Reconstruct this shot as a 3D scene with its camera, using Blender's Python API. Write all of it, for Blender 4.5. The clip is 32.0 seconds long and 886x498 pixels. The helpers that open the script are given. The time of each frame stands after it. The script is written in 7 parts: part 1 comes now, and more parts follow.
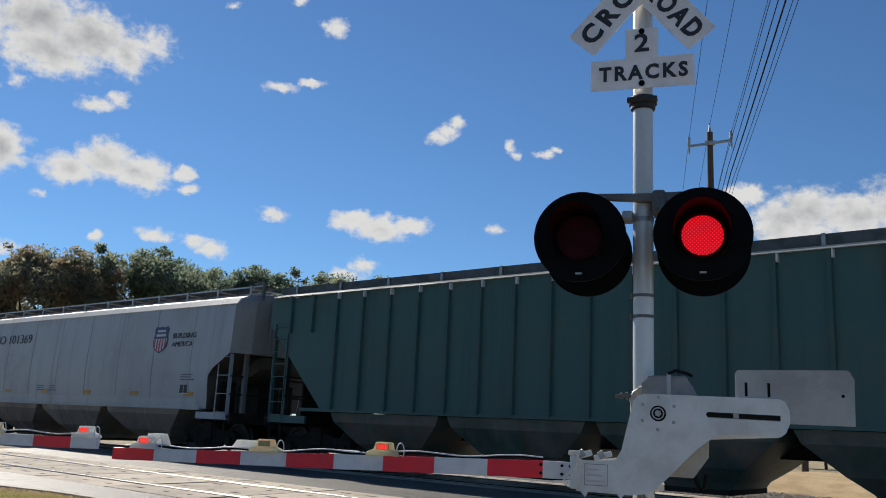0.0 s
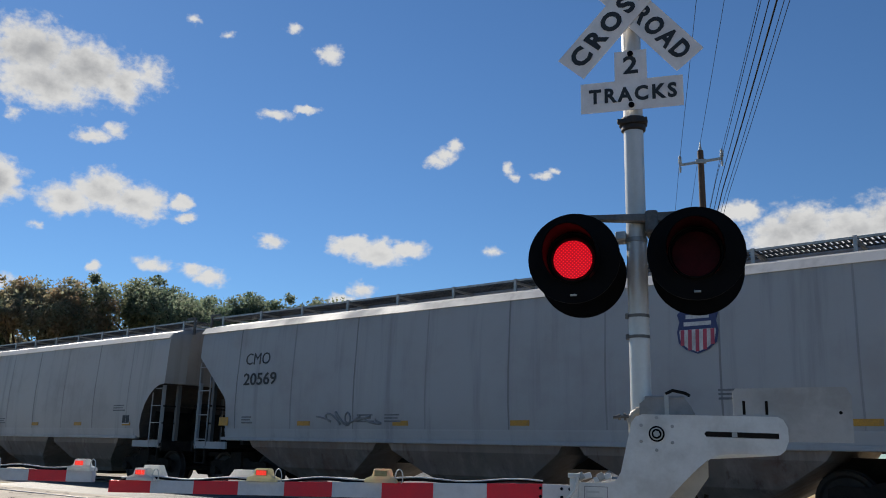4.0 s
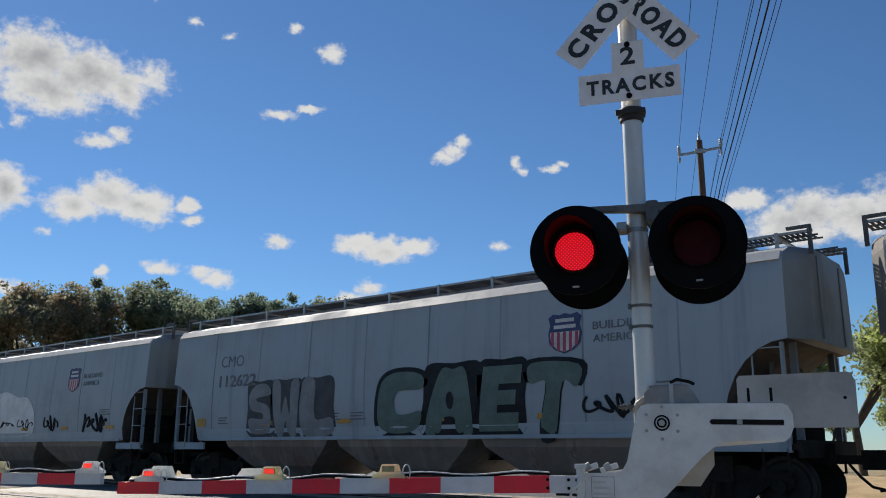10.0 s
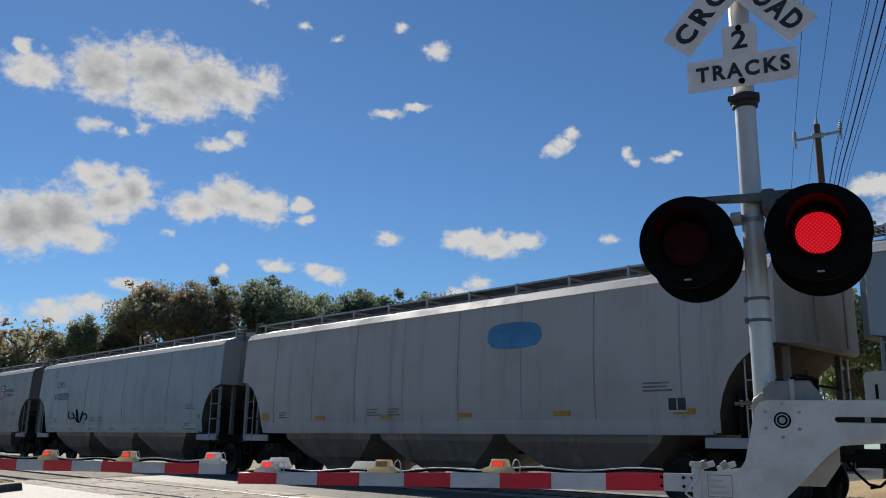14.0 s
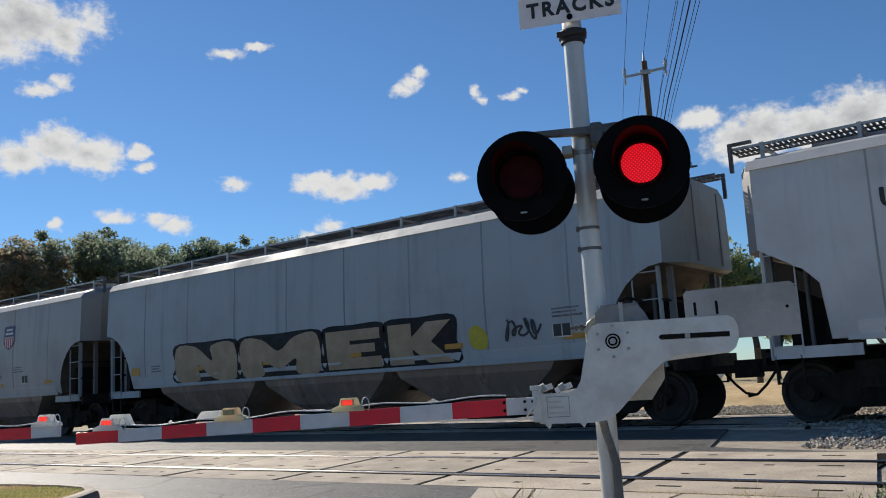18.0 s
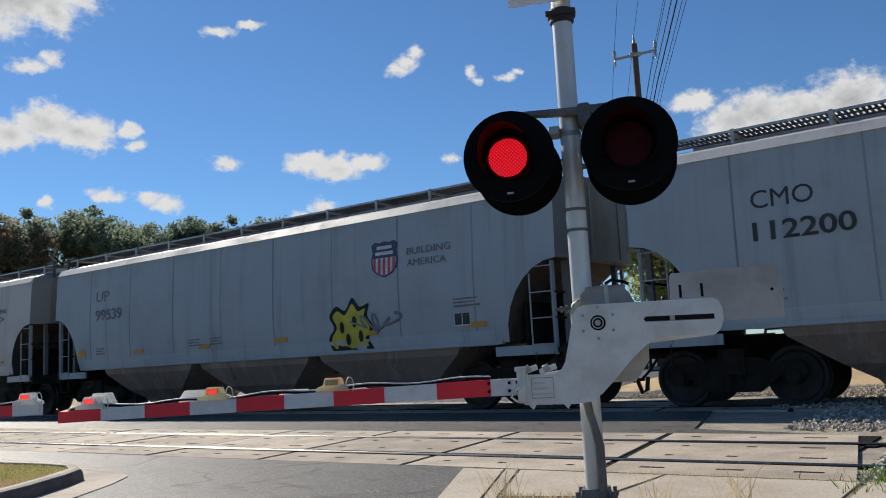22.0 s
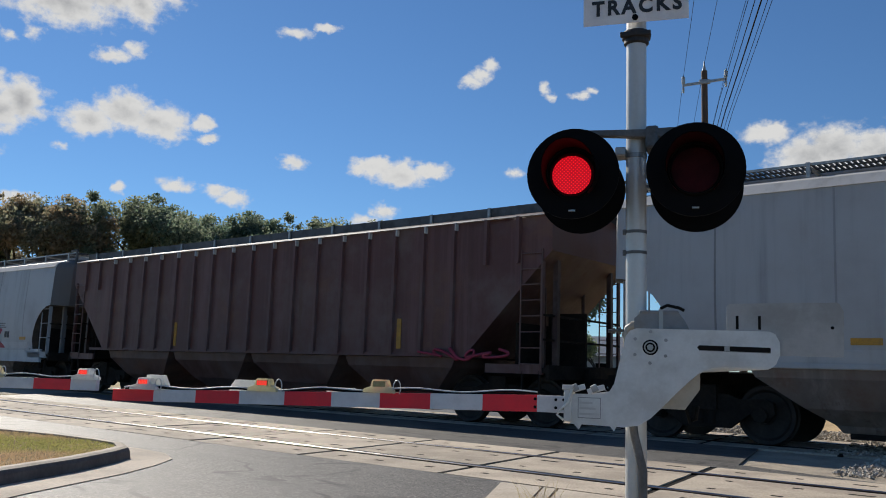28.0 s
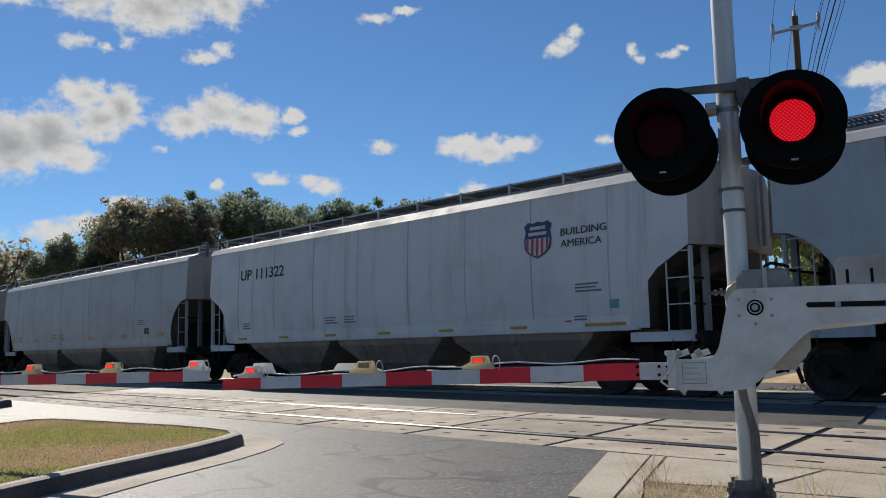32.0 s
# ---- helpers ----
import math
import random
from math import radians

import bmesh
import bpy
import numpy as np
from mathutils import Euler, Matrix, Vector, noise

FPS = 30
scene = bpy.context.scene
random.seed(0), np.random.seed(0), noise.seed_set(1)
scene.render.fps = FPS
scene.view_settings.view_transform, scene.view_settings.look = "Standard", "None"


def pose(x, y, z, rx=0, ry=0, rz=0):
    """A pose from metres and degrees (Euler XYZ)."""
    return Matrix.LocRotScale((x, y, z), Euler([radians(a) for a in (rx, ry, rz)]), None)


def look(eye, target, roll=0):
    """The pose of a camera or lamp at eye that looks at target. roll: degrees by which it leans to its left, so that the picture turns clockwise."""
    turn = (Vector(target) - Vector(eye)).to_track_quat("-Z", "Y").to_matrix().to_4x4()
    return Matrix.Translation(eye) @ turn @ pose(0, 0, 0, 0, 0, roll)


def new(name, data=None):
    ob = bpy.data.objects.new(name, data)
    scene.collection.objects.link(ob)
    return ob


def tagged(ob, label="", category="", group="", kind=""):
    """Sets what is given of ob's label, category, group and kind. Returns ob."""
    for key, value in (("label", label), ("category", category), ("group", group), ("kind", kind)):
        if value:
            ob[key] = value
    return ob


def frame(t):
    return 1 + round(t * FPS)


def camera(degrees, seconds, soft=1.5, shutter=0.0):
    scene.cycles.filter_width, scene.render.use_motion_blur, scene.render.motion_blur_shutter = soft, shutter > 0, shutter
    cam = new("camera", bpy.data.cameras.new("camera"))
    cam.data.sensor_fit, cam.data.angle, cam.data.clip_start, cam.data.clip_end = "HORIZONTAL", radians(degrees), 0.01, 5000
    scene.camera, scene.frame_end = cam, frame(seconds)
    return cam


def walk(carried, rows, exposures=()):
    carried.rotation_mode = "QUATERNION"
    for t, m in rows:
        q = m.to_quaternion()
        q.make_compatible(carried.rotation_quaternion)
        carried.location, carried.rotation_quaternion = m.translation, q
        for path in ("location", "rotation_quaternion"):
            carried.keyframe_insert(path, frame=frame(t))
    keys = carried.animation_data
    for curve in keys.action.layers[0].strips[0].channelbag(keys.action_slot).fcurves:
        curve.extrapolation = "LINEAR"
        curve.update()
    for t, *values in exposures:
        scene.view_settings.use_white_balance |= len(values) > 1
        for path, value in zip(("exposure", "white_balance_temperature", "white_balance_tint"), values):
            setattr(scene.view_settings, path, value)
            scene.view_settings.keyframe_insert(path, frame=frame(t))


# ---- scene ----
cam = camera(55.42, 32.0, soft=1.0, shutter=0.0)
PATH = [
    (0.0, -0.004, -0.002, 1.013, 102.07, -2.73, 39.04),
    (0.5, -0.003, -0.007, 1.015, 102.21, -2.18, 38.76),
    (1.0, 0.002, -0.012, 1.018, 103.10, -1.82, 38.84),
    (1.5, 0.007, -0.014, 1.021, 104.52, -1.49, 38.63),
    (2.0, 0.009, -0.013, 1.022, 105.48, -1.34, 37.90),
    (2.5, 0.008, -0.011, 1.021, 104.80, -1.33, 37.30),
    (3.0, 0.005, -0.007, 1.021, 103.76, -1.25, 37.66),
    (3.5, 0.002, -0.008, 1.020, 103.55, -1.40, 38.31),
    (4.0, 0.001, -0.011, 1.019, 103.64, -1.51, 38.92),
    (4.5, 0.001, -0.013, 1.018, 103.74, -1.37, 39.66),
    (6.5, 0.009, -0.011, 1.012, 103.53, 0.27, 39.47),
    (7.0, 0.008, -0.009, 1.011, 103.13, 0.27, 39.13),
    (7.5, 0.006, -0.009, 1.011, 102.75, 0.30, 39.16),
    (8.0, 0.006, -0.007, 1.011, 102.77, 0.80, 39.21),
    (8.5, 0.009, -0.007, 1.012, 102.82, 1.10, 39.01),
    (9.0, 0.010, -0.011, 1.011, 102.90, 1.11, 39.19),
    (9.5, 0.008, -0.014, 1.010, 103.28, 0.54, 39.32),
    (10.0, 0.006, -0.024, 1.009, 103.36, -0.19, 39.31),
    (10.5, 0.003, -0.030, 1.008, 103.36, -1.10, 39.50),
    (11.0, -0.001, -0.037, 1.008, 103.07, -2.10, 40.96),
    (11.5, -0.003, -0.040, 1.009, 102.57, -2.26, 43.62),
    (12.0, -0.004, -0.041, 1.011, 102.86, -1.72, 45.18),
    (12.5, -0.002, -0.040, 1.011, 103.24, -1.29, 45.41),
    (13.0, -0.003, -0.040, 1.011, 103.27, -1.12, 45.89),
    (13.5, -0.004, -0.037, 1.011, 103.26, -1.00, 46.40),
    (15.5, -0.004, -0.015, 1.006, 100.87, 0.13, 46.04),
    (16.0, -0.001, -0.007, 1.004, 100.34, 0.89, 45.24),
    (16.5, 0.011, -0.000, 1.002, 99.85, 2.01, 42.13),
    (17.0, 0.020, 0.007, 0.999, 98.87, 2.88, 38.40),
    (17.5, 0.024, 0.012, 1.000, 98.48, 3.31, 35.20),
    (18.0, 0.018, 0.011, 1.001, 98.75, 3.38, 36.78),
    (18.5, 0.005, 0.009, 1.005, 99.02, 3.18, 44.92),
    (19.0, -0.006, 0.017, 1.009, 99.23, 2.87, 51.22),
    (19.5, -0.013, 0.023, 1.009, 99.51, 1.92, 51.26),
    (20.0, -0.011, 0.032, 1.007, 99.23, 0.90, 45.68),
    (20.5, -0.002, 0.039, 1.004, 99.52, 1.40, 39.47),
    (21.0, 0.001, 0.044, 1.000, 99.40, 2.07, 35.72),
    (21.5, 0.006, 0.044, 0.998, 98.48, 2.43, 35.17),
    (22.0, 0.013, 0.045, 0.997, 97.44, 3.02, 35.92),
    (22.5, 0.017, 0.046, 0.997, 97.07, 3.98, 37.11),
    (23.0, 0.007, 0.041, 0.998, 97.77, 3.37, 41.44),
    (23.5, -0.009, 0.035, 0.997, 97.40, 2.05, 48.30),
    (24.0, -0.025, 0.023, 0.995, 97.01, 0.89, 51.97),
    (24.5, -0.029, 0.014, 0.992, 96.77, 0.23, 49.78),
    (25.0, -0.031, 0.009, 0.990, 96.51, -0.16, 46.70),
    (25.5, -0.028, 0.004, 0.988, 96.64, -0.49, 45.72),
    (26.0, -0.021, 0.002, 0.988, 97.02, -0.30, 45.09),
    (26.5, -0.016, -0.001, 0.986, 97.25, -1.65, 42.40),
    (28.5, 0.006, -0.002, 0.977, 98.44, -1.27, 38.13),
    (29.0, 0.007, -0.001, 0.975, 97.92, -0.26, 37.82),
    (29.5, 0.006, -0.001, 0.975, 97.35, 1.01, 38.95),
    (30.0, 0.002, -0.003, 0.975, 97.21, 1.57, 41.10),
    (30.5, -0.001, -0.000, 0.975, 97.18, 1.57, 42.68),
    (31.0, -0.003, 0.004, 0.975, 96.89, 1.63, 43.88),
    (31.5, -0.006, 0.010, 0.976, 96.68, 1.55, 44.79),
    (32.0, -0.012, 0.014, 0.977, 96.62, 1.22, 45.37),
]
walk(cam, [(t, pose(x, y, z, rx, ry, rz)) for t, x, y, z, rx, ry, rz in PATH], [(0, 0.14), (4, 0.11), (8, 0.07), (10, 0.11), (11.5, 0.0), (13, -0.05), (16, -0.06), (17, 0.06), (18, 0.2), (19, -0.12), (20, -0.06), (21, 0.1), (22, 0.18), (23, 0.14), (24, -0.13), (25, 0.02), (30, 0.09), (31, 0.0), (32, 0.0)])

# ---- world, sun ----
SUN_AZ, SUN_EL = 71.0, 35.0
world = bpy.data.worlds.new("sky")
scene.world = world
world.use_nodes = True
wn = world.node_tree
sky = wn.nodes.new("ShaderNodeTexSky")
sky.sky_type = "NISHITA"
sky.sun_disc = False
sky.sun_elevation, sky.sun_rotation = radians(SUN_EL), radians(-SUN_AZ)
sky.altitude, sky.air_density, sky.dust_density, sky.ozone_density = 600, 1.0, 0.05, 6.0
bg = wn.nodes["Background"]
tint = wn.nodes.new("ShaderNodeMix")
tint.data_type, tint.blend_type = "RGBA", "MULTIPLY"
tint.inputs[0].default_value = 1.0
tint.inputs[7].default_value = (0.78, 0.98, 1.09, 1.0)
wn.links.new(sky.outputs["Color"], tint.inputs[6])
wn.links.new(tint.outputs[2], bg.inputs["Color"])
bg.inputs["Strength"].default_value = 0.080
sun = new("sun", bpy.data.lights.new("sun", "SUN"))
sun.data.energy, sun.data.angle, sun.data.color = 5.0, radians(0.53), (1.0, 0.935, 0.83)
to_sun = Vector((-math.sin(radians(SUN_AZ)) * math.cos(radians(SUN_EL)), math.cos(radians(SUN_AZ)) * math.cos(radians(SUN_EL)), math.sin(radians(SUN_EL))))
sun.matrix_world = look(to_sun * 60, (0, 0, 0))
scene.view_settings.exposure = 0.0
scene.view_settings.use_white_balance = True
scene.view_settings.white_balance_temperature = 6550


# ---- materials ----
def nodes_of(name):
    m = bpy.data.materials.new(name)
    m.use_nodes = True
    nt = m.node_tree
    return m, nt, nt.nodes["Principled BSDF"]


def mix(nt, fac, a, b, blend="MIX"):
    n = nt.nodes.new("ShaderNodeMix")
    n.data_type, n.blend_type = "RGBA", blend
    for sock, v in ((n.inputs[0], fac), (n.inputs[6], a), (n.inputs[7], b)):
        if hasattr(v, "links"):
            nt.links.new(v, sock)
        else:
            sock.default_value = v if isinstance(v, (int, float)) else (*v, 1.0)[:4]
    return n.outputs[2]


def noise_of(nt, scale, detail=4, rough=0.55, stretch=None, coord="Object"):
    tc = nt.nodes.new("ShaderNodeTexCoord")
    out = tc.outputs[coord]
    if stretch:
        mp = nt.nodes.new("ShaderNodeMapping")
        mp.inputs["Scale"].default_value = stretch
        nt.links.new(out, mp.inputs["Vector"])
        out = mp.outputs["Vector"]
    n = nt.nodes.new("ShaderNodeTexNoise")
    n.inputs["Scale"].default_value, n.inputs["Detail"].default_value, n.inputs["Roughness"].default_value = scale, detail, rough
    nt.links.new(out, n.inputs["Vector"])
    return n.outputs["Fac"]


def ramp(nt, src, lo, hi, a=0.0, b=1.0):
    n = nt.nodes.new("ShaderNodeMapRange")
    n.interpolation_type = "SMOOTHSTEP"
    nt.links.new(src, n.inputs["Value"])
    for i, v in ((1, lo), (2, hi), (3, a), (4, b)):
        n.inputs[i].default_value = v
    return n.outputs["Result"]


def bump(nt, bsdf, src, strength, dist):
    b = nt.nodes.new("ShaderNodeBump")
    b.inputs["Strength"].default_value, b.inputs["Distance"].default_value = strength, dist
    nt.links.new(src, b.inputs["Height"])
    nt.links.new(b.outputs["Normal"], bsdf.inputs["Normal"])


def surface(name, base, second=None, rough=0.6, metal=0.0, fine=40.0, coarse=2.0, relief=0.2, depth=0.003, stretch=None, piece=0.0, grain=0.15):
    """Two-scale varied surface: base colour, stains of the second colour, fine grain and relief."""
    m, nt, b = nodes_of(name)
    second = second or tuple(c * 0.75 for c in base)
    big = ramp(nt, noise_of(nt, coarse, 5, 0.6, stretch), 0.38, 0.66)
    small = ramp(nt, noise_of(nt, fine, 3, 0.6), 0.3, 0.75, 1 - grain, 1 + grain * 0.7)
    col = mix(nt, big, base, second)
    grain = nt.nodes.new("ShaderNodeVectorMath")
    grain.operation = "SCALE"
    nt.links.new(col, grain.inputs[0])
    nt.links.new(small, grain.inputs["Scale"])
    out = grain.outputs[0]
    if piece:
        info = nt.nodes.new("ShaderNodeObjectInfo")
        sc = nt.nodes.new("ShaderNodeVectorMath")
        sc.operation = "SCALE"
        nt.links.new(out, sc.inputs[0])
        nt.links.new(ramp(nt, info.outputs["Random"], 0, 1, 1 - piece, 1 + piece), sc.inputs["Scale"])
        out = sc.outputs[0]
    nt.links.new(out, b.inputs["Base Color"])
    b.inputs["Roughness"].default_value, b.inputs["Metallic"].default_value = rough, metal
    if relief:
        bump(nt, b, noise_of(nt, fine, 4, 0.65), relief, depth)
    return m


def car_paint(name, grime):
    """Weathered freight car paint: the object's own colour, vertical rain streaks, rust and road dust."""
    m, nt, b = nodes_of(name)
    info = nt.nodes.new("ShaderNodeObjectInfo")
    streak = ramp(nt, noise_of(nt, 1.0, 5, 0.65, (3.0, 3.0, 0.14)), 0.48, 0.8)
    blotch = ramp(nt, noise_of(nt, 0.8, 6, 0.62), 0.42, 0.72)
    dark = nt.nodes.new("ShaderNodeVectorMath")
    dark.operation = "SCALE"
    nt.links.new(info.outputs["Color"], dark.inputs[0])
    dark.inputs["Scale"].default_value = 0.72
    col = mix(nt, streak, info.outputs["Color"], dark.outputs[0])
    dust = nt.nodes.new("ShaderNodeMath")
    dust.operation = "MULTIPLY"
    nt.links.new(blotch, dust.inputs[0])
    dust.inputs[1].default_value = grime
    col = mix(nt, dust.outputs[0], col, (0.18, 0.14, 0.125))
    rust = ramp(nt, noise_of(nt, 3.0, 6, 0.7, (1.6, 1.6, 0.8)), 0.66, 0.8, 0.0, grime)
    col = mix(nt, rust, col, (0.13, 0.06, 0.035))
    if grime > 0.5:
        band = ramp(nt, noise_of(nt, 1.0, 5, 0.7, (2.3, 2.3, 0.12)), 0.46, 0.70, 0.0, 0.75)
        tan = nt.nodes.new("ShaderNodeVectorMath")
        tan.operation = "MULTIPLY_ADD"
        nt.links.new(info.outputs["Color"], tan.inputs[0])
        tan.inputs[1].default_value, tan.inputs[2].default_value = (1.35, 1.4, 1.45), (0.03, 0.027, 0.027)
        col = mix(nt, band, col, tan.outputs[0])
        run = ramp(nt, noise_of(nt, 1.0, 6, 0.7, (3.7, 3.7, 0.3)), 0.54, 0.72, 0.0, 0.8)
        col = mix(nt, run, col, (0.10, 0.05, 0.032))
        patch = ramp(nt, noise_of(nt, 0.55, 7, 0.68, (1, 1, 1.3)), 0.52, 0.70, 0.0, 0.7)
        col = mix(nt, patch, col, (0.17, 0.082, 0.05))
    nt.links.new(col, b.inputs["Base Color"])
    b.inputs["Specular IOR Level"].default_value = 0.35
    nt.links.new(ramp(nt, blotch, 0, 1, 0.5, 0.75), b.inputs["Roughness"])
    bump(nt, b, noise_of(nt, 1.1, 3, 0.5), 0.25, 0.02)
    return m


PAINT = car_paint("weathered_car_paint", 0.20)
RUSTY = car_paint("rusty_car_paint", 0.8)
END_PAINT = car_paint("dusty_end_paint", 0.30)
ROOF_STEEL = surface("galvanized_grating", (0.13, 0.13, 0.13), (0.07, 0.07, 0.068), 0.6, 0.3, 60, 3, 0.3)
UNDER = surface("dirty_running_gear", (0.020, 0.017, 0.015), (0.032, 0.026, 0.021), 0.8, 0.0, 30, 3, 0.4, 0.004)
BAY = surface("dusty_shade_dark_hopper_steel", (0.095, 0.074, 0.059), (0.05, 0.04, 0.033), 0.75, 0.0, 20, 1.2, 0.2, 0.004)
WHEEL = surface("worn_wheel_steel", (0.022, 0.018, 0.016), (0.036, 0.03, 0.027), 0.65, 0.2, 30, 4, 0.2)
DARK_LETTER = surface("black_stencil_paint", (0.02, 0.022, 0.026), (0.038, 0.039, 0.042), 0.6, 0, 50, 4, 0.05)
FAINT_LETTER = surface("faded_stencil_paint", (0.115, 0.125, 0.135), (0.19, 0.2, 0.21), 0.65, 0, 50, 4, 0.05)
WHITE_LETTER = surface("white_stencil_paint", (0.62, 0.62, 0.6), (0.45, 0.44, 0.42), 0.6, 0, 50, 4, 0.05)
NAVY = surface("navy_emblem_paint", (0.03, 0.045, 0.13), (0.05, 0.06, 0.15), 0.5, 0, 50, 4, 0.05)
EMBLEM_RED = surface("red_emblem_paint", (0.45, 0.05, 0.09), (0.38, 0.07, 0.1), 0.5, 0, 50, 4, 0.05)
YELLOW = surface("yellow_reflector_tape", (0.50, 0.25, 0.022), (0.34, 0.19, 0.04), 0.5, 0, 60, 5, 0.05)
MAST = surface("painted_aluminium_mast", (0.62, 0.62, 0.60), (0.50, 0.49, 0.46), 0.38, 0.25, 45, 3, 0.12, 0.002, (1, 1, 0.3), grain=0.03)
GALV = surface("galvanized_steel", (0.42, 0.42, 0.41), (0.30, 0.30, 0.29), 0.45, 0.6, 50, 5, 0.2, 0.002, grain=0.03)
GATE_WHITE = surface("brushed_white_gate_steel", (0.72, 0.72, 0.70), (0.58, 0.57, 0.54), 0.42, 0.1, 60, 4, 0.15, 0.0015, grain=0.03)
MECH_GREY = surface("grey_mechanism_enamel", (0.27, 0.272, 0.275), (0.20, 0.20, 0.20), 0.5, 0.1, 50, 5, 0.15, 0.002, grain=0.03)
BLACK = surface("black_signal_enamel", (0.0035, 0.0035, 0.004), (0.005, 0.005, 0.006), 0.65, 0, 60, 4, 0.1, 0.002, grain=0.03)
BLACK.node_tree.nodes["Principled BSDF"].inputs["Specular IOR Level"].default_value = 0.12
SIGN_WHITE = surface("white_sign_sheeting", (0.86, 0.82, 0.81), (0.76, 0.71, 0.69), 0.45, 0, 70, 5, 0.08, 0.001, grain=0.03)
SIGN_BLACK = surface("black_sign_letter", (0.015, 0.015, 0.016), (0.025, 0.025, 0.025), 0.5, 0, 60, 5, 0.05, grain=0.03)
ARM_RED = surface("red_gate_sheeting", (0.90, 0.014, 0.035), (0.80, 0.02, 0.04), 0.38, 0, 55, 6, 0.1, 0.001, grain=0.03)
ARM_WHITE = surface("white_gate_sheeting", (0.74, 0.70, 0.69), (0.64, 0.60, 0.59), 0.42, 0, 55, 6, 0.1, 0.001, grain=0.03)
LAMP_CREAM = surface("cream_arm_lamp_housing", (0.90, 0.84, 0.58), (0.80, 0.73, 0.48), 0.4, 0, 50, 8, 0.1, 0.001, grain=0.03)
LAMP_PALE = surface("pale_arm_lamp_housing", (0.92, 0.92, 0.88), (0.82, 0.82, 0.78), 0.4, 0, 50, 8, 0.1, 0.001, grain=0.03)
RUBBER = surface("black_cable_rubber", (0.012, 0.012, 0.012), (0.02, 0.02, 0.02), 0.8, 0, 50, 6, 0.1)
DARK_LENS = surface("unlit_red_lens", (0.040, 0.003, 0.006), (0.028, 0.002, 0.004), 0.5, 0, 120, 8, 0.2, 0.001)
CONCRETE = surface("crossing_panel_concrete", (0.48, 0.405, 0.315), (0.33, 0.275, 0.215), 0.85, 0, 45, 1.3, 0.4, 0.005, None, 0.13, 0.25)
WALK_CONC = surface("sidewalk_concrete", (0.47, 0.41, 0.33), (0.38, 0.32, 0.25), 0.85, 0, 40, 1.1, 0.3, 0.004, None, 0.07)
CURB_CONC = surface("curb_concrete", (0.48, 0.41, 0.33), (0.33, 0.28, 0.225), 0.85, 0, 35, 1.4, 0.3, 0.004)
# Shade on the curb's upright face is put in as a darker concrete.
CURB_FACE = surface("shade_dark_curb_face", (0.15, 0.13, 0.118), (0.085, 0.075, 0.068), 0.85, 0, 30, 1.6, 0.3, 0.004)
RECESS = surface("dark_recess", (0.020, 0.017, 0.015), (0.014, 0.012, 0.011), 0.9, 0, 60, 6, 0.2)
RAIL = surface("rolled_rail_steel", (0.050, 0.036, 0.029), (0.030, 0.021, 0.017), 0.5, 0.2, 40, 3, 0.15, 0.001)
RAIL_HEAD = surface("polished_rail_head", (0.56, 0.53, 0.50), (0.42, 0.39, 0.36), 0.22, 1.0, 40, 3, 0.05, 0.001)
WEIGHT_GREY = surface("dull_counterweight_steel", (0.44, 0.43, 0.41), (0.34, 0.33, 0.31), 0.5, 0.1, 50, 4, 0.15, 0.002, grain=0.03)
HOUSING_TAN = surface("tan_mechanism_enamel", (0.50, 0.46, 0.38), (0.38, 0.34, 0.28), 0.5, 0.05, 50, 4, 0.15, 0.002, grain=0.03)
# The lining's red stands for LED light falling on a black visor.
HOOD = surface("glow_tinted_hood_lining", (0.034, 0.004, 0.005), (0.026, 0.003, 0.004), 0.6, 0, 60, 4, 0.1)
LOOSE_WHITE = surface("white_wire", (0.7, 0.7, 0.68), (0.6, 0.6, 0.58), 0.5, 0, 60, 4, 0.05)
FLANGE_RUBBER = surface("flangeway_rubber", (0.022, 0.019, 0.017), (0.04, 0.03, 0.024), 0.8, 0, 40, 3, 0.3)
WOOD_POLE = surface("creosoted_pole_wood", (0.10, 0.065, 0.045), (0.06, 0.04, 0.03), 0.8, 0, 30, 4, 0.4, 0.006, (1, 1, 0.15))
BARK = surface("tree_bark", (0.09, 0.07, 0.05), (0.06, 0.05, 0.04), 0.9, 0, 20, 3, 0.6, 0.02)


LABEL_GREY = surface("worn_label_print", (0.58, 0.57, 0.55), (0.5, 0.49, 0.47), 0.5, 0, 50, 5, 0.05, grain=0.03)
CLAMP_DARK = surface("dark_bolted_clamp_iron", (0.050, 0.044, 0.042), (0.030, 0.027, 0.026), 0.55, 0.3, 50, 5, 0.2, 0.002)
DARK_STEEL = surface("dark_weathered_bracket", (0.16, 0.155, 0.15), (0.10, 0.095, 0.09), 0.55, 0.3, 50, 5, 0.2, 0.002)
for plastic in (LAMP_CREAM, LAMP_PALE):
    pt = plastic.node_tree
    pb = pt.nodes["Principled BSDF"]
    thru = pt.nodes.new("ShaderNodeBsdfTranslucent")
    pt.links.new(pb.inputs["Base Color"].links[0].from_socket, thru.inputs["Color"])
    both = pt.nodes.new("ShaderNodeMixShader")
    both.inputs[0].default_value = 0.5
    pt.links.new(pb.outputs[0], both.inputs[1])
    pt.links.new(thru.outputs[0], both.inputs[2])
    pt.links.new(both.outputs[0], pt.nodes["Material Output"].inputs["Surface"])
for dull in (BLACK, RECESS, FLANGE_RUBBER, UNDER, RUBBER, HOOD, DARK_LENS, RAIL):
    dull.node_tree.nodes["Principled BSDF"].inputs["Specular IOR Level"].default_value = 0.08


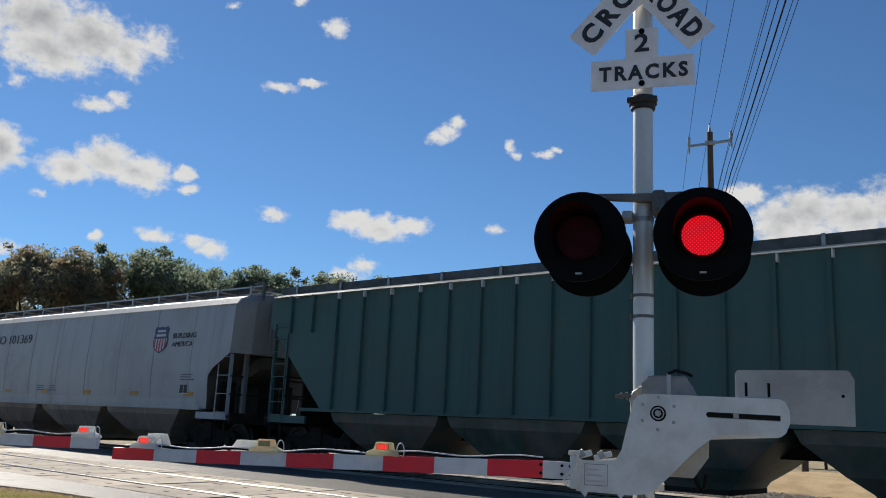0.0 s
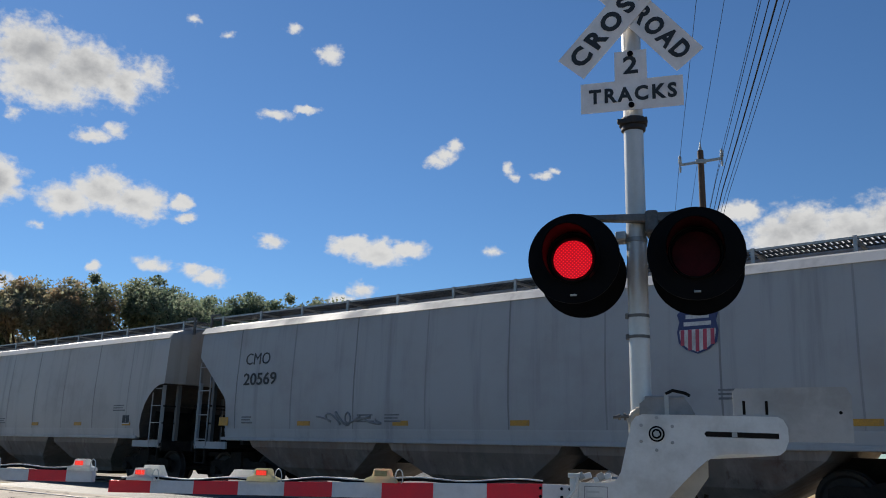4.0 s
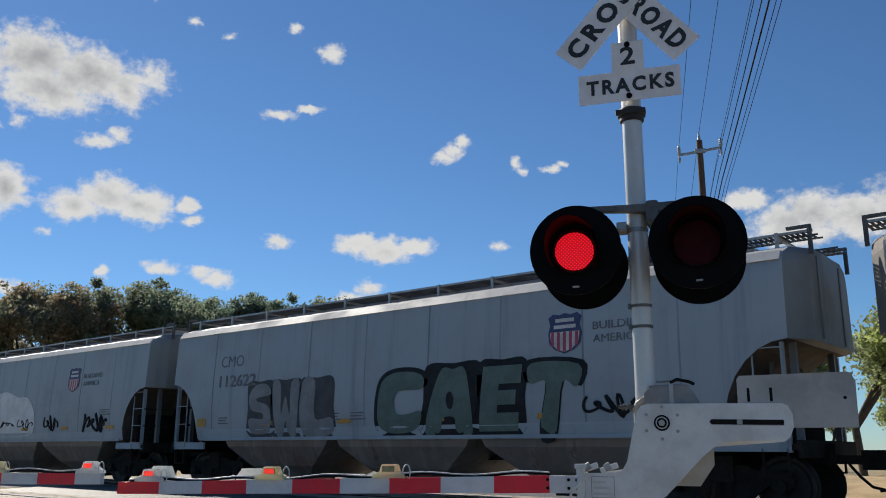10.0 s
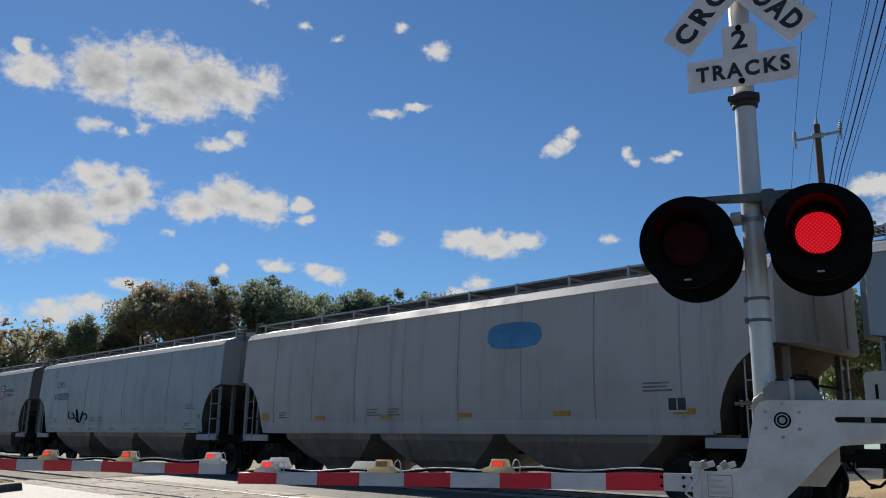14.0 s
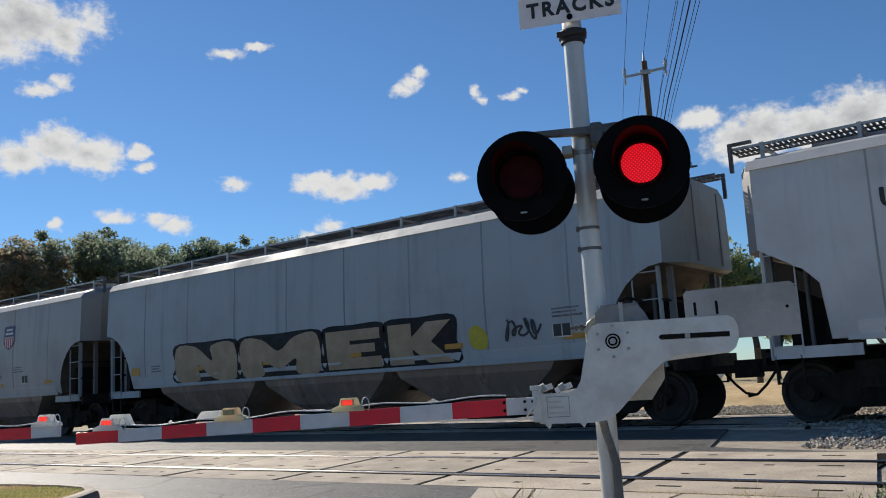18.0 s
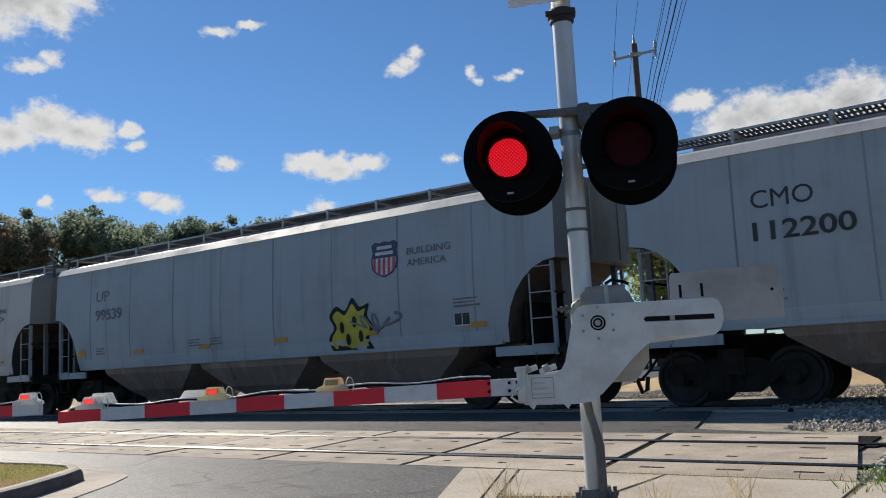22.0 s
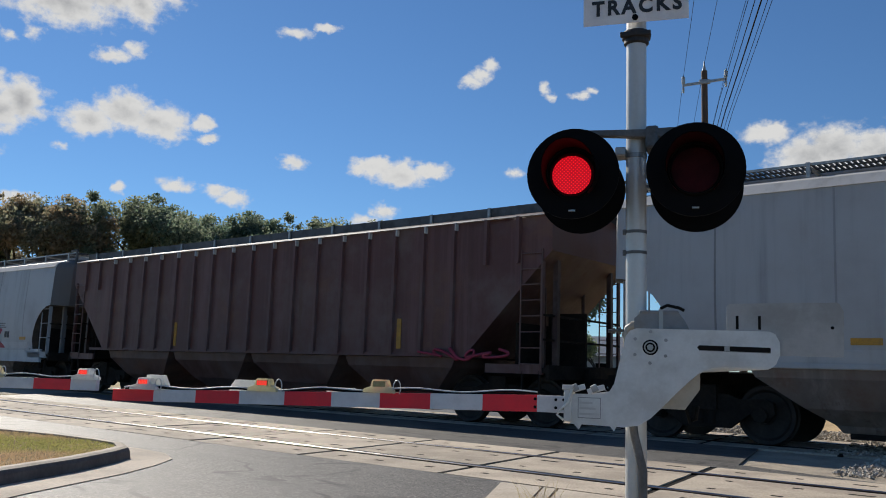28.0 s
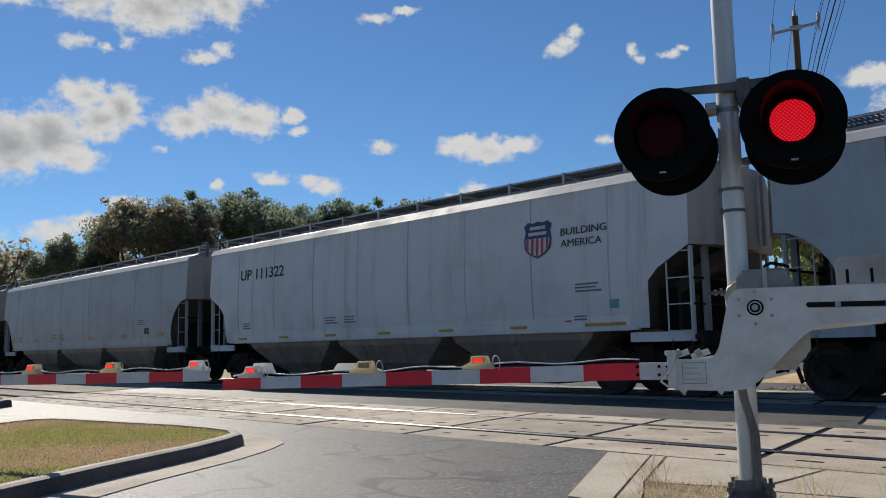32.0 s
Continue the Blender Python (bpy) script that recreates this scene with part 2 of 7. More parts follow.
def ground_material():
    m, nt, b = nodes_of("dry_grass_ground")
    big = ramp(nt, noise_of(nt, 0.05, 6, 0.6), 0.4, 0.65)
    mid = ramp(nt, noise_of(nt, 0.9, 6, 0.65), 0.35, 0.7)
    col = mix(nt, big, (0.34, 0.25, 0.12), (0.20, 0.19, 0.07))
    col = mix(nt, mid, col, (0.42, 0.33, 0.20))
    nt.links.new(col, b.inputs["Base Color"])
    b.inputs["Roughness"].default_value = 0.95
    bump(nt, b, noise_of(nt, 14, 5, 0.7), 0.6, 0.03)
    return m


def contour(nt, src, level, width):
    """1 on a thin line where the source passes the level."""
    n = nt.nodes.new("ShaderNodeMath")
    n.operation = "SUBTRACT"
    nt.links.new(src, n.inputs[0])
    n.inputs[1].default_value = level
    q = nt.nodes.new("ShaderNodeMath")
    q.operation = "ABSOLUTE"
    nt.links.new(n.outputs[0], q.inputs[0])
    return ramp(nt, q.outputs[0], width * 0.35, width, 1.0, 0.0)


def times(nt, a, b):
    n = nt.nodes.new("ShaderNodeMath")
    n.operation = "MULTIPLY"
    for i, v in enumerate((a, b)):
        if isinstance(v, (int, float)):
            n.inputs[i].default_value = v
        else:
            nt.links.new(v, n.inputs[i])
    return n.outputs[0]


def asphalt_material():
    m, nt, b = nodes_of("worn_asphalt")
    tc = nt.nodes.new("ShaderNodeTexCoord")

    def cells(scale):
        vor = nt.nodes.new("ShaderNodeTexVoronoi")
        vor.inputs["Scale"].default_value = scale
        nt.links.new(tc.outputs["Object"], vor.inputs["Vector"])
        return vor
    fine, stones = cells(120), cells(62)
    stone = ramp(nt, fine.outputs["Color"], 0.15, 1.0)
    col = mix(nt, stone, (0.032, 0.031, 0.030), (0.145, 0.139, 0.131))
    # pale aggregate showing where the binder has worn off
    pale = ramp(nt, stones.outputs["Color"], 0.62, 0.95)
    col = mix(nt, times(nt, pale, 0.75), col, (0.27, 0.258, 0.24))
    wear = ramp(nt, noise_of(nt, 0.45, 6, 0.6), 0.38, 0.68)
    col = mix(nt, times(nt, wear, 0.4), col, (0.15, 0.143, 0.13))
    # dark oily wheel lanes and damp-looking smears
    smear = ramp(nt, noise_of(nt, 1.0, 5, 0.6, (0.55, 1.5, 1.0)), 0.52, 0.72)
    col = mix(nt, times(nt, smear, 0.42), col, (0.055, 0.055, 0.056))
    # wandering cracks, broken up along their length
    for scale, level, width, seed in ((0.30, 0.50, 0.009, 0.0), (0.55, 0.46, 0.012, 1.0), (0.22, 0.43, 0.006, 2.0)):
        line = contour(nt, noise_of(nt, scale, 2.6, 0.42, (1.0, 1.6 - 0.3 * seed, 1.0)), level, width)
        gate = ramp(nt, noise_of(nt, 0.5 + 0.13 * seed, 3, 0.5), 0.47, 0.56)
        col = mix(nt, times(nt, times(nt, line, gate), 0.85), col, (0.03, 0.029, 0.029))
    nt.links.new(col, b.inputs["Base Color"])
    b.inputs["Roughness"].default_value = 0.62
    b.inputs["Specular IOR Level"].default_value = 0.32
    bump(nt, b, fine.outputs["Distance"], 0.6, 0.004)
    return m


def grass_material(name, a, c, d):
    m, nt, b = nodes_of(name)
    geo = nt.nodes.new("ShaderNodeNewGeometry")
    patch = ramp(nt, noise_of(nt, 0.42, 5, 0.6), 0.42, 0.58)
    col = mix(nt, geo.outputs["Random Per Island"], a, c)
    col = mix(nt, patch, col, d)
    nt.links.new(col, b.inputs["Base Color"])
    b.inputs["Roughness"].default_value = 0.7
    tr = nt.nodes.new("ShaderNodeBsdfTranslucent")
    nt.links.new(col, tr.inputs["Color"])
    mx = nt.nodes.new("ShaderNodeMixShader")
    mx.inputs[0].default_value = 0.4
    nt.links.new(b.outputs[0], mx.inputs[1])
    nt.links.new(tr.outputs[0], mx.inputs[2])
    nt.links.new(mx.outputs[0], nt.nodes["Material Output"].inputs["Surface"])
    return m


def leaf_material(name, a, c):
    m, nt, b = nodes_of(name)
    geo = nt.nodes.new("ShaderNodeNewGeometry")
    info = nt.nodes.new("ShaderNodeObjectInfo")
    col = mix(nt, geo.outputs["Random Per Island"], a, c)
    col = mix(nt, ramp(nt, noise_of(nt, 0.35, 4, 0.6), 0.35, 0.7, 0.0, 0.8), col, info.outputs["Color"])
    nt.links.new(col, b.inputs["Base Color"])
    b.inputs["Roughness"].default_value = 0.6
    tr = nt.nodes.new("ShaderNodeBsdfTranslucent")
    nt.links.new(col, tr.inputs["Color"])
    mx = nt.nodes.new("ShaderNodeMixShader")
    mx.inputs[0].default_value = 0.68
    nt.links.new(b.outputs[0], mx.inputs[1])
    nt.links.new(tr.outputs[0], mx.inputs[2])
    nt.links.new(mx.outputs[0], nt.nodes["Material Output"].inputs["Surface"])
    return m


def stone_material():
    m, nt, b = nodes_of("limestone_ballast")
    geo = nt.nodes.new("ShaderNodeNewGeometry")
    col = mix(nt, geo.outputs["Random Per Island"], (0.24, 0.21, 0.17), (0.56, 0.50, 0.42))
    nt.links.new(col, b.inputs["Base Color"])
    b.inputs["Roughness"].default_value = 0.9
    return m


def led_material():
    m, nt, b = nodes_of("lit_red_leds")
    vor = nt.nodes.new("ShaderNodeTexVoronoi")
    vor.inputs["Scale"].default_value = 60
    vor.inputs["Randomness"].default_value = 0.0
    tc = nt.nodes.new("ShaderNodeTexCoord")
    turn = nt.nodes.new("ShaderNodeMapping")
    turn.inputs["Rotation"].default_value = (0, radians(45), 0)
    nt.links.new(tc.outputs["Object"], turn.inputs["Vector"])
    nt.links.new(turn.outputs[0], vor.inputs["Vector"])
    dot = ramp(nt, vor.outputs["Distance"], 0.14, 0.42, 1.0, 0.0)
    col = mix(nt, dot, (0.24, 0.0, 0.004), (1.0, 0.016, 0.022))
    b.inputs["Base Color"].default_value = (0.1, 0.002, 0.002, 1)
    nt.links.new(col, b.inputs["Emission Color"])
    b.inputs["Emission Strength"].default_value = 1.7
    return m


GROUND = ground_material()
ASPHALT = asphalt_material()
GRASS = grass_material("mown_grass", (0.36, 0.37, 0.11), (0.54, 0.48, 0.18), (0.64, 0.46, 0.28))
DRY_GRASS = grass_material("dry_straw", (0.55, 0.45, 0.25), (0.42, 0.33, 0.17), (0.62, 0.52, 0.32))
WEED = grass_material("green_weed", (0.10, 0.20, 0.03), (0.18, 0.26, 0.05), (0.14, 0.2, 0.04))
LEAF = leaf_material("autumn_leaves", (0.118, 0.158, 0.098), (0.345, 0.365, 0.25))
STONE = stone_material()
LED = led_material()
ARM_LENS = surface("lit_arm_lens", (0.45, 0.03, 0.025), (0.5, 0.05, 0.04), 0.4, 0, 60, 6, 0.1)
ARM_LENS.node_tree.nodes["Principled BSDF"].inputs["Emission Color"].default_value = (1.0, 0.05, 0.03, 1)
ARM_LENS.node_tree.nodes["Principled BSDF"].inputs["Emission Strength"].default_value = 0.8
LENS_AMBER = surface("yellowed_lamp_window", (0.42, 0.36, 0.16), (0.34, 0.29, 0.12), 0.3, 0, 60, 6, 0.1)


# ---- mesh helpers ----
class Geo:
    """Collects vertices and faces of one mesh."""

    def __init__(self):
        self.v, self.f, self.s = [], [], []

    def add(self, verts, faces, smooth=False):
        o = len(self.v)
        self.v += [tuple(q) for q in verts]
        self.f += [tuple(o + i for i in q) for q in faces]
        self.s += [smooth] * len(faces)
        return self

    def box(self, x0, x1, y0, y1, z0, z1, m=None):
        vs = [Vector((x, y, z)) for z in (z0, z1) for y in (y0, y1) for x in (x0, x1)]
        if m is not None:
            vs = [m @ q for q in vs]
        return self.add(vs, [(0, 2, 3, 1), (4, 5, 7, 6), (0, 1, 5, 4), (2, 6, 7, 3), (0, 4, 6, 2), (1, 3, 7, 5)])

    def rod(self, a, b, r, n=8, r2=None, caps=True):
        a, b = Vector(a), Vector(b)
        d = (b - a).normalized()
        e = d.orthogonal().normalized()
        g = d.cross(e)
        r2 = r if r2 is None else r2
        ring = [(math.cos(2 * math.pi * i / n), math.sin(2 * math.pi * i / n)) for i in range(n)]
        va = [a + (e * c + g * s) * r for c, s in ring]
        vb = [b + (e * c + g * s) * r2 for c, s in ring]
        self.add(va + vb, [(i, (i + 1) % n, n + (i + 1) % n, n + i) for i in range(n)], True)
        if caps:
            self.add(va, [tuple(reversed(range(n)))])
            self.add(vb, [tuple(range(n))])
        return self

    def tube(self, pts, r, n=6):
        pts = [Vector(q) for q in pts]
        rings, e = [], None
        for i, q in enumerate(pts):
            d = (pts[min(i + 1, len(pts) - 1)] - pts[max(i - 1, 0)]).normalized()
            e = d.orthogonal().normalized() if e is None else (e - d * e.dot(d)).normalized()
            f = d.cross(e)
            rings.append([q + (e * math.cos(2 * math.pi * k / n) + f * math.sin(2 * math.pi * k / n)) * r for k in range(n)])
        return self.loft(rings, True, True, True)

    def prism(self, outline, y0, y1, plane="xz"):
        """A flat outline, pulled from y0 to y1 (or along another axis)."""
        def at(q, d):
            return {"xz": (q[0], d, q[1]), "xy": (q[0], q[1], d), "yz": (d, q[0], q[1])}[plane]
        n = len(outline)
        va, vb = [at(q, y0) for q in outline], [at(q, y1) for q in outline]
        self.add(va, [tuple(range(n))])
        self.add(vb, [tuple(reversed(range(n)))])
        return self.add(va + vb, [(i, n + i, n + (i + 1) % n, (i + 1) % n) for i in range(n)])

    def loft(self, rings, closed=True, caps=True, smooth=True):
        n = len(rings[0])
        vs = [q for r in rings for q in r]
        fs = []
        for k in range(len(rings) - 1):
            for i in range(n if closed else n - 1):
                j = (i + 1) % n
                fs.append((k * n + i, k * n + j, (k + 1) * n + j, (k + 1) * n + i))
        self.add(vs, fs, smooth)
        if caps:
            self.add(rings[0], [tuple(reversed(range(n)))])
            self.add(rings[-1], [tuple(range(n))])
        return self

    def mesh(self, name, material):
        me = bpy.data.meshes.new(name)
        me.from_pydata(self.v, [], self.f)
        me.polygons.foreach_set("use_smooth", self.s)
        me.materials.append(material)
        bm = bmesh.new()
        bm.from_mesh(me)
        bmesh.ops.recalc_face_normals(bm, faces=bm.faces)
        bm.to_mesh(me)
        bm.free()
        return me


def part(name, geo, material, parent, label="", m=None, bevel=0.0):
    me = geo if isinstance(geo, bpy.types.Mesh) else geo.mesh(name, material)
    ob = new(name, me)
    ob.parent = parent
    if m is not None:
        ob.matrix_basis = m
    if label:
        tagged(ob, label)
    if bevel:
        mod = ob.modifiers.new("bevel", "BEVEL")
        mod.width, mod.segments, mod.limit_method, mod.angle_limit = bevel, 2, "ANGLE", radians(40)
    return ob


def thing(name, label, category, m, group="", kind=""):
    return_ob = new(name)
    return_ob.empty_display_size = 0.2
    return_ob.matrix_basis = m
    return tagged(return_ob, label, category, group, kind)


def structure(name, geo, material, label, category="", bevel=0.0):
    return tagged(part(name, geo, material, None, "", None, bevel), label, category or name, "", "structure")


def letters(text, size, material, name="lettering", width=None, thick=0.004, bold=0.0, spacing=1.0):
    """Built-in font as a flat mesh in the xz plane, facing -y, its lower left corner at the origin."""
    cu = bpy.data.curves.new(name, "FONT")
    cu.body, cu.size, cu.extrude, cu.offset = text, size, thick, 0.0 if "M" in text else bold
    cu.resolution_u, cu.space_character = 3, spacing
    tmp = bpy.data.objects.new(name, cu)
    me = bpy.data.meshes.new_from_object(tmp)
    bpy.data.objects.remove(tmp)
    bpy.data.curves.remove(cu)
    me.name = name
    co = np.empty(len(me.vertices) * 3)
    me.vertices.foreach_get("co", co)
    co = co.reshape(-1, 3)
    co[:, :2] -= co[:, :2].min(0)
    sx = (width / co[:, 0].max()) if width else 1.0
    out = np.c_[co[:, 0] * sx, -co[:, 2] - thick, co[:, 1]]
    me.vertices.foreach_set("co", out.ravel())
    me.materials.clear()
    me.materials.append(material)
    return me


# ---- the ground, roads and tracks ----
Y_NEAR, Y_FAR, GAUGE = 7.42, 13.90, 1.52
SKEW = -0.17


def flat(pts, z0, z1):
    return Geo().prism(pts, z0, z1, "xy")


g = Geo()
g.add([(-3000, -3000, -0.042), (3000, -3000, -0.042), (3000, 3000, -0.042), (-3000, 3000, -0.042)], [(0, 1, 2, 3)])
structure("ground", g, GROUND, "dry tan and olive grass ground reaching the horizon", "ground")

# carriageways: the near lanes, the crossing between and beyond the tracks, the lanes past the median
structure("road", flat([(5.8, -16.0), (-1.0, 0.0), (-3.42, 4.5), (-4.5, 6.52), (-4.4, 6.61), (-21.4, 6.61), (-19.7, 6.2), (-14.3, -2.0), (-4.0, -22.0)], -0.2, -0.004), ASPHALT, "worn grey asphalt road with sealed cracks", "road")
structure("road_between", flat([(-1.9, 9.75), (-3.7, 10.3), (-4.4, 13.09), (-24.3, 13.09), (-22.5, 9.75)], -0.2, -0.004), ASPHALT, "worn asphalt strip between the two tracks", "road")
structure("road_beyond", flat([(-4.6, 16.23), (-8, 22), (-30, 90), (-46, 90), (-32, 22), (-25.0, 16.23)], -0.2, -0.004), ASPHALT, "asphalt road leading away beyond the tracks", "road")


def rail_geo(x0, x1, y):
    g = Geo()
    prof = [(-0.075, -0.17), (0.075, -0.17), (0.075, -0.155), (0.012, -0.13), (0.012, -0.045), (0.037, -0.032), (0.037, -0.006), (0.028, 0.0),
            (-0.028, 0.0), (-0.037, -0.006), (-0.037, -0.032), (-0.012, -0.045), (-0.012, -0.13), (-0.075, -0.155)]
    return g.prism([(y + a, z) for a, z in prof], x0, x1, "yz")


def crossing_track(y_rail, near):
    label = "empty nearer railway track" if near else "railway track under the train"
    tr = thing("railway_track", label + " laid through the crossing", "track", pose(0, 0, 0), "tracks", "structure")
    for k in (0, 1):
        part("rail", rail_geo(-400, 120, y_rail + k * GAUGE), RAIL, tr, "worn steel rail with a polished head", pose(0, 0, 0.004))
        part("rail_head", Geo().loft([[(x, y_rail + k * GAUGE - 0.004 - 0.02 * math.cos(a), 0.001 + 0.010 * math.sin(a)) for a in [math.pi * i / 6 for i in range(7)]] for x in (-400, -60, -20, -10, 0, 120)], False, False, True), RAIL_HEAD, tr, "thin polished running band")
    for k, d in ((0, -1), (0, 1), (1, -1), (1, 1)):
        y = y_rail + k * GAUGE
        part("flangeway", Geo().box(-22.3, -1.45, min(y + d * 0.038, y + d * 0.115), max(y + d * 0.038, y + d * 0.115), -0.12, -0.012), FLANGE_RUBBER, tr)
    part("joint_filler", Geo().box(-22.1, -1.55, y_rail - 0.78, y_rail + GAUGE + 0.78, -0.19, -0.012), RECESS, tr)
    # timber ties beyond the crossing
    tie = Geo().box(-0.11, 0.11, -1.25, 1.25, -0.24, -0.15).mesh("tie", WOOD_POLE)
    for i in range(14):
        part("tie", tie, None, tr, "", pose(-1.0 + 0.55 * i, y_rail + GAUGE / 2, 0))
        part("tie", tie, None, tr, "", pose(-22.8 - 0.55 * i, y_rail + GAUGE / 2, 0))
    # concrete panels: outer, gauge, outer
    rng = random.Random(5 if near else 6)
    widths = ((y_rail - 0.80, y_rail - 0.115), (y_rail + 0.115, y_rail + GAUGE - 0.115), (y_rail + GAUGE + 0.115, y_rail + GAUGE + 0.80))
    for col in range(10):
        for y0, y1 in widths:
            xa, xb = -1.5 - 2.06 * col, -1.5 - 2.06 * (col + 1) + 0.085
            yc = y_rail + GAUGE / 2
            q = [(xb + SKEW * (y0 - yc), y0), (xa + SKEW * (y0 - yc), y0), (xa + SKEW * (y1 - yc), y1), (xb + SKEW * (y1 - yc), y1)]
            dz = rng.uniform(-0.004, 0.003)
            pn = part("panel", flat(q, -0.2, dz), CONCRETE, tr, "", None, 0.008)
            spots = Geo()
            for f in (0.18, 0.5, 0.82):
                for yy in ((y0 + y1) / 2,) if y1 - y0 < 1 else (y0 + 0.28, y1 - 0.28):
                    x = xb + (xa - xb) * f + SKEW * (yy - yc) + rng.uniform(-0.06, 0.06)
                    w = rng.choice((0.035, 0.05, 0.11))
                    spots.box(x - w, x + w, yy - 0.03, yy + 0.03, dz - 0.01, dz + 0.002)
            part("bolt_recess", spots, RECESS, pn)
    return tr


# sidewalk slabs beside the mast
SOIL = surface("bare_soil", (0.33, 0.25, 0.16), (0.24, 0.18, 0.11), 0.95, 0, 50, 3, 0.7, 0.02)
structure("soil_patch", flat([(-4.2, 6.4), (-3.42, 4.45), (-1.5, 1.05), (-0.92, -0.1), (1.6, -6.2), (8.0, -8.5), (14.0, -2.0), (12.0, 6.45), (3.5, 6.5)], -0.2, -0.004), SOIL, "bare dry soil with straw round the mast foot", "soil")
def slab(pts, z=0.006):
    return flat(pts, -0.15, z)


walk_ob = thing("sidewalk", "pale concrete sidewalk slabs beside the crossing mast", "sidewalk", pose(0, 0, 0), "", "structure")
for q in ([(-4.5, 6.50), (-3.44, 4.5), (-3.12, 4.5), (-4.08, 6.52)], [(-4.06, 6.525), (-3.10, 4.52), (-2.98, 4.62), (-3.16, 4.95), (-3.37, 5.28), (-3.94, 6.53)], [(-3.91, 6.53), (-3.34, 5.30), (-2.66, 5.50), (-2.62, 6.54)],
          [(-2.59, 6.54), (-2.60, 5.44), (-1.2, 5.7), (-1.2, 6.55)], [(-2.56, 5.40), (-2.2, 5.0), (0.2, 5.3), (-1.17, 5.65)], [(-1.15, 6.55), (-1.15, 5.7), (0.9, 5.6), (0.9, 6.5)],
          [(-3.40, 4.45), (-1.5, 1.1), (-1.18, 1.25), (-3.08, 4.45)]):
    part("slab", slab(q, 0.006), WALK_CONC, walk_ob, "", None, 0.01)

# the grassed median with its curb and gutter, and the far verge
MED = [(-4.6, -0.2), (-5.40, 0.95), (-6.04, 1.9), (-6.66, 2.9), (-7.24, 3.97), (-7.62, 4.52), (-7.92, 4.87), (-8.30, 5.05), (-8.8, 5.09), (-9.6, 5.03), (-10.6, 4.82), (-11.6, 4.66), (-12.1, 4.5), (-12.3, 4.2),
       (-12.1, 3.75), (-11.4, 2.8), (-10.64, 2.0), (-9.4, 0.5), (-8.2, -0.9)]


def inset(pts, d):
    out = []
    n = len(pts)
    for i in range(n):
        a, b, c = Vector(pts[i - 1]), Vector(pts[i]), Vector(pts[(i + 1) % n])
        t = ((b - a).normalized() + (c - b).normalized()).normalized()
        out.append((b.x - t.y * d, b.y + t.x * d))
    return out


def curb_ring(outer, inner_in, z0, z1, name, label):
    g = Geo()
    ins = inset(outer, inner_in)
    lip = inset(outer, 0.03)
    n = len(outer)
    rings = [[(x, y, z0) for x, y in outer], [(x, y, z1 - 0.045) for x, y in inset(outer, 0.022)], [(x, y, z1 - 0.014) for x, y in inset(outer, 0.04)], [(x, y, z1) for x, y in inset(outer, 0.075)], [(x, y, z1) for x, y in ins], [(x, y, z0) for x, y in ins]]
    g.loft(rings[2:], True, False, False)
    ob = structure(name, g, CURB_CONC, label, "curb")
    part("curb_face", Geo().loft(rings[:3], True, False, False), CURB_FACE, ob, "upright face darkened in colour for shade")
    return ob


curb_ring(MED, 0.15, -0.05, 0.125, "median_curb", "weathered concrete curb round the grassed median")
structure("gutter", flat(inset(MED, -0.40), -0.1, 0.004), CURB_CONC, "pale concrete gutter pan beside the median curb", "gutter")
structure("median_soil", flat(inset(MED, 0.14), -0.05, 0.102), surface("median_turf_soil", (0.24, 0.17, 0.075), (0.17, 0.16, 0.05), 0.95, 0, 60, 0.8, 0.6, 0.02), "dry brown turf soil of the median", "median")
VERGE = [(-13.6, -1.5), (-14.9, 2.8), (-15.9, 3.9), (-17.2, 5.2), (-17.8, 5.75), (-18.6, 5.95), (-40, 5.9), (-60, 5.6), (-60, -10), (-20, -10)]
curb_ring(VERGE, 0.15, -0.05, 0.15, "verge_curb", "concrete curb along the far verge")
structure("verge_soil", flat(inset(VERGE, 0.14), -0.05, 0.125), surface("verge_turf_soil", (0.27, 0.20, 0.09), (0.18, 0.17, 0.06), 0.95, 0, 60, 0.8, 0.6, 0.02), "dry grass verge beyond the far lanes", "verge")


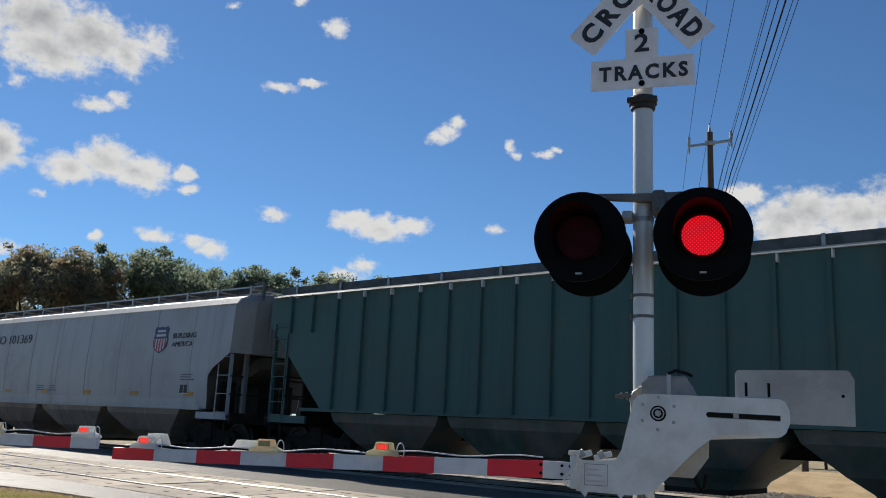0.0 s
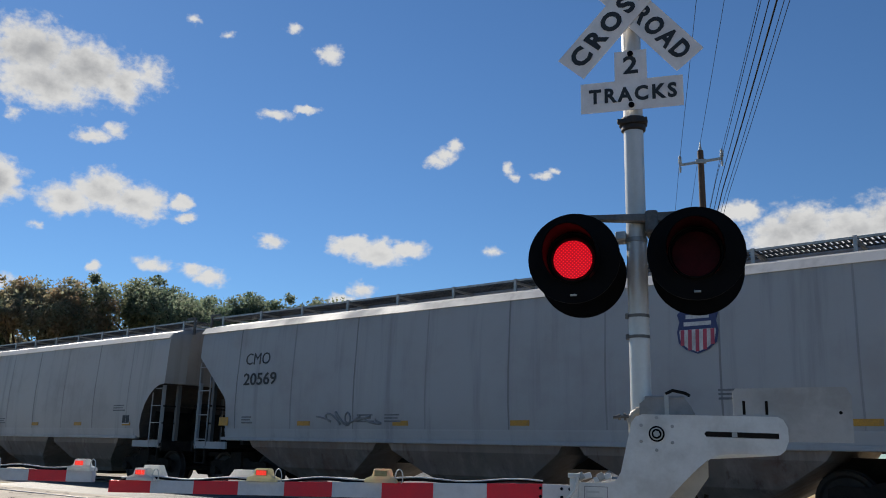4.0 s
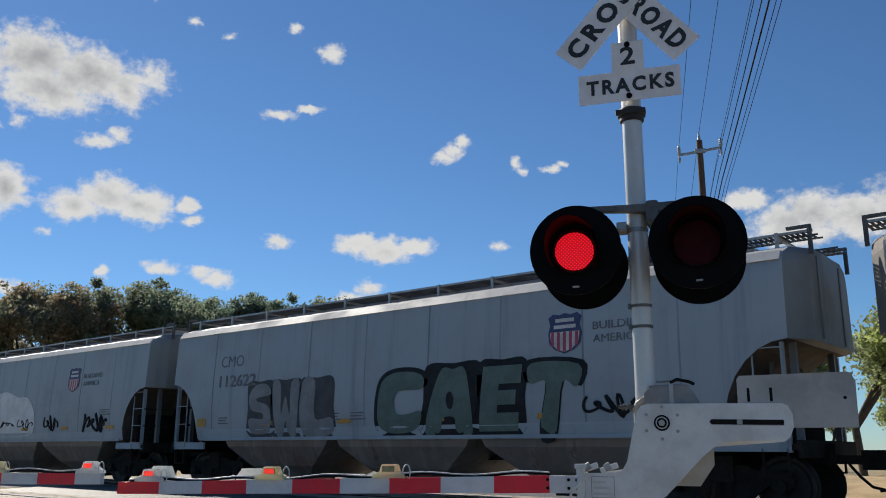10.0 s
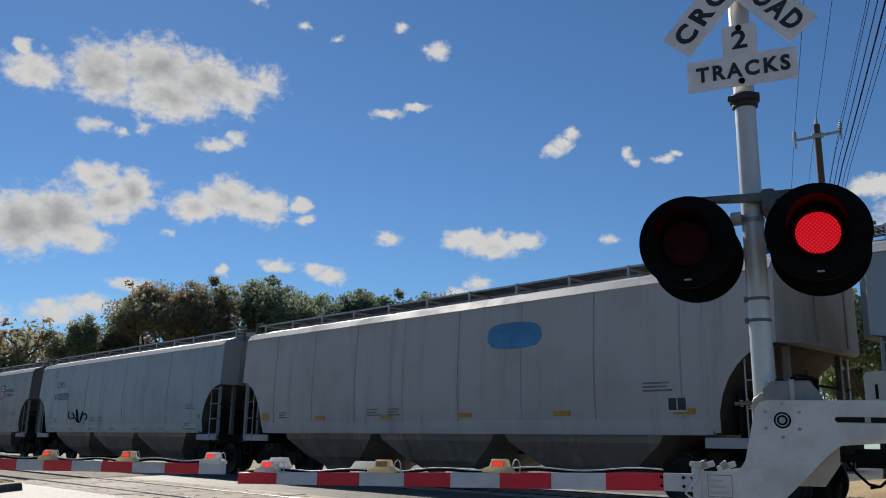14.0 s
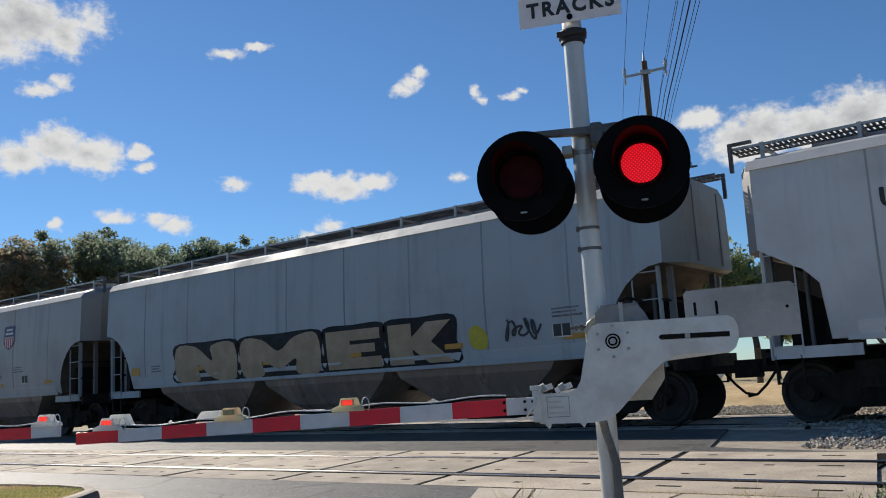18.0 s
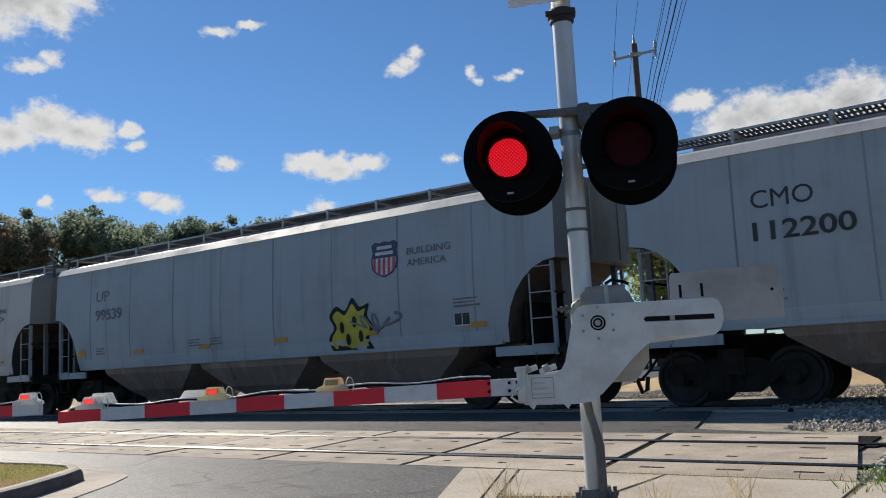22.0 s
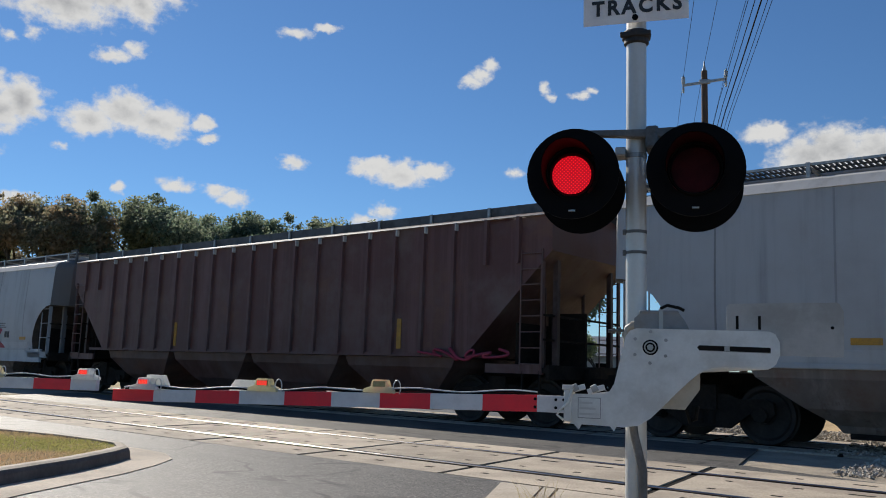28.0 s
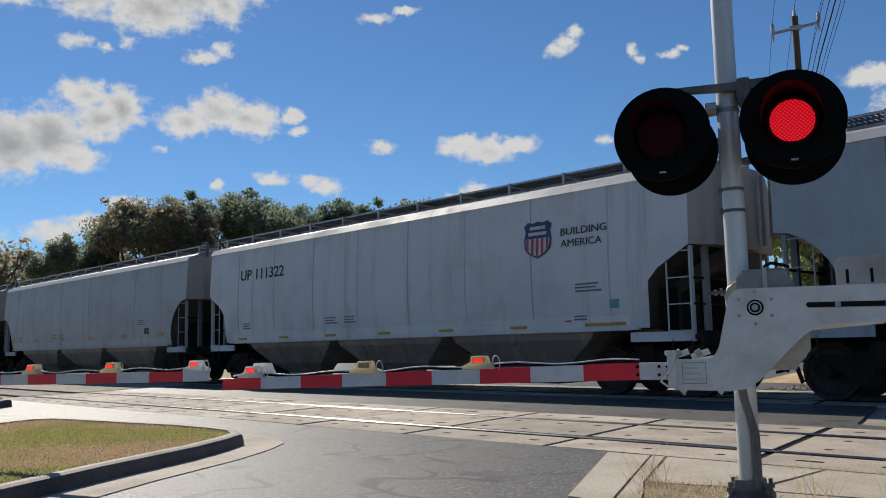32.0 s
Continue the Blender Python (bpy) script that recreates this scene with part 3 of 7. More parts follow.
# ---- crossing signal with gate ----
def lamp(sig, u, z, front):
    """One flashing-light unit: black background, hood, dark lens; in front of it the LED array."""
    s = 1 if front else -1
    y = -0.25 if front else 0.17
    lm = part("flasher", Geo().rod((u, y, z), (u, y + 0.012 * s, z), 0.296, 40), BLACK, sig, "round black signal background")
    g = Geo()
    g.rod((u, y + 0.02 * s, z), (u, y + 0.20 * s, z), 0.155, 20, 0.10)
    part("housing", g, BLACK, lm)
    g = Geo()
    n = 20
    rings = []
    for k, (d, cut) in enumerate(((0.0, 0.0), (0.14, 0.10), (0.28, 0.26))):
        rings.append([(u + 0.172 * math.sin(a), y - d * s * (0.25 + 0.75 * (0.5 + 0.5 * math.cos(a))), z + 0.172 * math.cos(a) - d * 0.04) for a in [math.pi * 0.78 * (2 * i / (n - 1) - 1) for i in range(n)]])
    inner = [[(u + (q[0] - u) * 0.975, q[1], q[2] - 0.004) for q in r] for r in rings]
    hood = part("hood", g.loft(rings, False, False), BLACK, lm, "black visor over the lens")
    part("hood_lining", Geo().loft(inner, False, False), HOOD, hood, "visor inside tinted red for the LED glow")
    part("lens", Geo().rod((u, y - 0.012 * s, z - 0.012), (u, y - 0.022 * s, z - 0.012), 0.142, 32), DARK_LENS, lm, "dark red unlit signal lens")
    part("lens_ring", Geo().loft([[(u + r * math.cos(a), y - d * s, z + r * math.sin(a)) for a in [2 * math.pi * i / 32 for i in range(32)]] for r, d in ((0.154, 0.0), (0.156, 0.03), (0.165, 0.03), (0.169, 0.0))], True, False), BLACK, lm)
    part("latch", Geo().box(u - 0.02, u + 0.02, y - 0.02 * s, y, z - 0.25, z - 0.24), GALV, lm)
    return lm


ARM_LEDS = []


def led_bars():
    g = Geo()
    comb = [(-0.0365, -0.016)]
    for i in range(6):
        u = 0.0325 - 0.013 * i
        comb += [(u + 0.004, -0.016 if i == 0 else -0.0135), (u + 0.004, 0.015), (u - 0.004, 0.015)] + ([(u - 0.004, -0.0135)] if i < 5 else [])
    return g.prism(comb, -0.003, 0.003)


def arm_lamp(arm, x, z, y, body, flash=None):
    g = Geo()
    g.loft([[(x + sx * w, y + sy * d, z + h) for sx, sy in ((-1, -1), (1, -1), (1, 1), (-1, 1))] for w, d, h in ((0.115, 0.04, 0.0), (0.11, 0.04, 0.022), (0.082, 0.037, 0.034), (0.064, 0.035, 0.040), (0.054, 0.03, 0.080), (0.046, 0.025, 0.087))], True, True, False)
    lm = part("arm_lamp", g, body, arm, "", None, 0.004)
    loop = [(x + 0.125 + 0.026 * math.cos(a), y - 0.03, z + 0.035 + 0.052 * math.sin(a)) for a in [math.pi * (1.25 - 1.5 * i / 10) for i in range(11)]]
    part("wire_loop", Geo().tube(loop, 0.004, 5), LOOSE_WHITE, lm, "loose white wire loop")
    part("lens", Geo().box(x - 0.043, x + 0.043, y - 0.039, y - 0.03, z + 0.040, z + 0.076), LENS_AMBER if body is LAMP_CREAM else LAMP_PALE, lm, "small window over the LEDs")
    leds = part("led_bar", led_bars(), ARM_LENS, lm if flash is None else arm, "row of small red LEDs", pose(x, y - 0.041, z + 0.058))
    if flash is not None:
        ARM_LEDS.append((leds, (x, y, z + 0.058), flash))
    return lm


def gate_arm(sig, x0, dirs, count, length, z0, drop, y, lamps, name="gate_arm", end=0.17, last=1.0):
    """A striped arm along dirs (+1, -1) from x0, its stripes one by one."""
    arm = part(name, Geo().box(min(x0, x0 + dirs * end), max(x0, x0 + dirs * end), y - 0.02, y + 0.02, z0 - 0.052, z0 + 0.052), ARM_WHITE, sig, "striped red and white crossing gate arm")
    x = x0 + dirs * end
    for i in range(count):
        h = 0.052 - 0.0012 * i
        za = z0 - drop * i
        zb = z0 - drop * (i + 1)
        xa, xb = x + dirs * length * i, x + dirs * length * (i + (last if i == count - 1 else 1))
        g = Geo()
        g.loft([[(xa, y - 0.02, za - h), (xa, y + 0.02, za - h), (xa, y + 0.02, za + h), (xa, y - 0.02, za + h)], [(xb, y - 0.02, zb - h), (xb, y + 0.02, zb - h), (xb, y + 0.02, zb + h), (xb, y - 0.02, zb + h)]], True, True, False)
        part("stripe", g, ARM_RED if i % 2 == 0 else ARM_WHITE, arm, "red reflective stripe" if i % 2 == 0 else "white reflective stripe", None, 0.002)
    for j, (d, bod) in enumerate(lamps):
        k = d / length
        arm_lamp(arm, x + dirs * d, z0 - drop * k + 0.052 - 0.0012 * k, y, bod, (1, 0, None)[j] if dirs < 0 else None)
    pts = []
    total = length * (count - 1 + last)
    for i in range(40):
        d = total * i / 39
        sag = 0.012 + 0.010 * math.sin(d * 9.1) + 0.0
        pts.append((x + dirs * d * 0.97, y - 0.004 + 0.008 * math.sin(5 * d), z0 - drop * d / length + 0.052 - 0.0012 * d / length + sag))
    part("arm_cable", Geo().tube(pts, 0.010, 6), RUBBER, arm, "black lamp cable sagging along the arm")
    part("arm_wire", Geo().tube([(a, b - 0.006, c + 0.010 + 0.004 * math.sin(3 * a)) for a, b, c in pts], 0.005, 5), LOOSE_WHITE, arm, "thin pale wire strapped to the cable")
    return arm


def crossing_signal(m):
    sig = thing("crossing_signal", "white crossing mast with crossbuck, flashing red lamps and lowered gate", "crossing signal", m, "crossing signals")
    pole = Geo()
    pole.rod((0, 0, 0.10), (0, 0, 4.40), 0.066, 24)
    part("mast", pole, MAST, sig, "round painted aluminium mast with scuffs")
    part("base", Geo().loft([[(sx * w, sy * w, z) for sx, sy in ((-1, -1), (1, -1), (1, 1), (-1, 1))] for w, z in ((0.135, -0.06), (0.135, 0.05), (0.12, 0.07), (0.095, 0.085), (0.085, 0.15))], True, True, False), DARK_STEEL, sig, "bolted cast mast base", None, 0.012)
    for sx in (-1, 1):
        for sy in (-1, 1):
            part("anchor_bolt", Geo().rod((sx * 0.108, sy * 0.108, 0.06), (sx * 0.108, sy * 0.108, 0.14), 0.013, 8).rod((sx * 0.108, sy * 0.108, 0.085), (sx * 0.108, sy * 0.108, 0.11), 0.024, 6), DARK_STEEL, sig)
    part("conduit", Geo().tube([(0.05, -0.085, 0.1), (0.05, -0.085, 0.42), (0.0, -0.09, 0.62), (-0.02, -0.09, 0.75)], 0.026, 10), DARK_STEEL, sig, "grey conduit bending up beside the mast foot")
    for z in (1.78, 1.915):
        bc = part("clamp", Geo().rod((0, 0, z - 0.010), (0, 0, z + 0.010), 0.069, 20), DARK_STEEL, sig, "thin steel band clamp")
        part("clamp_lug", Geo().box(-0.084, -0.062, -0.03, -0.008, z - 0.018, z + 0.018), DARK_STEEL, bc, "", None, 0.004)
    part("clamp", Geo().rod((0, 0, 2.405), (0, 0, 2.435), 0.072, 20), GALV, sig, "steel band clamp")
    sb = part("sign_clamp", Geo().loft([[(r * math.cos(a), r * math.sin(a), z) for a in [2 * math.pi * i / 20 for i in range(20)]] for r, z in ((0.070, 3.185), (0.082, 3.195), (0.082, 3.222), (0.094, 3.230), (0.098, 3.262), (0.090, 3.275))], True, True, False), CLAMP_DARK, sig, "dark two-part sign clamp round the mast")
    part("clamp_ear", Geo().box(-0.100, 0.100, -0.092, -0.055, 3.222, 3.258), CLAMP_DARK, sb, "", None, 0.008)
    part("top_cap", Geo().loft([[(r * math.cos(a), r * math.sin(a), z) for a in [2 * math.pi * i / 20 for i in range(20)]] for r, z in ((0.07, 4.38), (0.07, 4.42), (0.04, 4.46), (0.005, 4.475))], True, True), MAST, sig)
    # number-of-tracks panel
    out = [(-0.341, 3.312), (0.341, 3.312), (0.341, 3.530), (0.108, 3.530), (0.108, 3.745), (-0.108, 3.745), (-0.108, 3.530), (-0.341, 3.530)]
    sg = part("tracks_sign", Geo().prism(out, -0.098, -0.092), SIGN_WHITE, sig, "white panel lettered 2 TRACKS", None, 0.002)
    w = letters("TRACKS", 0.140, SIGN_BLACK, "lettering", 0.585, 0.002, 0.005, 1.3)
    part("lettering", w, None, sg, "black letters TRACKS", pose(-0.285, -0.0985, 3.373))
    w = letters("2", 0.178, SIGN_BLACK, "lettering", 0.098, 0.002, 0.004)
    part("lettering", w, None, sg, "black figure 2", pose(-0.049, -0.0985, 3.575))
    for z in (3.345, 3.722):
        part("bolt", Geo().rod((0, -0.098, z), (0, -0.110, z), 0.020, 10), BLACK, sg)
    # crossbuck
    for i, (text, ang) in enumerate((("CROSSING", 48.5), ("RAILROAD", -50))):
        blade = [(-0.612, -0.116), (0.612, -0.116), (0.612, 0.116), (-0.612, 0.116)]
        bl = part("crossbuck_blade", Geo().prism(blade, -0.006, 0.0), SIGN_WHITE, sig, "white crossbuck blade lettered " + text, pose(0, -0.112 + 0.012 * i, 4.10, 0, -ang, 0), 0.002)
        if text == "CROSSING":
            w = letters(text, 0.180, SIGN_BLACK, "lettering", 1.13, 0.002, 0.007, 1.35)
            part("lettering", w, None, bl, "black letters " + text, pose(-0.565, -0.0065, -0.064))
        else:
            for word, x in (("RAIL", -0.56), ("ROAD", 0.09)):
                w = letters(word, 0.180, SIGN_BLACK, "lettering", 0.475, 0.002, 0.007, 1.3)
                part("lettering", w, None, bl, "black letters " + word, pose(x, -0.0065, -0.064))
    part("sign_bracket", Geo().box(-0.06, 0.06, -0.10, 0.0, 3.98, 4.2), GALV, sig, "", None, 0.01)
    # flashing lamps on their crossarm
    part("crossarm", Geo().loft([[(x, y - 0.03, z - h), (x, y + 0.03, z - h), (x, y + 0.03, z + h), (x, y - 0.03, z + h)] for x, y, z, h in ((-0.42, -0.10, 2.568, 0.012), (-0.30, -0.10, 2.563, 0.018), (0.07, -0.09, 2.545, 0.028), (0.10, -0.09, 2.545, 0.032), (0.20, -0.08, 2.55, 0.03), (0.38, -0.06, 2.565, 0.024))], True, True, False), DARK_STEEL, sig, "grey tapered cast lamp crossarm", None, 0.008)
    part("junction_box", Geo().box(0.065, 0.15, -0.13, 0.07, 2.44, 2.595), DARK_STEEL, sig, "grey lamp junction bracket", None, 0.02)
    part("crossarm_clamp", Geo().box(-0.13, -0.06, -0.09, 0.05, 2.41, 2.47), GALV, sig, "", None, 0.01)
    for u in (-0.38, 0.375):
        for front in (True, False):
            lamp(sig, u, 2.264 if front else 2.236, front)
            part("lamp_hanger", Geo().rod((u, -0.06, 2.58), (u, -0.06 if front else 0.06, 2.30), 0.018, 8), GALV, sig)
    # gate mechanism behind the plate
    mech = Geo()
    mech.loft([[(0.02 + 0.0, y, 0.80), (0.30, y, 0.80), (0.385, y, 0.92), (0.39, y, 1.10), (0.30, y, 1.33), (0.26, y, 1.375), (0.06, y, 1.38), (0.02, y, 1.34)] for y in (-0.13, 0.16)], True, True, False)
    part("mechanism", mech, HOUSING_TAN, sig, "grey gate mechanism housing", None, 0.025)
    part("mechanism_cover", Geo().prism([(0.0, 1.20), (0.37, 1.20), (0.305, 1.335), (0.265, 1.39), (0.05, 1.392), (0.0, 1.35)], -0.146, 0.172), MECH_GREY, sig, "grey rounded mechanism cover", None, 0.028)
    part("mechanism_lid", Geo().box(0.03, 0.27, -0.15, 0.18, 1.375, 1.40), MECH_GREY, sig, "", None, 0.012)
    part("lid_strap", Geo().box(0.15, 0.175, -0.155, -0.13, 1.18, 1.41), GALV, sig)
    part("lid_hasp", Geo().tube([(0.16, -0.15, 1.41), (0.20, -0.16, 1.43), (0.27, -0.15, 1.415), (0.30, -0.14, 1.40)], 0.010, 6), RUBBER, sig, "black cable over the housing")
    part("elbow", Geo().tube([(-0.052, -0.10, 1.15), (-0.052, -0.10, 1.262), (-0.044, -0.10, 1.288), (-0.02, -0.10, 1.304), (0.03, -0.10, 1.308)], 0.021, 10), HOUSING_TAN, sig, "pale conduit elbow with screwed collars")
    for a, b in (((-0.052, -0.10, 1.235), (-0.052, -0.10, 1.262)), ((-0.022, -0.10, 1.303), (0.005, -0.10, 1.308))):
        part("collar", Geo().rod(a, b, 0.028, 10), HOUSING_TAN, sig)
    part("set_screw", Geo().rod((-0.05, -0.10, 1.275), (-0.165, -0.11, 1.268), 0.010, 6).rod((-0.085, -0.10, 1.273), (-0.10, -0.10, 1.272), 0.024, 6).rod((-0.12, -0.10, 1.271), (-0.135, -0.10, 1.270), 0.020, 6), DARK_STEEL, sig)
    part("drain", Geo().tube([(0.30, 0.0, 0.82), (0.33, 0.02, 0.72), (0.36, 0.03, 0.74), (0.37, 0.03, 0.82)], 0.014, 6), RUBBER, sig, "black cable loop under the housing")
    # gate support plate with its counterweight
    out = [(-0.385, 0.688), (-0.06, 0.682), (0.03, 0.695), (0.10, 0.74), (0.17, 0.81), (0.25, 0.895), (0.32, 0.965), (0.39, 1.025), (0.46, 1.055), (0.54, 1.063), (0.785, 1.06), (0.815, 1.085), (0.838, 1.14), (0.838, 1.215),
           (0.815, 1.262), (0.785, 1.277), (0.02, 1.283), (-0.02, 1.268), (-0.045, 1.235), (-0.115, 0.94), (-0.145, 0.89), (-0.19, 0.872), (-0.385, 0.872)]
    pl = part("support_plate", Geo().prism(out, -0.212, -0.20), GATE_WHITE, sig, "brushed white steel gate support plate with slot", None, 0.003)
    part("slot", Geo().prism([(0.387, 1.158), (0.787, 1.152), (0.787, 1.182), (0.387, 1.188), (0.375, 1.173)], -0.2135, -0.2125), RECESS, pl, "long dark adjusting slot")
    # Highlight on the slot's lower edge, put in as a bright strip.
    part("slot_lip", Geo().prism([(0.385, 1.154), (0.787, 1.148), (0.787, 1.152), (0.387, 1.158)], -0.2145, -0.2125), GALV, pl, "bright strip as the slot edge's highlight")
    part("slot_block", Geo().box(0.53, 0.56, -0.2165, -0.2125, 1.157, 1.185), GALV, pl)
    hub = Geo()
    hub.rod((0.102, -0.212, 1.168), (0.102, -0.218, 1.168), 0.047, 24)
    part("pivot_washer", hub, BLACK, pl, "dark pivot ring")
    part("pivot_nut", Geo().rod((0.102, -0.212, 1.168), (0.102, -0.224, 1.168), 0.037, 20).rod((0.102, -0.224, 1.168), (0.102, -0.236, 1.168), 0.02, 6), GALV, pl, "steel pivot nut")
    part("pivot_ring", Geo().rod((0.102, -0.2245, 1.168), (0.102, -0.2265, 1.168), 0.029, 20), BLACK, pl)
    for a in range(6):
        x, z = 0.102 + 0.105 * math.cos(a * math.pi / 3 + 0.5), 1.168 + 0.095 * math.sin(a * math.pi / 3 + 0.5)
        part("plate_bolt", Geo().rod((x, -0.212, z), (x, -0.220, z), 0.011, 6), GALV, pl)
    part("maker_label", Geo().box(-0.345, -0.185, -0.2135, -0.212, 0.715, 0.86), GATE_WHITE, pl, "dull outlined maker label")
    for k in range(3):
        part("label_bar", Geo().box(-0.325, -0.205 - 0.02 * k, -0.2145, -0.2135, 0.745 + 0.034 * k, 0.757 + 0.034 * k), LABEL_GREY, pl)
    part("label_window", Geo().box(-0.335, -0.195, -0.2143, -0.2135, 0.725, 0.729).box(-0.335, -0.195, -0.2143, -0.2135, 0.848, 0.852).box(-0.335, -0.331, -0.2143, -0.2135, 0.725, 0.852).box(-0.199, -0.195, -0.2143, -0.2135, 0.725, 0.852), MECH_GREY, pl)
    out = [(0.545, 1.138), (1.182, 1.138), (1.188, 1.40), (1.165, 1.445), (1.15, 1.452), (0.56, 1.44), (0.545, 1.42)]
    cw = part("counterweight", Geo().prism(out, -0.195, -0.165), WEIGHT_GREY, sig, "flat grey-white counterweight plate", None, 0.004)
    for x in (0.605, 0.73):
        part("weight_slot", Geo().box(x - 0.008, x + 0.008, -0.1965, -0.195, 1.288, 1.368), RECESS, cw)
    part("weight_hole", Geo().rod((1.125, -0.1965, 1.305), (1.125, -0.195, 1.305), 0.010, 8), BLACK, cw)
    part("rear_plate", Geo().prism([(x, z) for x, z in [(-0.30, 0.70), (0.0, 0.70), (0.2, 0.86), (0.4, 1.03), (0.8, 1.06), (0.8, 1.27), (0.0, 1.27), (-0.1, 0.9), (-0.3, 0.87)]], 0.17, 0.18), GATE_WHITE, sig, "rear gate support plate")
    # arm bracket
    br = part("arm_bracket", Geo().box(-0.42, -0.37, -0.235, -0.10, 0.70, 0.90).box(-0.43, -0.36, -0.245, -0.20, 0.895, 0.925), GATE_WHITE, sig, "bolted steel arm bracket", None, 0.006)
    for x, z, s in ((-0.34, 0.885, 0.25), (-0.22, 0.885, 0.25)):
        part("bracket_flap", Geo().box(-0.055, 0.055, -0.01, 0.01, 0.0, 0.035), GATE_WHITE, br, "", pose(x, -0.20, z, 0, -18, 0), 0.004)
        part("flap_bolt", Geo().box(-0.02, 0.02, -0.02, -0.01, 0.005, 0.05), GALV, br, "", pose(x, -0.20, z, 0, -30, 0), 0.004)
    for x in (-0.335, -0.12):
        part("bracket_foot", Geo().prism([(x + 0.005, 0.655), (x + 0.025, 0.69), (x - 0.025, 0.69)], -0.212, -0.20), GATE_WHITE, br)
    part("bracket_cable", Geo().tube([(-0.37, -0.24, 0.90), (-0.39, -0.25, 0.82), (-0.43, -0.25, 0.78), (-0.46, -0.24, 0.74), (-0.42, -0.24, 0.71)], 0.008, 5), LAMP_PALE, br, "pale loose cable")
    arm = gate_arm(sig, -0.40, -1, 9, 0.352, 0.802, 0.0082, -0.2, ((1.06, LAMP_CREAM), (1.93, LAMP_CREAM), (2.90, LAMP_PALE)), end=0.19)
    # Pale flat-topped shapes added here for far, unidentified objects beyond the arm.
    for d, w, h in ((1.35, 0.115, 0.034), (2.11, 0.110, 0.082), (2.85, 0.10, 0.112)):
        x, z = -0.59 - d, 0.848 - 0.0265 * d
        part("rear_lamp", Geo().prism([(x - w, z - 0.04), (x - w, z + h * 0.35), (x - w * 0.62, z + h), (x + w * 0.62, z + h), (x + w, z + h * 0.35), (x + w, z - 0.04)], -0.175, -0.12), LAMP_PALE, arm, "pale flat-topped shape added behind the arm", None, 0.006)
    for x in (-0.42, -0.47, -0.60):
        for z in (0.78, 0.83):
            part("arm_bolt", Geo().rod((x, -0.222, z), (x, -0.232, z), 0.010, 6), BLACK, arm)
    return sig


SIG = pose(-2.43, 4.98, 0, 0, 0, math.degrees(math.atan2(0.367, 0.930)))
signal = crossing_signal(SIG)


def exit_signal(m):
    """The second mast across the road: grey lamp backs and its own lowered arm."""
    sig = thing("crossing_signal", "second crossing mast with grey lamp backs and lowered striped gate", "crossing signal", m, "crossing signals")
    part("mast", Geo().rod((-0.16, 0, -0.1), (-0.16, 0, 3.9), 0.066, 20), MAST, sig)
    part("base", Geo().box(-0.36, 0.04, -0.2, 0.2, -0.14, 0.12), MECH_GREY, sig, "", None, 0.02)
    part("crossarm", Geo().rod((-0.2, 0.0, 2.43), (0.95, 0.0, 2.43), 0.022, 10), GALV, sig, "grey lamp crossarm tube")
    for u in (0.27, 0.91):
        fl = part("flasher", Geo().rod((u, 0.03, 2.13), (u, 0.045, 2.13), 0.23, 36), DARK_STEEL, sig, "grey back of a round signal background")
        part("housing", Geo().loft([[(u + r * math.cos(a), y, 2.13 + r * math.sin(a)) for a in [2 * math.pi * i / 20 for i in range(20)]] for r, y in ((0.20, 0.03), (0.185, -0.03), (0.11, -0.06))], True, True), DARK_STEEL, fl, "grey lamp housing")
        part("hood", Geo().rod((u, 0.05, 2.15), (u, 0.22, 2.15), 0.075, 16), BLACK, fl)
    part("mechanism", Geo().box(-0.3, 0.2, -0.2, 0.2, 0.62, 1.2), DARK_STEEL, sig, "grey gate mechanism housing", None, 0.03)
    part("support_plate", Geo().prism([(0.55, 0.70), (0.1, 0.70), (-0.5, 1.05), (-0.9, 1.05), (-0.9, 1.28), (0.1, 1.28), (0.25, 0.88), (0.55, 0.88)], -0.235, -0.22), GATE_WHITE, sig, "white steel gate support plate", None, 0.004)
    gate_arm(sig, 0.60, 1, 10, 0.372, 0.745, -0.004, -0.2, ((3.476, LAMP_PALE), (2.536, LAMP_CREAM), (1.536, LAMP_CREAM)), end=0.994, last=0.66)
    return sig


exit_signal(pose(-10.37, 1.85, 0.07, 0, 0, math.degrees(math.atan2(0.3188, 0.9478))) @ Matrix.Diagonal((0.93, 0.93, 0.93, 1)))


# ---- the train ----


def run(t):
    """Metres the train has gone by second t: a slow gain from 17.5 to 18.4 m a second."""
    return 17.47 * t + 0.0003 * t ** 3


Y_TRACK = Y_FAR + GAUGE / 2
CACHE = {}


def cached(key, make):
    if key not in CACHE:
        CACHE[key] = make()
    return CACHE[key]


def side_profile(kind):
    if kind == "smooth":
        return [(1.50, 1.24), (1.56, 1.45), (1.60, 2.0), (1.60, 2.6), (1.57, 3.2), (1.55, 3.66), (1.53, 3.90), (1.42, 4.04), (1.10, 4.17), (0.55, 4.24), (0.0, 4.26)]
    return [(1.52, 1.30), (1.52, 1.6), (1.52, 2.2), (1.52, 2.8), (1.52, 3.4), (1.52, 3.8), (1.52, 3.95), (1.40, 4.0), (1.10, 4.08), (0.55, 4.16), (0.0, 4.2)]


# lower edge of a smooth car's side from its end inwards: straight cut, and a long slanting cut
END_CUT = {"straight": ((0.80, 2.64), (1.42, 2.28), (1.62, 2.06), (1.68, 1.24)), "slant": ((0.80, 3.28), (1.95, 2.26), (2.03, 2.14), (2.06, 1.24))}


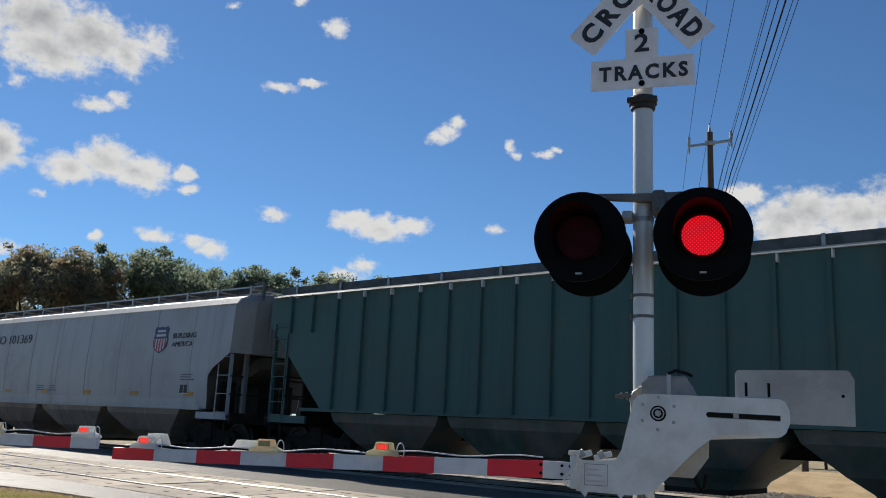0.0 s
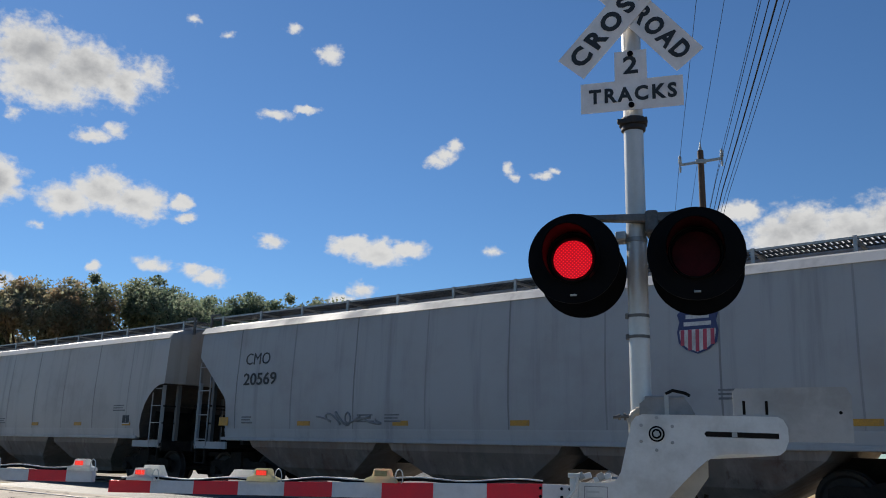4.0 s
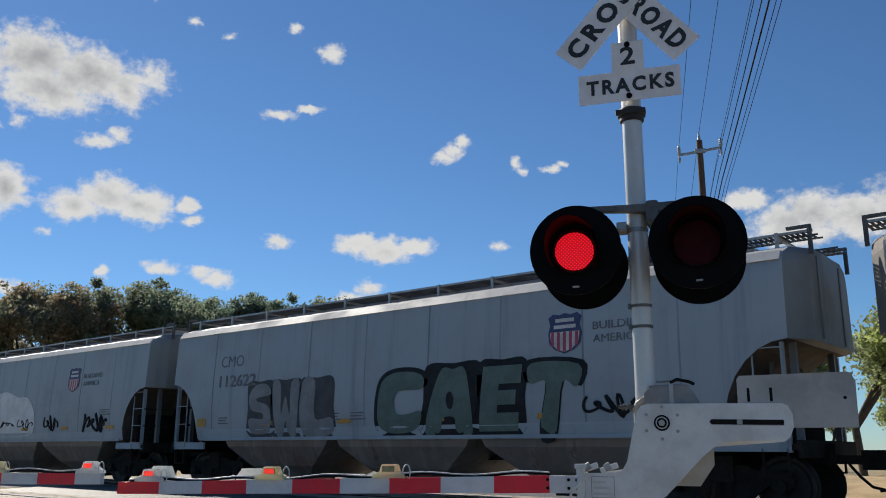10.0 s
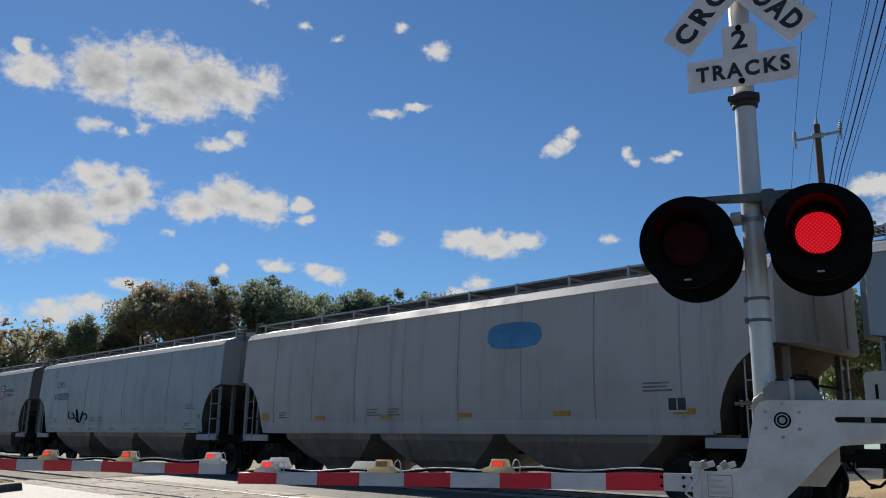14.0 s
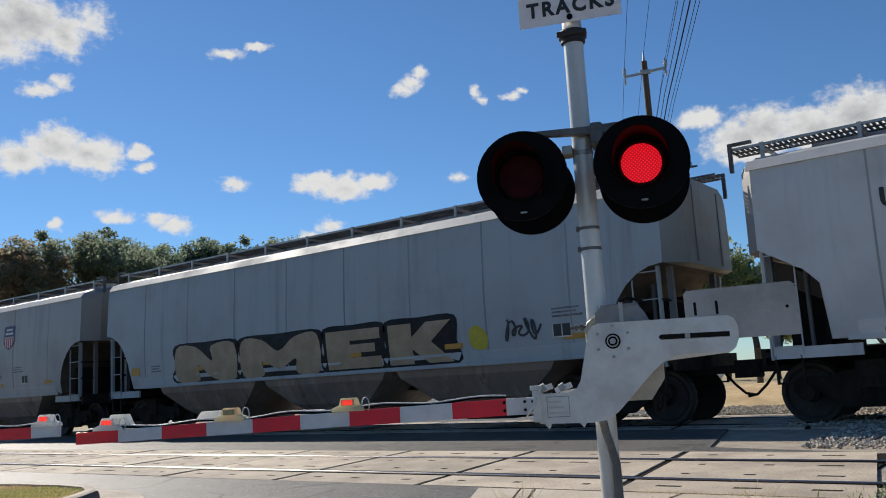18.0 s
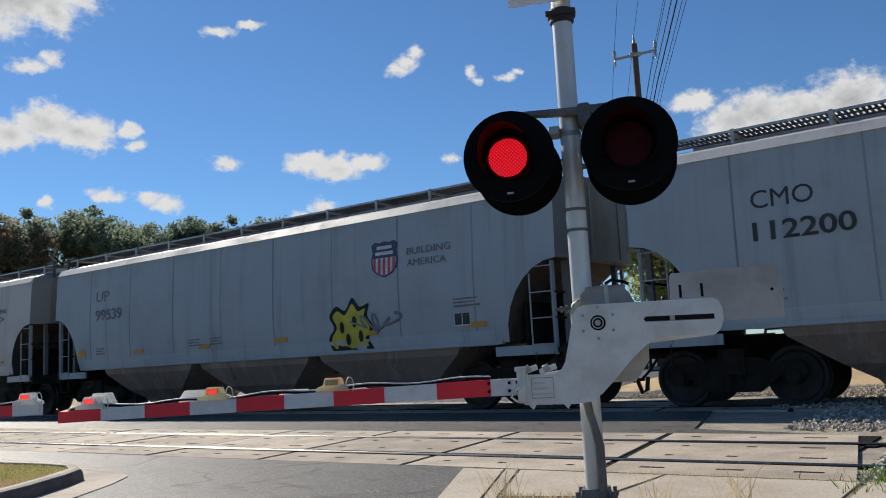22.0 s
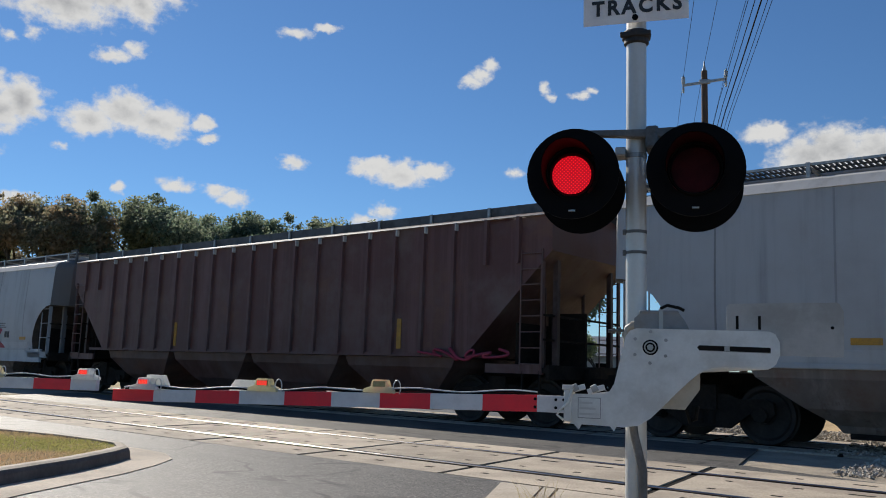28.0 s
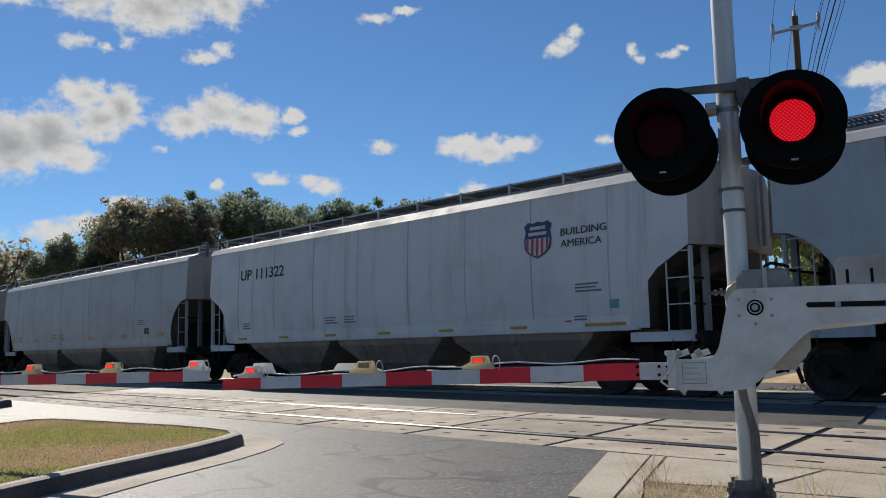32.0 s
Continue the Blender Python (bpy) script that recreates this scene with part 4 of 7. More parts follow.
def body_geo(kind, P, cut="arch"):
    arch = cut == "arch"
    prof = side_profile(kind)
    z_low, z_top = prof[0][1], prof[7][1]
    x_end, run, z_cut = (0.70, 1.08, 2.66) if kind == "smooth" else (0.62, 1.95, 3.25)

    def width_at(z):
        for (w0, z0), (w1, z1) in zip(prof, prof[1:]):
            if z0 <= z <= z1:
                return w0 + (w1 - w0) * (z - z0) / (z1 - z0)
        return prof[0][0]

    if kind == "smooth" and not arch:
        xs = list(END_CUT[cut])
    else:
        ks = [math.sin(math.pi / 2 * i / 7) if kind == "smooth" else i / 7 for i in range(8)]
        xs = [(x_end + run * k, z_low + (z_cut - z_low) * ((1 - k * k) ** 0.5 if kind == "smooth" else 1 - k)) for k in ks]
    x_in = xs[-1][0]
    stations = xs + [(x_in + (P - 2 * x_in) * i / 8, z_low) for i in range(1, 8)] + [(P - x, z) for x, z in reversed(xs)]
    rings = []
    for x, zb in stations:
        half = []
        for w, z in prof:
            if z < z_top:
                z = zb + (z - z_low) * (z_top - zb) / (z_top - z_low)
                w = width_at(z)
            half.append((w, z))
        rings.append([(x, -w, z) for w, z in half] + [(x, w, z) for w, z in reversed(half[:-1])])
    body = Geo().loft([r[:7] for r in rings], False, False, kind == "smooth").loft([r[-7:] for r in rings], False, False, kind == "smooth")
    roof = Geo().loft([[(x, y, z + 0.002) for x, y, z in r[6:-6]] for r in rings], False, False, kind == "smooth")
    ends = []
    for r, out in ((rings[0], -0.26), (rings[-1], 0.26)):
        if kind == "smooth":
            # bevelled corners: the end plate stands out and is narrower
            n = len(r)
            inner = [(x + out, y * 0.70, min(z, 4.16)) for x, y, z in r]
            faces = [tuple(range(n, 2 * n))] + [(i, (i + 1) % n, n + (i + 1) % n, n + i) for i in range(n)]
            ends.append(Geo().add(r + inner, faces))
        else:
            ends.append(Geo().add(r, [tuple(range(len(r)))]))
    slope = Geo().loft([[r[0], r[-1]] for r in rings], False, False, False)
    return body, slope, roof, ends


def bay_geo(P, i, n):
    """One discharge hopper under the side sill: a tapered trough."""
    inner = P - 2 * 2.75
    w = inner / n
    x0 = 2.75 + w * i
    rings = []
    for z, a, hy in ((1.26, 0.03, 1.47), (1.06, 0.06, 1.45), (0.62, 0.22, 1.20), (0.38, 0.315, 0.92), (0.27, 0.335, 0.86)):
        xa, xb = x0 + w * a, x0 + w * (1 - a)
        rings.append([(xa, -hy, z), (xb, -hy, z), (xb, hy, z), (xa, hy, z)])
    return Geo().loft(rings, True, True, False)


def grating_geo(P, s, zw):
    """Open walkway grating: lengthwise bars and closely set cross bars."""
    g = Geo()
    for i in range(3):
        y = s * (0.44 + 0.28 * i)
        g.box(0.35, P - 0.35, y - 0.007, y + 0.007, zw, zw + 0.03)
    n = int((P - 0.7) / 0.085)
    for i in range(n):
        x = 0.38 + 0.085 * i
        g.box(x - 0.020, x + 0.020, min(s * 0.44, s * 1.0), max(s * 0.44, s * 1.0), zw + 0.004, zw + 0.028)
    return g


def ladder_geo(z0, z1, n, w=0.46):
    g = Geo()
    for s in (0, w):
        g.box(s - 0.010, s + 0.010, -0.03, -0.005, z0, z1)
    for i in range(n):
        z = z0 + 0.12 + (z1 - z0 - 0.2) * i / (n - 1)
        g.box(0, w, -0.045, -0.022, z - 0.009, z + 0.009)
    return g


def wheel_geo():
    rings = []
    for r, y in ((0.12, -0.09), (0.14, -0.03), (0.36, -0.02), (0.40, -0.055), (0.455, -0.055), (0.46, 0.05), (0.49, 0.065), (0.485, 0.085), (0.38, 0.085), (0.14, 0.06)):
        rings.append([(r * math.cos(a), y, r * math.sin(a)) for a in [2 * math.pi * i / 28 for i in range(28)]])
    return Geo().loft(rings, True, True, False)


def side_frame_geo():
    out = [(-1.10, 0.50), (-1.08, 0.66), (-0.95, 0.72), (-0.55, 0.70), (-0.35, 0.78), (0.35, 0.78), (0.55, 0.70), (0.95, 0.72), (1.08, 0.66), (1.10, 0.50), (0.98, 0.36), (0.78, 0.36), (0.72, 0.48), (0.38, 0.24), (-0.38, 0.24), (-0.72, 0.48), (-0.78, 0.36), (-0.98, 0.36)]
    return Geo().prism(out, -0.06, 0.06)


def truck(car, x):
    tr = part("truck", cached("bolster", lambda: Geo().box(-0.2, 0.2, -1.15, 1.15, 0.52, 0.92).mesh("truck", UNDER)), None, car, "dusty black four-wheel freight truck", pose(x, 0, 0))
    for s in (-1, 1):
        part("side_frame", cached("frame", lambda: side_frame_geo().mesh("side_frame", UNDER)), None, tr, "", pose(0, 1.02 * s, 0))
        for sx in (-0.1, 0.1):
            part("coil_spring", cached("spring", lambda: Geo().rod((0, 0, 0.30), (0, 0, 0.56), 0.07, 8).mesh("coil_spring", UNDER)), None, tr, "", pose(sx, 1.07 * s, 0))
        for wx in (-0.89, 0.89):
            part("wheel", cached("wheel%d" % s, lambda: wheel_geo().mesh("wheel", WHEEL)), None, tr, "worn steel wheel", pose(wx, 0.78 * s, 0.465, 0, 0, 0 if s < 0 else 180))
            part("bearing_cap", cached("cap", lambda: Geo().rod((0, -0.1, 0), (0, 0.1, 0), 0.11, 12).mesh("bearing_cap", UNDER)), None, tr, "", pose(wx, 1.06 * s, 0.465))
    for wx in (-0.89, 0.89):
        part("axle", cached("axle", lambda: Geo().rod((0, -0.7, 0), (0, 0.7, 0), 0.08, 10).mesh("axle", UNDER)), None, tr, "", pose(wx, 0, 0.465))
    return tr


def emblem(car, x, z, h=0.76, y=-1.575):
    """Shield emblem in plain shapes: navy band over red and white stripes."""
    w = h * 0.94

    def shape(s):
        return [(0, 0.5), (0.18, 0.46), (0.36, 0.5), (0.5, 0.40), (0.44, 0.22), (0.5, 0.0), (0.46, -0.25), (0.28, -0.40), (0, -0.5), (-0.28, -0.40), (-0.46, -0.25), (-0.5, 0.0), (-0.44, 0.22), (-0.5, 0.40), (-0.36, 0.5), (-0.18, 0.46)]
    em = part("emblem", cached(("emb", h), lambda: Geo().prism([(a * w, b * h) for a, b in shape(1)], -0.004, 0.004).mesh("emblem", NAVY)), None, car, "shield emblem with navy band and red stripes", pose(x, y, z, -4, 0, 0))
    field = [(-0.43, 0.04), (-0.44, -0.02), (-0.40, -0.24), (-0.24, -0.37), (0, -0.46), (0.24, -0.37), (0.40, -0.24), (0.44, -0.02), (0.43, 0.04)]
    part("emblem_field", cached(("field", h), lambda: Geo().prism([(a * w, b * h) for a, b in field], -0.008, -0.0045).mesh("emblem_field", WHITE_LETTER)), None, em)
    part("emblem_bar", cached(("bars", h), lambda: Geo().box(-0.28 * w, 0.28 * w, -0.0105, -0.0085, 0.28 * h, 0.37 * h).box(-0.33 * w, 0.33 * w, -0.0105, -0.0085, 0.12 * h, 0.21 * h).mesh("emblem_bar", WHITE_LETTER)), None, em)
    for i in range(5):
        a = -0.36 + 0.18 * i
        low = -0.5 + 0.5 * (abs(a) / 0.5) ** 2 * 0.55 + 0.05
        part("emblem_stripe", cached(("st", h, i), lambda: Geo().box((a - 0.045) * w, (a + 0.045) * w, -0.011, -0.0085, low * h, 0.035 * h).mesh("emblem_stripe", EMBLEM_RED)), None, em)
    return em


def mark(car, text, x, z, size, material, width, y=-1.60, tilt=0.0, label=""):
    me = letters(text, size, material, "lettering", width, 0.003, 0.006 if size > 0.3 else 0.001)
    return part("lettering", me, None, car, label or "stencilled letters " + text, pose(x, y, z, -tilt, 0, 0))


def side_y(z):
    prof = side_profile("smooth")
    for (w0, z0), (w1, z1) in zip(prof, prof[1:]):
        if z0 <= z <= z1:
            return -(w0 + (w1 - w0) * (z - z0) / (z1 - z0))
    return -1.6


def hopper_car(kind, P, color, label, grime=False, cut="arch", end_tone=1.0):
    car = thing("hopper_car", label, "hopper car", pose(0, Y_TRACK, 0), "train cars")
    key = (kind, round(P, 1), cut)
    P = key[1]
    paint = RUSTY if grime else PAINT

    def put(name, mk, mat, lab="", m=None, col=None):
        ob = part(name, cached((name, key, mat.name) if m is None else (name, mat.name, kind), lambda: mk().mesh(name, mat)), None, car, lab, m)
        ob.color = (*(col or color), 1)
        return ob

    z_sill = 1.24 if kind == "smooth" else 1.30
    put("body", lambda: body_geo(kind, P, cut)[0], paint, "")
    # Slope sheets are darkened in colour for shade; smooth cars' are also dusty brown.
    put("slope_sheet", lambda: body_geo(kind, P, cut)[1], BAY if kind == "smooth" else paint, "dusty brown end slope sheets, darkened in colour for shade" if kind == "smooth" else "", None, tuple(c * 0.6 for c in color))
    # Smooth roofs and all roof edges take paler colours that stand for sunlight.
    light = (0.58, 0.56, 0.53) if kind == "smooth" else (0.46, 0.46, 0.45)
    put("roof", lambda: body_geo(kind, P, cut)[2], paint, "roof paler in colour to show sunlight" if kind == "smooth" else "", None, (0.46, 0.45, 0.43) if kind == "smooth" else tuple(c * 0.5 for c in color))
    # End sheets: body colour dimmed, with the shade on car ends put in.
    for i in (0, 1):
        put(("end_sheet", "far_end_sheet")[i], lambda: body_geo(kind, P, cut)[3][i], END_PAINT, "dusty end sheet, body colour dimmed for shade", None, tuple(end_tone * q for q in (0.03 + color[0] * 0.62, 0.028 + color[1] * 0.58, 0.025 + color[2] * 0.54)) if kind == "smooth" else tuple(c * 0.8 for c in color))
    zw = 4.38 if kind == "smooth" else 4.24
    for s in (-1, 1):
        pre = "" if s < 0 else "far_"
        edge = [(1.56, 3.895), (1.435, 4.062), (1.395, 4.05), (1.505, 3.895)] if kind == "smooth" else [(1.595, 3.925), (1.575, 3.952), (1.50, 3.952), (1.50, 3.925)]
        put(pre + "roof_edge", lambda: Geo().prism([(s * y, z) for y, z in edge], 0.74, P - 0.74, "yz"), paint, "roof edge with sunlight in its pale colour", None, light)
        put(pre + "side_sill", lambda: Geo().box(1.9, P - 1.9, min(s * 1.44, s * 1.56), max(s * 1.44, s * 1.56), z_sill - 0.03, z_sill + 0.04), paint)
        put(pre + "roof_walk", lambda: grating_geo(P, s, zw), ROOF_STEEL, "dark grated roof walkway")
        put(pre + "walk_edge", lambda: Geo().box(0.35, P - 0.35, min(s * 1.0, s * 1.02), max(s * 1.0, s * 1.02), zw + 0.005 if kind == "smooth" else 4.02, zw + 0.045), GALV if kind == "smooth" else ROOF_STEEL)
    n_br = 12
    for i in range(n_br):
        x = 0.9 + (P - 1.8) * i / (n_br - 1)
        put("walk_bracket", lambda: Geo().box(-0.03, 0.03, -1.06, -1.025, zw - 0.2, zw + 0.05).box(-0.03, 0.03, -1.025, 1.025, zw - 0.04, zw - 0.003).box(-0.03, 0.03, 1.025, 1.06, zw - 0.2, zw + 0.05), GALV, "", pose(x, 0, 0))
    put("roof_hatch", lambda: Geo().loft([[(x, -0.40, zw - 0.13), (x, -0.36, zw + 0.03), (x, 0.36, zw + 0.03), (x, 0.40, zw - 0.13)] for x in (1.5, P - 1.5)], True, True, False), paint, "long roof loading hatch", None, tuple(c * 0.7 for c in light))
    bays = 3 if kind == "smooth" else 4
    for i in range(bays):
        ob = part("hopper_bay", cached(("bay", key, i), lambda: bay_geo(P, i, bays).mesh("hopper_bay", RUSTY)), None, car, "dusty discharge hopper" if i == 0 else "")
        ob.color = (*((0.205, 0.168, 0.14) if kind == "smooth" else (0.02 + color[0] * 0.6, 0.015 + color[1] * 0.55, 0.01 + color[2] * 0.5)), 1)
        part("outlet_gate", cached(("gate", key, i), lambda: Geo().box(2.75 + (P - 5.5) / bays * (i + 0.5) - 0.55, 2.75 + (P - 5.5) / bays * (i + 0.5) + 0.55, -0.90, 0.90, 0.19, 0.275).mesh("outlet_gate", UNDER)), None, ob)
    part("centre_sill", cached(("csill", key), lambda: Geo().box(0.55, P - 0.55, -0.22, 0.22, 0.80, 1.12).mesh("centre_sill", UNDER)), None, car)
    for e, flip in ((0.0, 1), (P, -1)):
        rot = pose(e, 0, 0, 0, 0, 0 if flip > 0 else 180)
        part("end_platform", cached(("plat", kind), lambda: Geo().box(0.70, 2.0, -1.52, 1.52, 1.02, 1.10).box(0.66, 0.72, -1.52, 1.52, 0.90, 1.16).mesh("end_platform", UNDER)), None, car, "", rot)
        for s in (-1, 1):
            put("corner_ladder", lambda: ladder_geo(1.05, 2.62 if kind == "smooth" else 3.3, 4 if kind == "smooth" else 8), paint, "white painted corner ladder", pose(e + (0.82 if flip > 0 else -1.28), s * 1.52, -0.33 if cut == "slant" else 0) @ Matrix.Diagonal((1, 1, 1.32 if cut == "slant" else 1, 1)), tuple(c * 0.85 + 0.03 for c in color))
            put("corner_post", lambda: Geo().box(-0.025, 0.025, -0.04, 0.04, 0.98, 2.62 if kind == "smooth" else 3.3), paint, "", pose(e + flip * 0.83, s * 1.49, 0), tuple(c * 0.9 for c in color))
            put("corner_sill", lambda: Geo().box(-0.62, 0.62, -0.03, 0.03, 0.99, 1.16), paint, "", pose(e + flip * 1.45, s * 1.50, 0))
            # gap posts and braces: body colour at 0.35, so the gap reads dark
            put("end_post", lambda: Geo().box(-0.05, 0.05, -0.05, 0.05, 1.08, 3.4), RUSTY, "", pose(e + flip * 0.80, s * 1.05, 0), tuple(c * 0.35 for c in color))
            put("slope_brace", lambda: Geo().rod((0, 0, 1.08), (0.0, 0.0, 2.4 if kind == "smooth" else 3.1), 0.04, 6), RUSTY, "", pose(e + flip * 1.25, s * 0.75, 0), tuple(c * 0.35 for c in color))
            part("step", cached("step", lambda: Geo().box(-0.2, 0.2, -0.03, 0.03, 0.62, 0.65).box(-0.2, -0.17, -0.03, 0.03, 0.62, 1.04).box(0.17, 0.2, -0.03, 0.03, 0.62, 1.04).mesh("step", UNDER)), None, car, "", pose(e + flip * 1.05, s * 1.50, 0))
        if kind == "smooth":
            for s in (-1, 1):
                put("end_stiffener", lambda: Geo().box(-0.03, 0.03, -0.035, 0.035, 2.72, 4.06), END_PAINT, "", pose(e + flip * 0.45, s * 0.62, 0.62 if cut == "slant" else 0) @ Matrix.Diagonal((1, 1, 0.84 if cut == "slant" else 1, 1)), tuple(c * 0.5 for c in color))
                part("walk_end", cached("walk_end", lambda: Geo().prism([(0.36, 4.02), (0.42, 4.02), (0.42, 4.45), (0.74, 4.45), (0.74, 4.50), (0.36, 4.50)], -0.03, 0.03).mesh("walk_end", ROOF_STEEL)), None, car, "grey end bracket of the roof walkway", pose(e, s * 1.03, 0, 0, 0, 0 if flip > 0 else 180))
        if cut != "arch" and kind == "smooth":
            high = 0.62 if cut == "slant" else 0.0
            part("slope_chute", cached(("chute", cut), lambda: Geo().prism([(0.62, 2.60 + high), (1.0, 2.46 + high), (1.72, 1.95), (1.72, 1.1), (1.48, 1.1), (1.48, 1.85), (0.62, 2.30 + high)], -0.72, 0.72).mesh("slope_chute", BAY)), None, car, "dirty brown slanting end chute", rot)
        part("bulkhead", cached("bulkhead", lambda: Geo().box(1.55, 1.60, -1.20, 1.20, 1.10, 1.95).box(0.75, 1.60, -0.03, 0.03, 1.10, 2.2).mesh("bulkhead", UNDER)), None, car, "dark shear plate over the truck", rot)
        part("end_rail", cached(("erail", kind), lambda: Geo().box(0.80, 0.83, -1.5, 1.5, 2.05, 2.09).box(0.80, 0.83, -1.5, 1.5, 1.60, 1.64).mesh("end_rail", UNDER)), None, car, "", rot)
        part("coupler", cached("coupler", lambda: Geo().box(0.14, 0.75, -0.07, 0.07, 0.80, 0.94).box(-0.03, 0.2, -0.13, 0.13, 0.72, 1.02).mesh("coupler", UNDER)), None, car, "dark steel knuckle coupler", rot)
        part("brake_hose", cached("hose", lambda: Geo().tube([(0.5, -0.3, 0.80), (0.35, -0.32, 0.60), (0.18, -0.3, 0.45), (0.02, -0.28, 0.42)], 0.025, 6).mesh("brake_hose", RUBBER)), None, car, "", rot)
    part("brake_wheel", cached("bw", lambda: Geo().rod((0.70, 0.6, 2.3), (0.74, 0.6, 2.3), 0.26, 16).mesh("brake_wheel", UNDER)), None, car)
    for x in (2.05, P - 2.05):
        truck(car, x)
    if kind == "ribbed":
        count = 17
        for i in range(count):
            x = 2.9 + (P - 5.8) * i / (count - 1)
            # ribs toned down for their shadow lines; pale ticks painted as highlights
            put("rib", lambda: Geo().prism([(-0.05, -1.52), (-0.035, -1.585), (0.035, -1.585), (0.05, -1.52)], 1.30, 3.94, "xy"), paint, "", pose(x, 0, 0), tuple(c * 0.85 for c in color))
            put("rib_cap", lambda: Geo().box(0.052, 0.082, -1.608, -1.52, 3.70 if i % 2 else 3.78, 3.91), paint, "", pose(x, 0, 0), (0.62, 0.62, 0.60))
        for x in (1.35, 2.1, P - 2.1, P - 1.35):
            put("end_rib", lambda: Geo().prism([(-0.05, -1.52), (-0.035, -1.59), (0.035, -1.59), (0.05, -1.52)], 3.05, 3.94, "xy"), paint, "", pose(x, 0, 0), tuple(c * 0.85 for c in color))
    else:
        # vertical sheet joints of the smooth side
        for i in range(8):
            x = 2.43 + (P - 4.86) * i / 7
            put("side_seam", lambda: Geo().loft([[(-0.016, -w - 0.004, z), (0.016, -w - 0.004, z), (0.016, -w + 0.02, z), (-0.016, -w + 0.02, z)] for w, z in side_profile("smooth")[1:7]], True, True, False), paint, "", pose(x, 0, 0), tuple(c * (0.58, 0.75, 0.62, 0.8)[i % 4] for c in color))
        put("lower_band", lambda: Geo().loft([[(2.05, -w - 0.006, z), (P - 2.05, -w - 0.006, z), (P - 2.05, -w + 0.03, z), (2.05, -w + 0.03, z)] for w, z in ((1.50, 1.20), (1.56, 1.45), (1.563, 1.48))], True, True, False), paint, "", None, tuple(min(0.7, c * 1.12) for c in color))
    return car, P


GREY = (0.39, 0.41, 0.425)
BLUE_GREY = (0.32, 0.38, 0.42)
PALE = (0.55, 0.565, 0.575)
TAN_GREY = (0.43, 0.425, 0.415)
BROWN = (0.235, 0.158, 0.125)
MAUVE = (0.265, 0.205, 0.22)
GREEN = (0.038, 0.102, 0.098)
RUST_TAN = (0.33, 0.22, 0.14)
SLATE = (0.41, 0.44, 0.47)
LT_RIB = (0.45, 0.46, 0.47)
# place of each car's rear end as the car's own second strikes, metres along the track
REAR = [-16.78, -16.62, -18.14, -18.07, -19.55, -19.65, -19.75, -20.83, -20.88, -20.83, -20.71, -20.65, -21.9, -23.0, -23.1, -22.7, -22.4, -22.2, -21.77, -22.85, -23.8, -24.1, -23.6, -23.77, -24.35, -25.4, -26.28, -25.6, -25.96,
        -26.44, -25.57, -24.8, -24.12, -24.3, -24.3, -24.3, -24.3, -24.3, -24.3]
# kind, colour, reporting mark lines, emblem and slogan
CARS = {
    0: ("ribbed", GREEN, (), 0, 0), 1: ("smooth", GREY, ("CMO 101369",), 1, 1), 2: ("smooth", BLUE_GREY, ("CMO", "20099"), 1, 0), 3: ("smooth", BLUE_GREY, ("UP", "99431"), 1, 1), 4: ("smooth", GREY, ("CMO", "20569"), 1, 0),
    5: ("smooth", TAN_GREY, (), 0, 0), 6: ("smooth", RUST_TAN, ("SSW", "79171"), 0, 0), 7: ("smooth", GREY, ("CMO", "21818"), 1, 1), 8: ("smooth", TAN_GREY, ("CMO", "23088"), 0, 0), 9: ("smooth", TAN_GREY, ("VTGX", "520066"), 0, 0),
    10: ("smooth", BLUE_GREY, ("CMO", "112622"), 1, 1), 11: ("smooth", BLUE_GREY, ("CMO", "113080"), 1, 1), 12: ("ribbed", LT_RIB, (), 0, 0), 13: ("smooth", BLUE_GREY, ("CHTT", "720894"), 1, 1), 14: ("smooth", TAN_GREY, (), 0, 0),
    15: ("smooth", BLUE_GREY, ("CMO", "112533"), 0, 0), 16: ("smooth", GREY, ("UP", "99121"), 1, 1), 17: ("smooth", PALE, ("UP 111382",), 1, 1), 18: ("smooth", BLUE_GREY, (), 0, 0), 19: ("smooth", GREY, ("CMO", "20074"), 1, 0),
    20: ("ribbed", MAUVE, ("", "9195"), 0, 0), 21: ("smooth", BLUE_GREY, ("CMO", "112200"), 1, 1), 22: ("smooth", BLUE_GREY, ("UP", "99539"), 1, 1), 23: ("smooth", TAN_GREY, ("CMO", "21525"), 1, 1), 24: ("smooth", GREY, ("CHTT", "720856"), 1, 1),
    25: ("ribbed", BROWN, (), 0, 0), 26: ("ribbed", GREEN, (), 0, 0), 27: ("smooth", GREY, (), 0, 0), 28: ("ribbed", (0.105, 0.044, 0.040), (), 0, 0), 29: ("smooth", SLATE, ("NDYX", "510576"), 0, 0),
    30: ("smooth", TAN_GREY, ("CMO 101332",), 1, 1), 31: ("smooth", BLUE_GREY, ("CMO", "112569"), 1, 1), 32: ("smooth", PALE, ("UP 111322",), 1, 1), 33: ("smooth", GREY, (), 0, 0), 34: ("smooth", GREY, (), 0, 0),
    35: ("smooth", BLUE_GREY, (), 0, 0), 36: ("smooth", TAN_GREY, (), 0, 0), 37: ("smooth", GREY, (), 0, 0), 38: ("smooth", GREY, (), 0, 0)}
COLOR_WORDS = {GREEN: "dark green", GREY: "grey", BLUE_GREY: "blue-grey", PALE: "pale grey", SLATE: "slate-grey", TAN_GREY: "tan-grey", BROWN: "brown", MAUVE: "faded maroon", RUST_TAN: "rust-stained tan", LT_RIB: "light grey", (0.105, 0.044, 0.040): "dark red-brown"}
TRAIN = {}
PLAIN_SIDED = (17, 32, 31, 8, 15, 16)
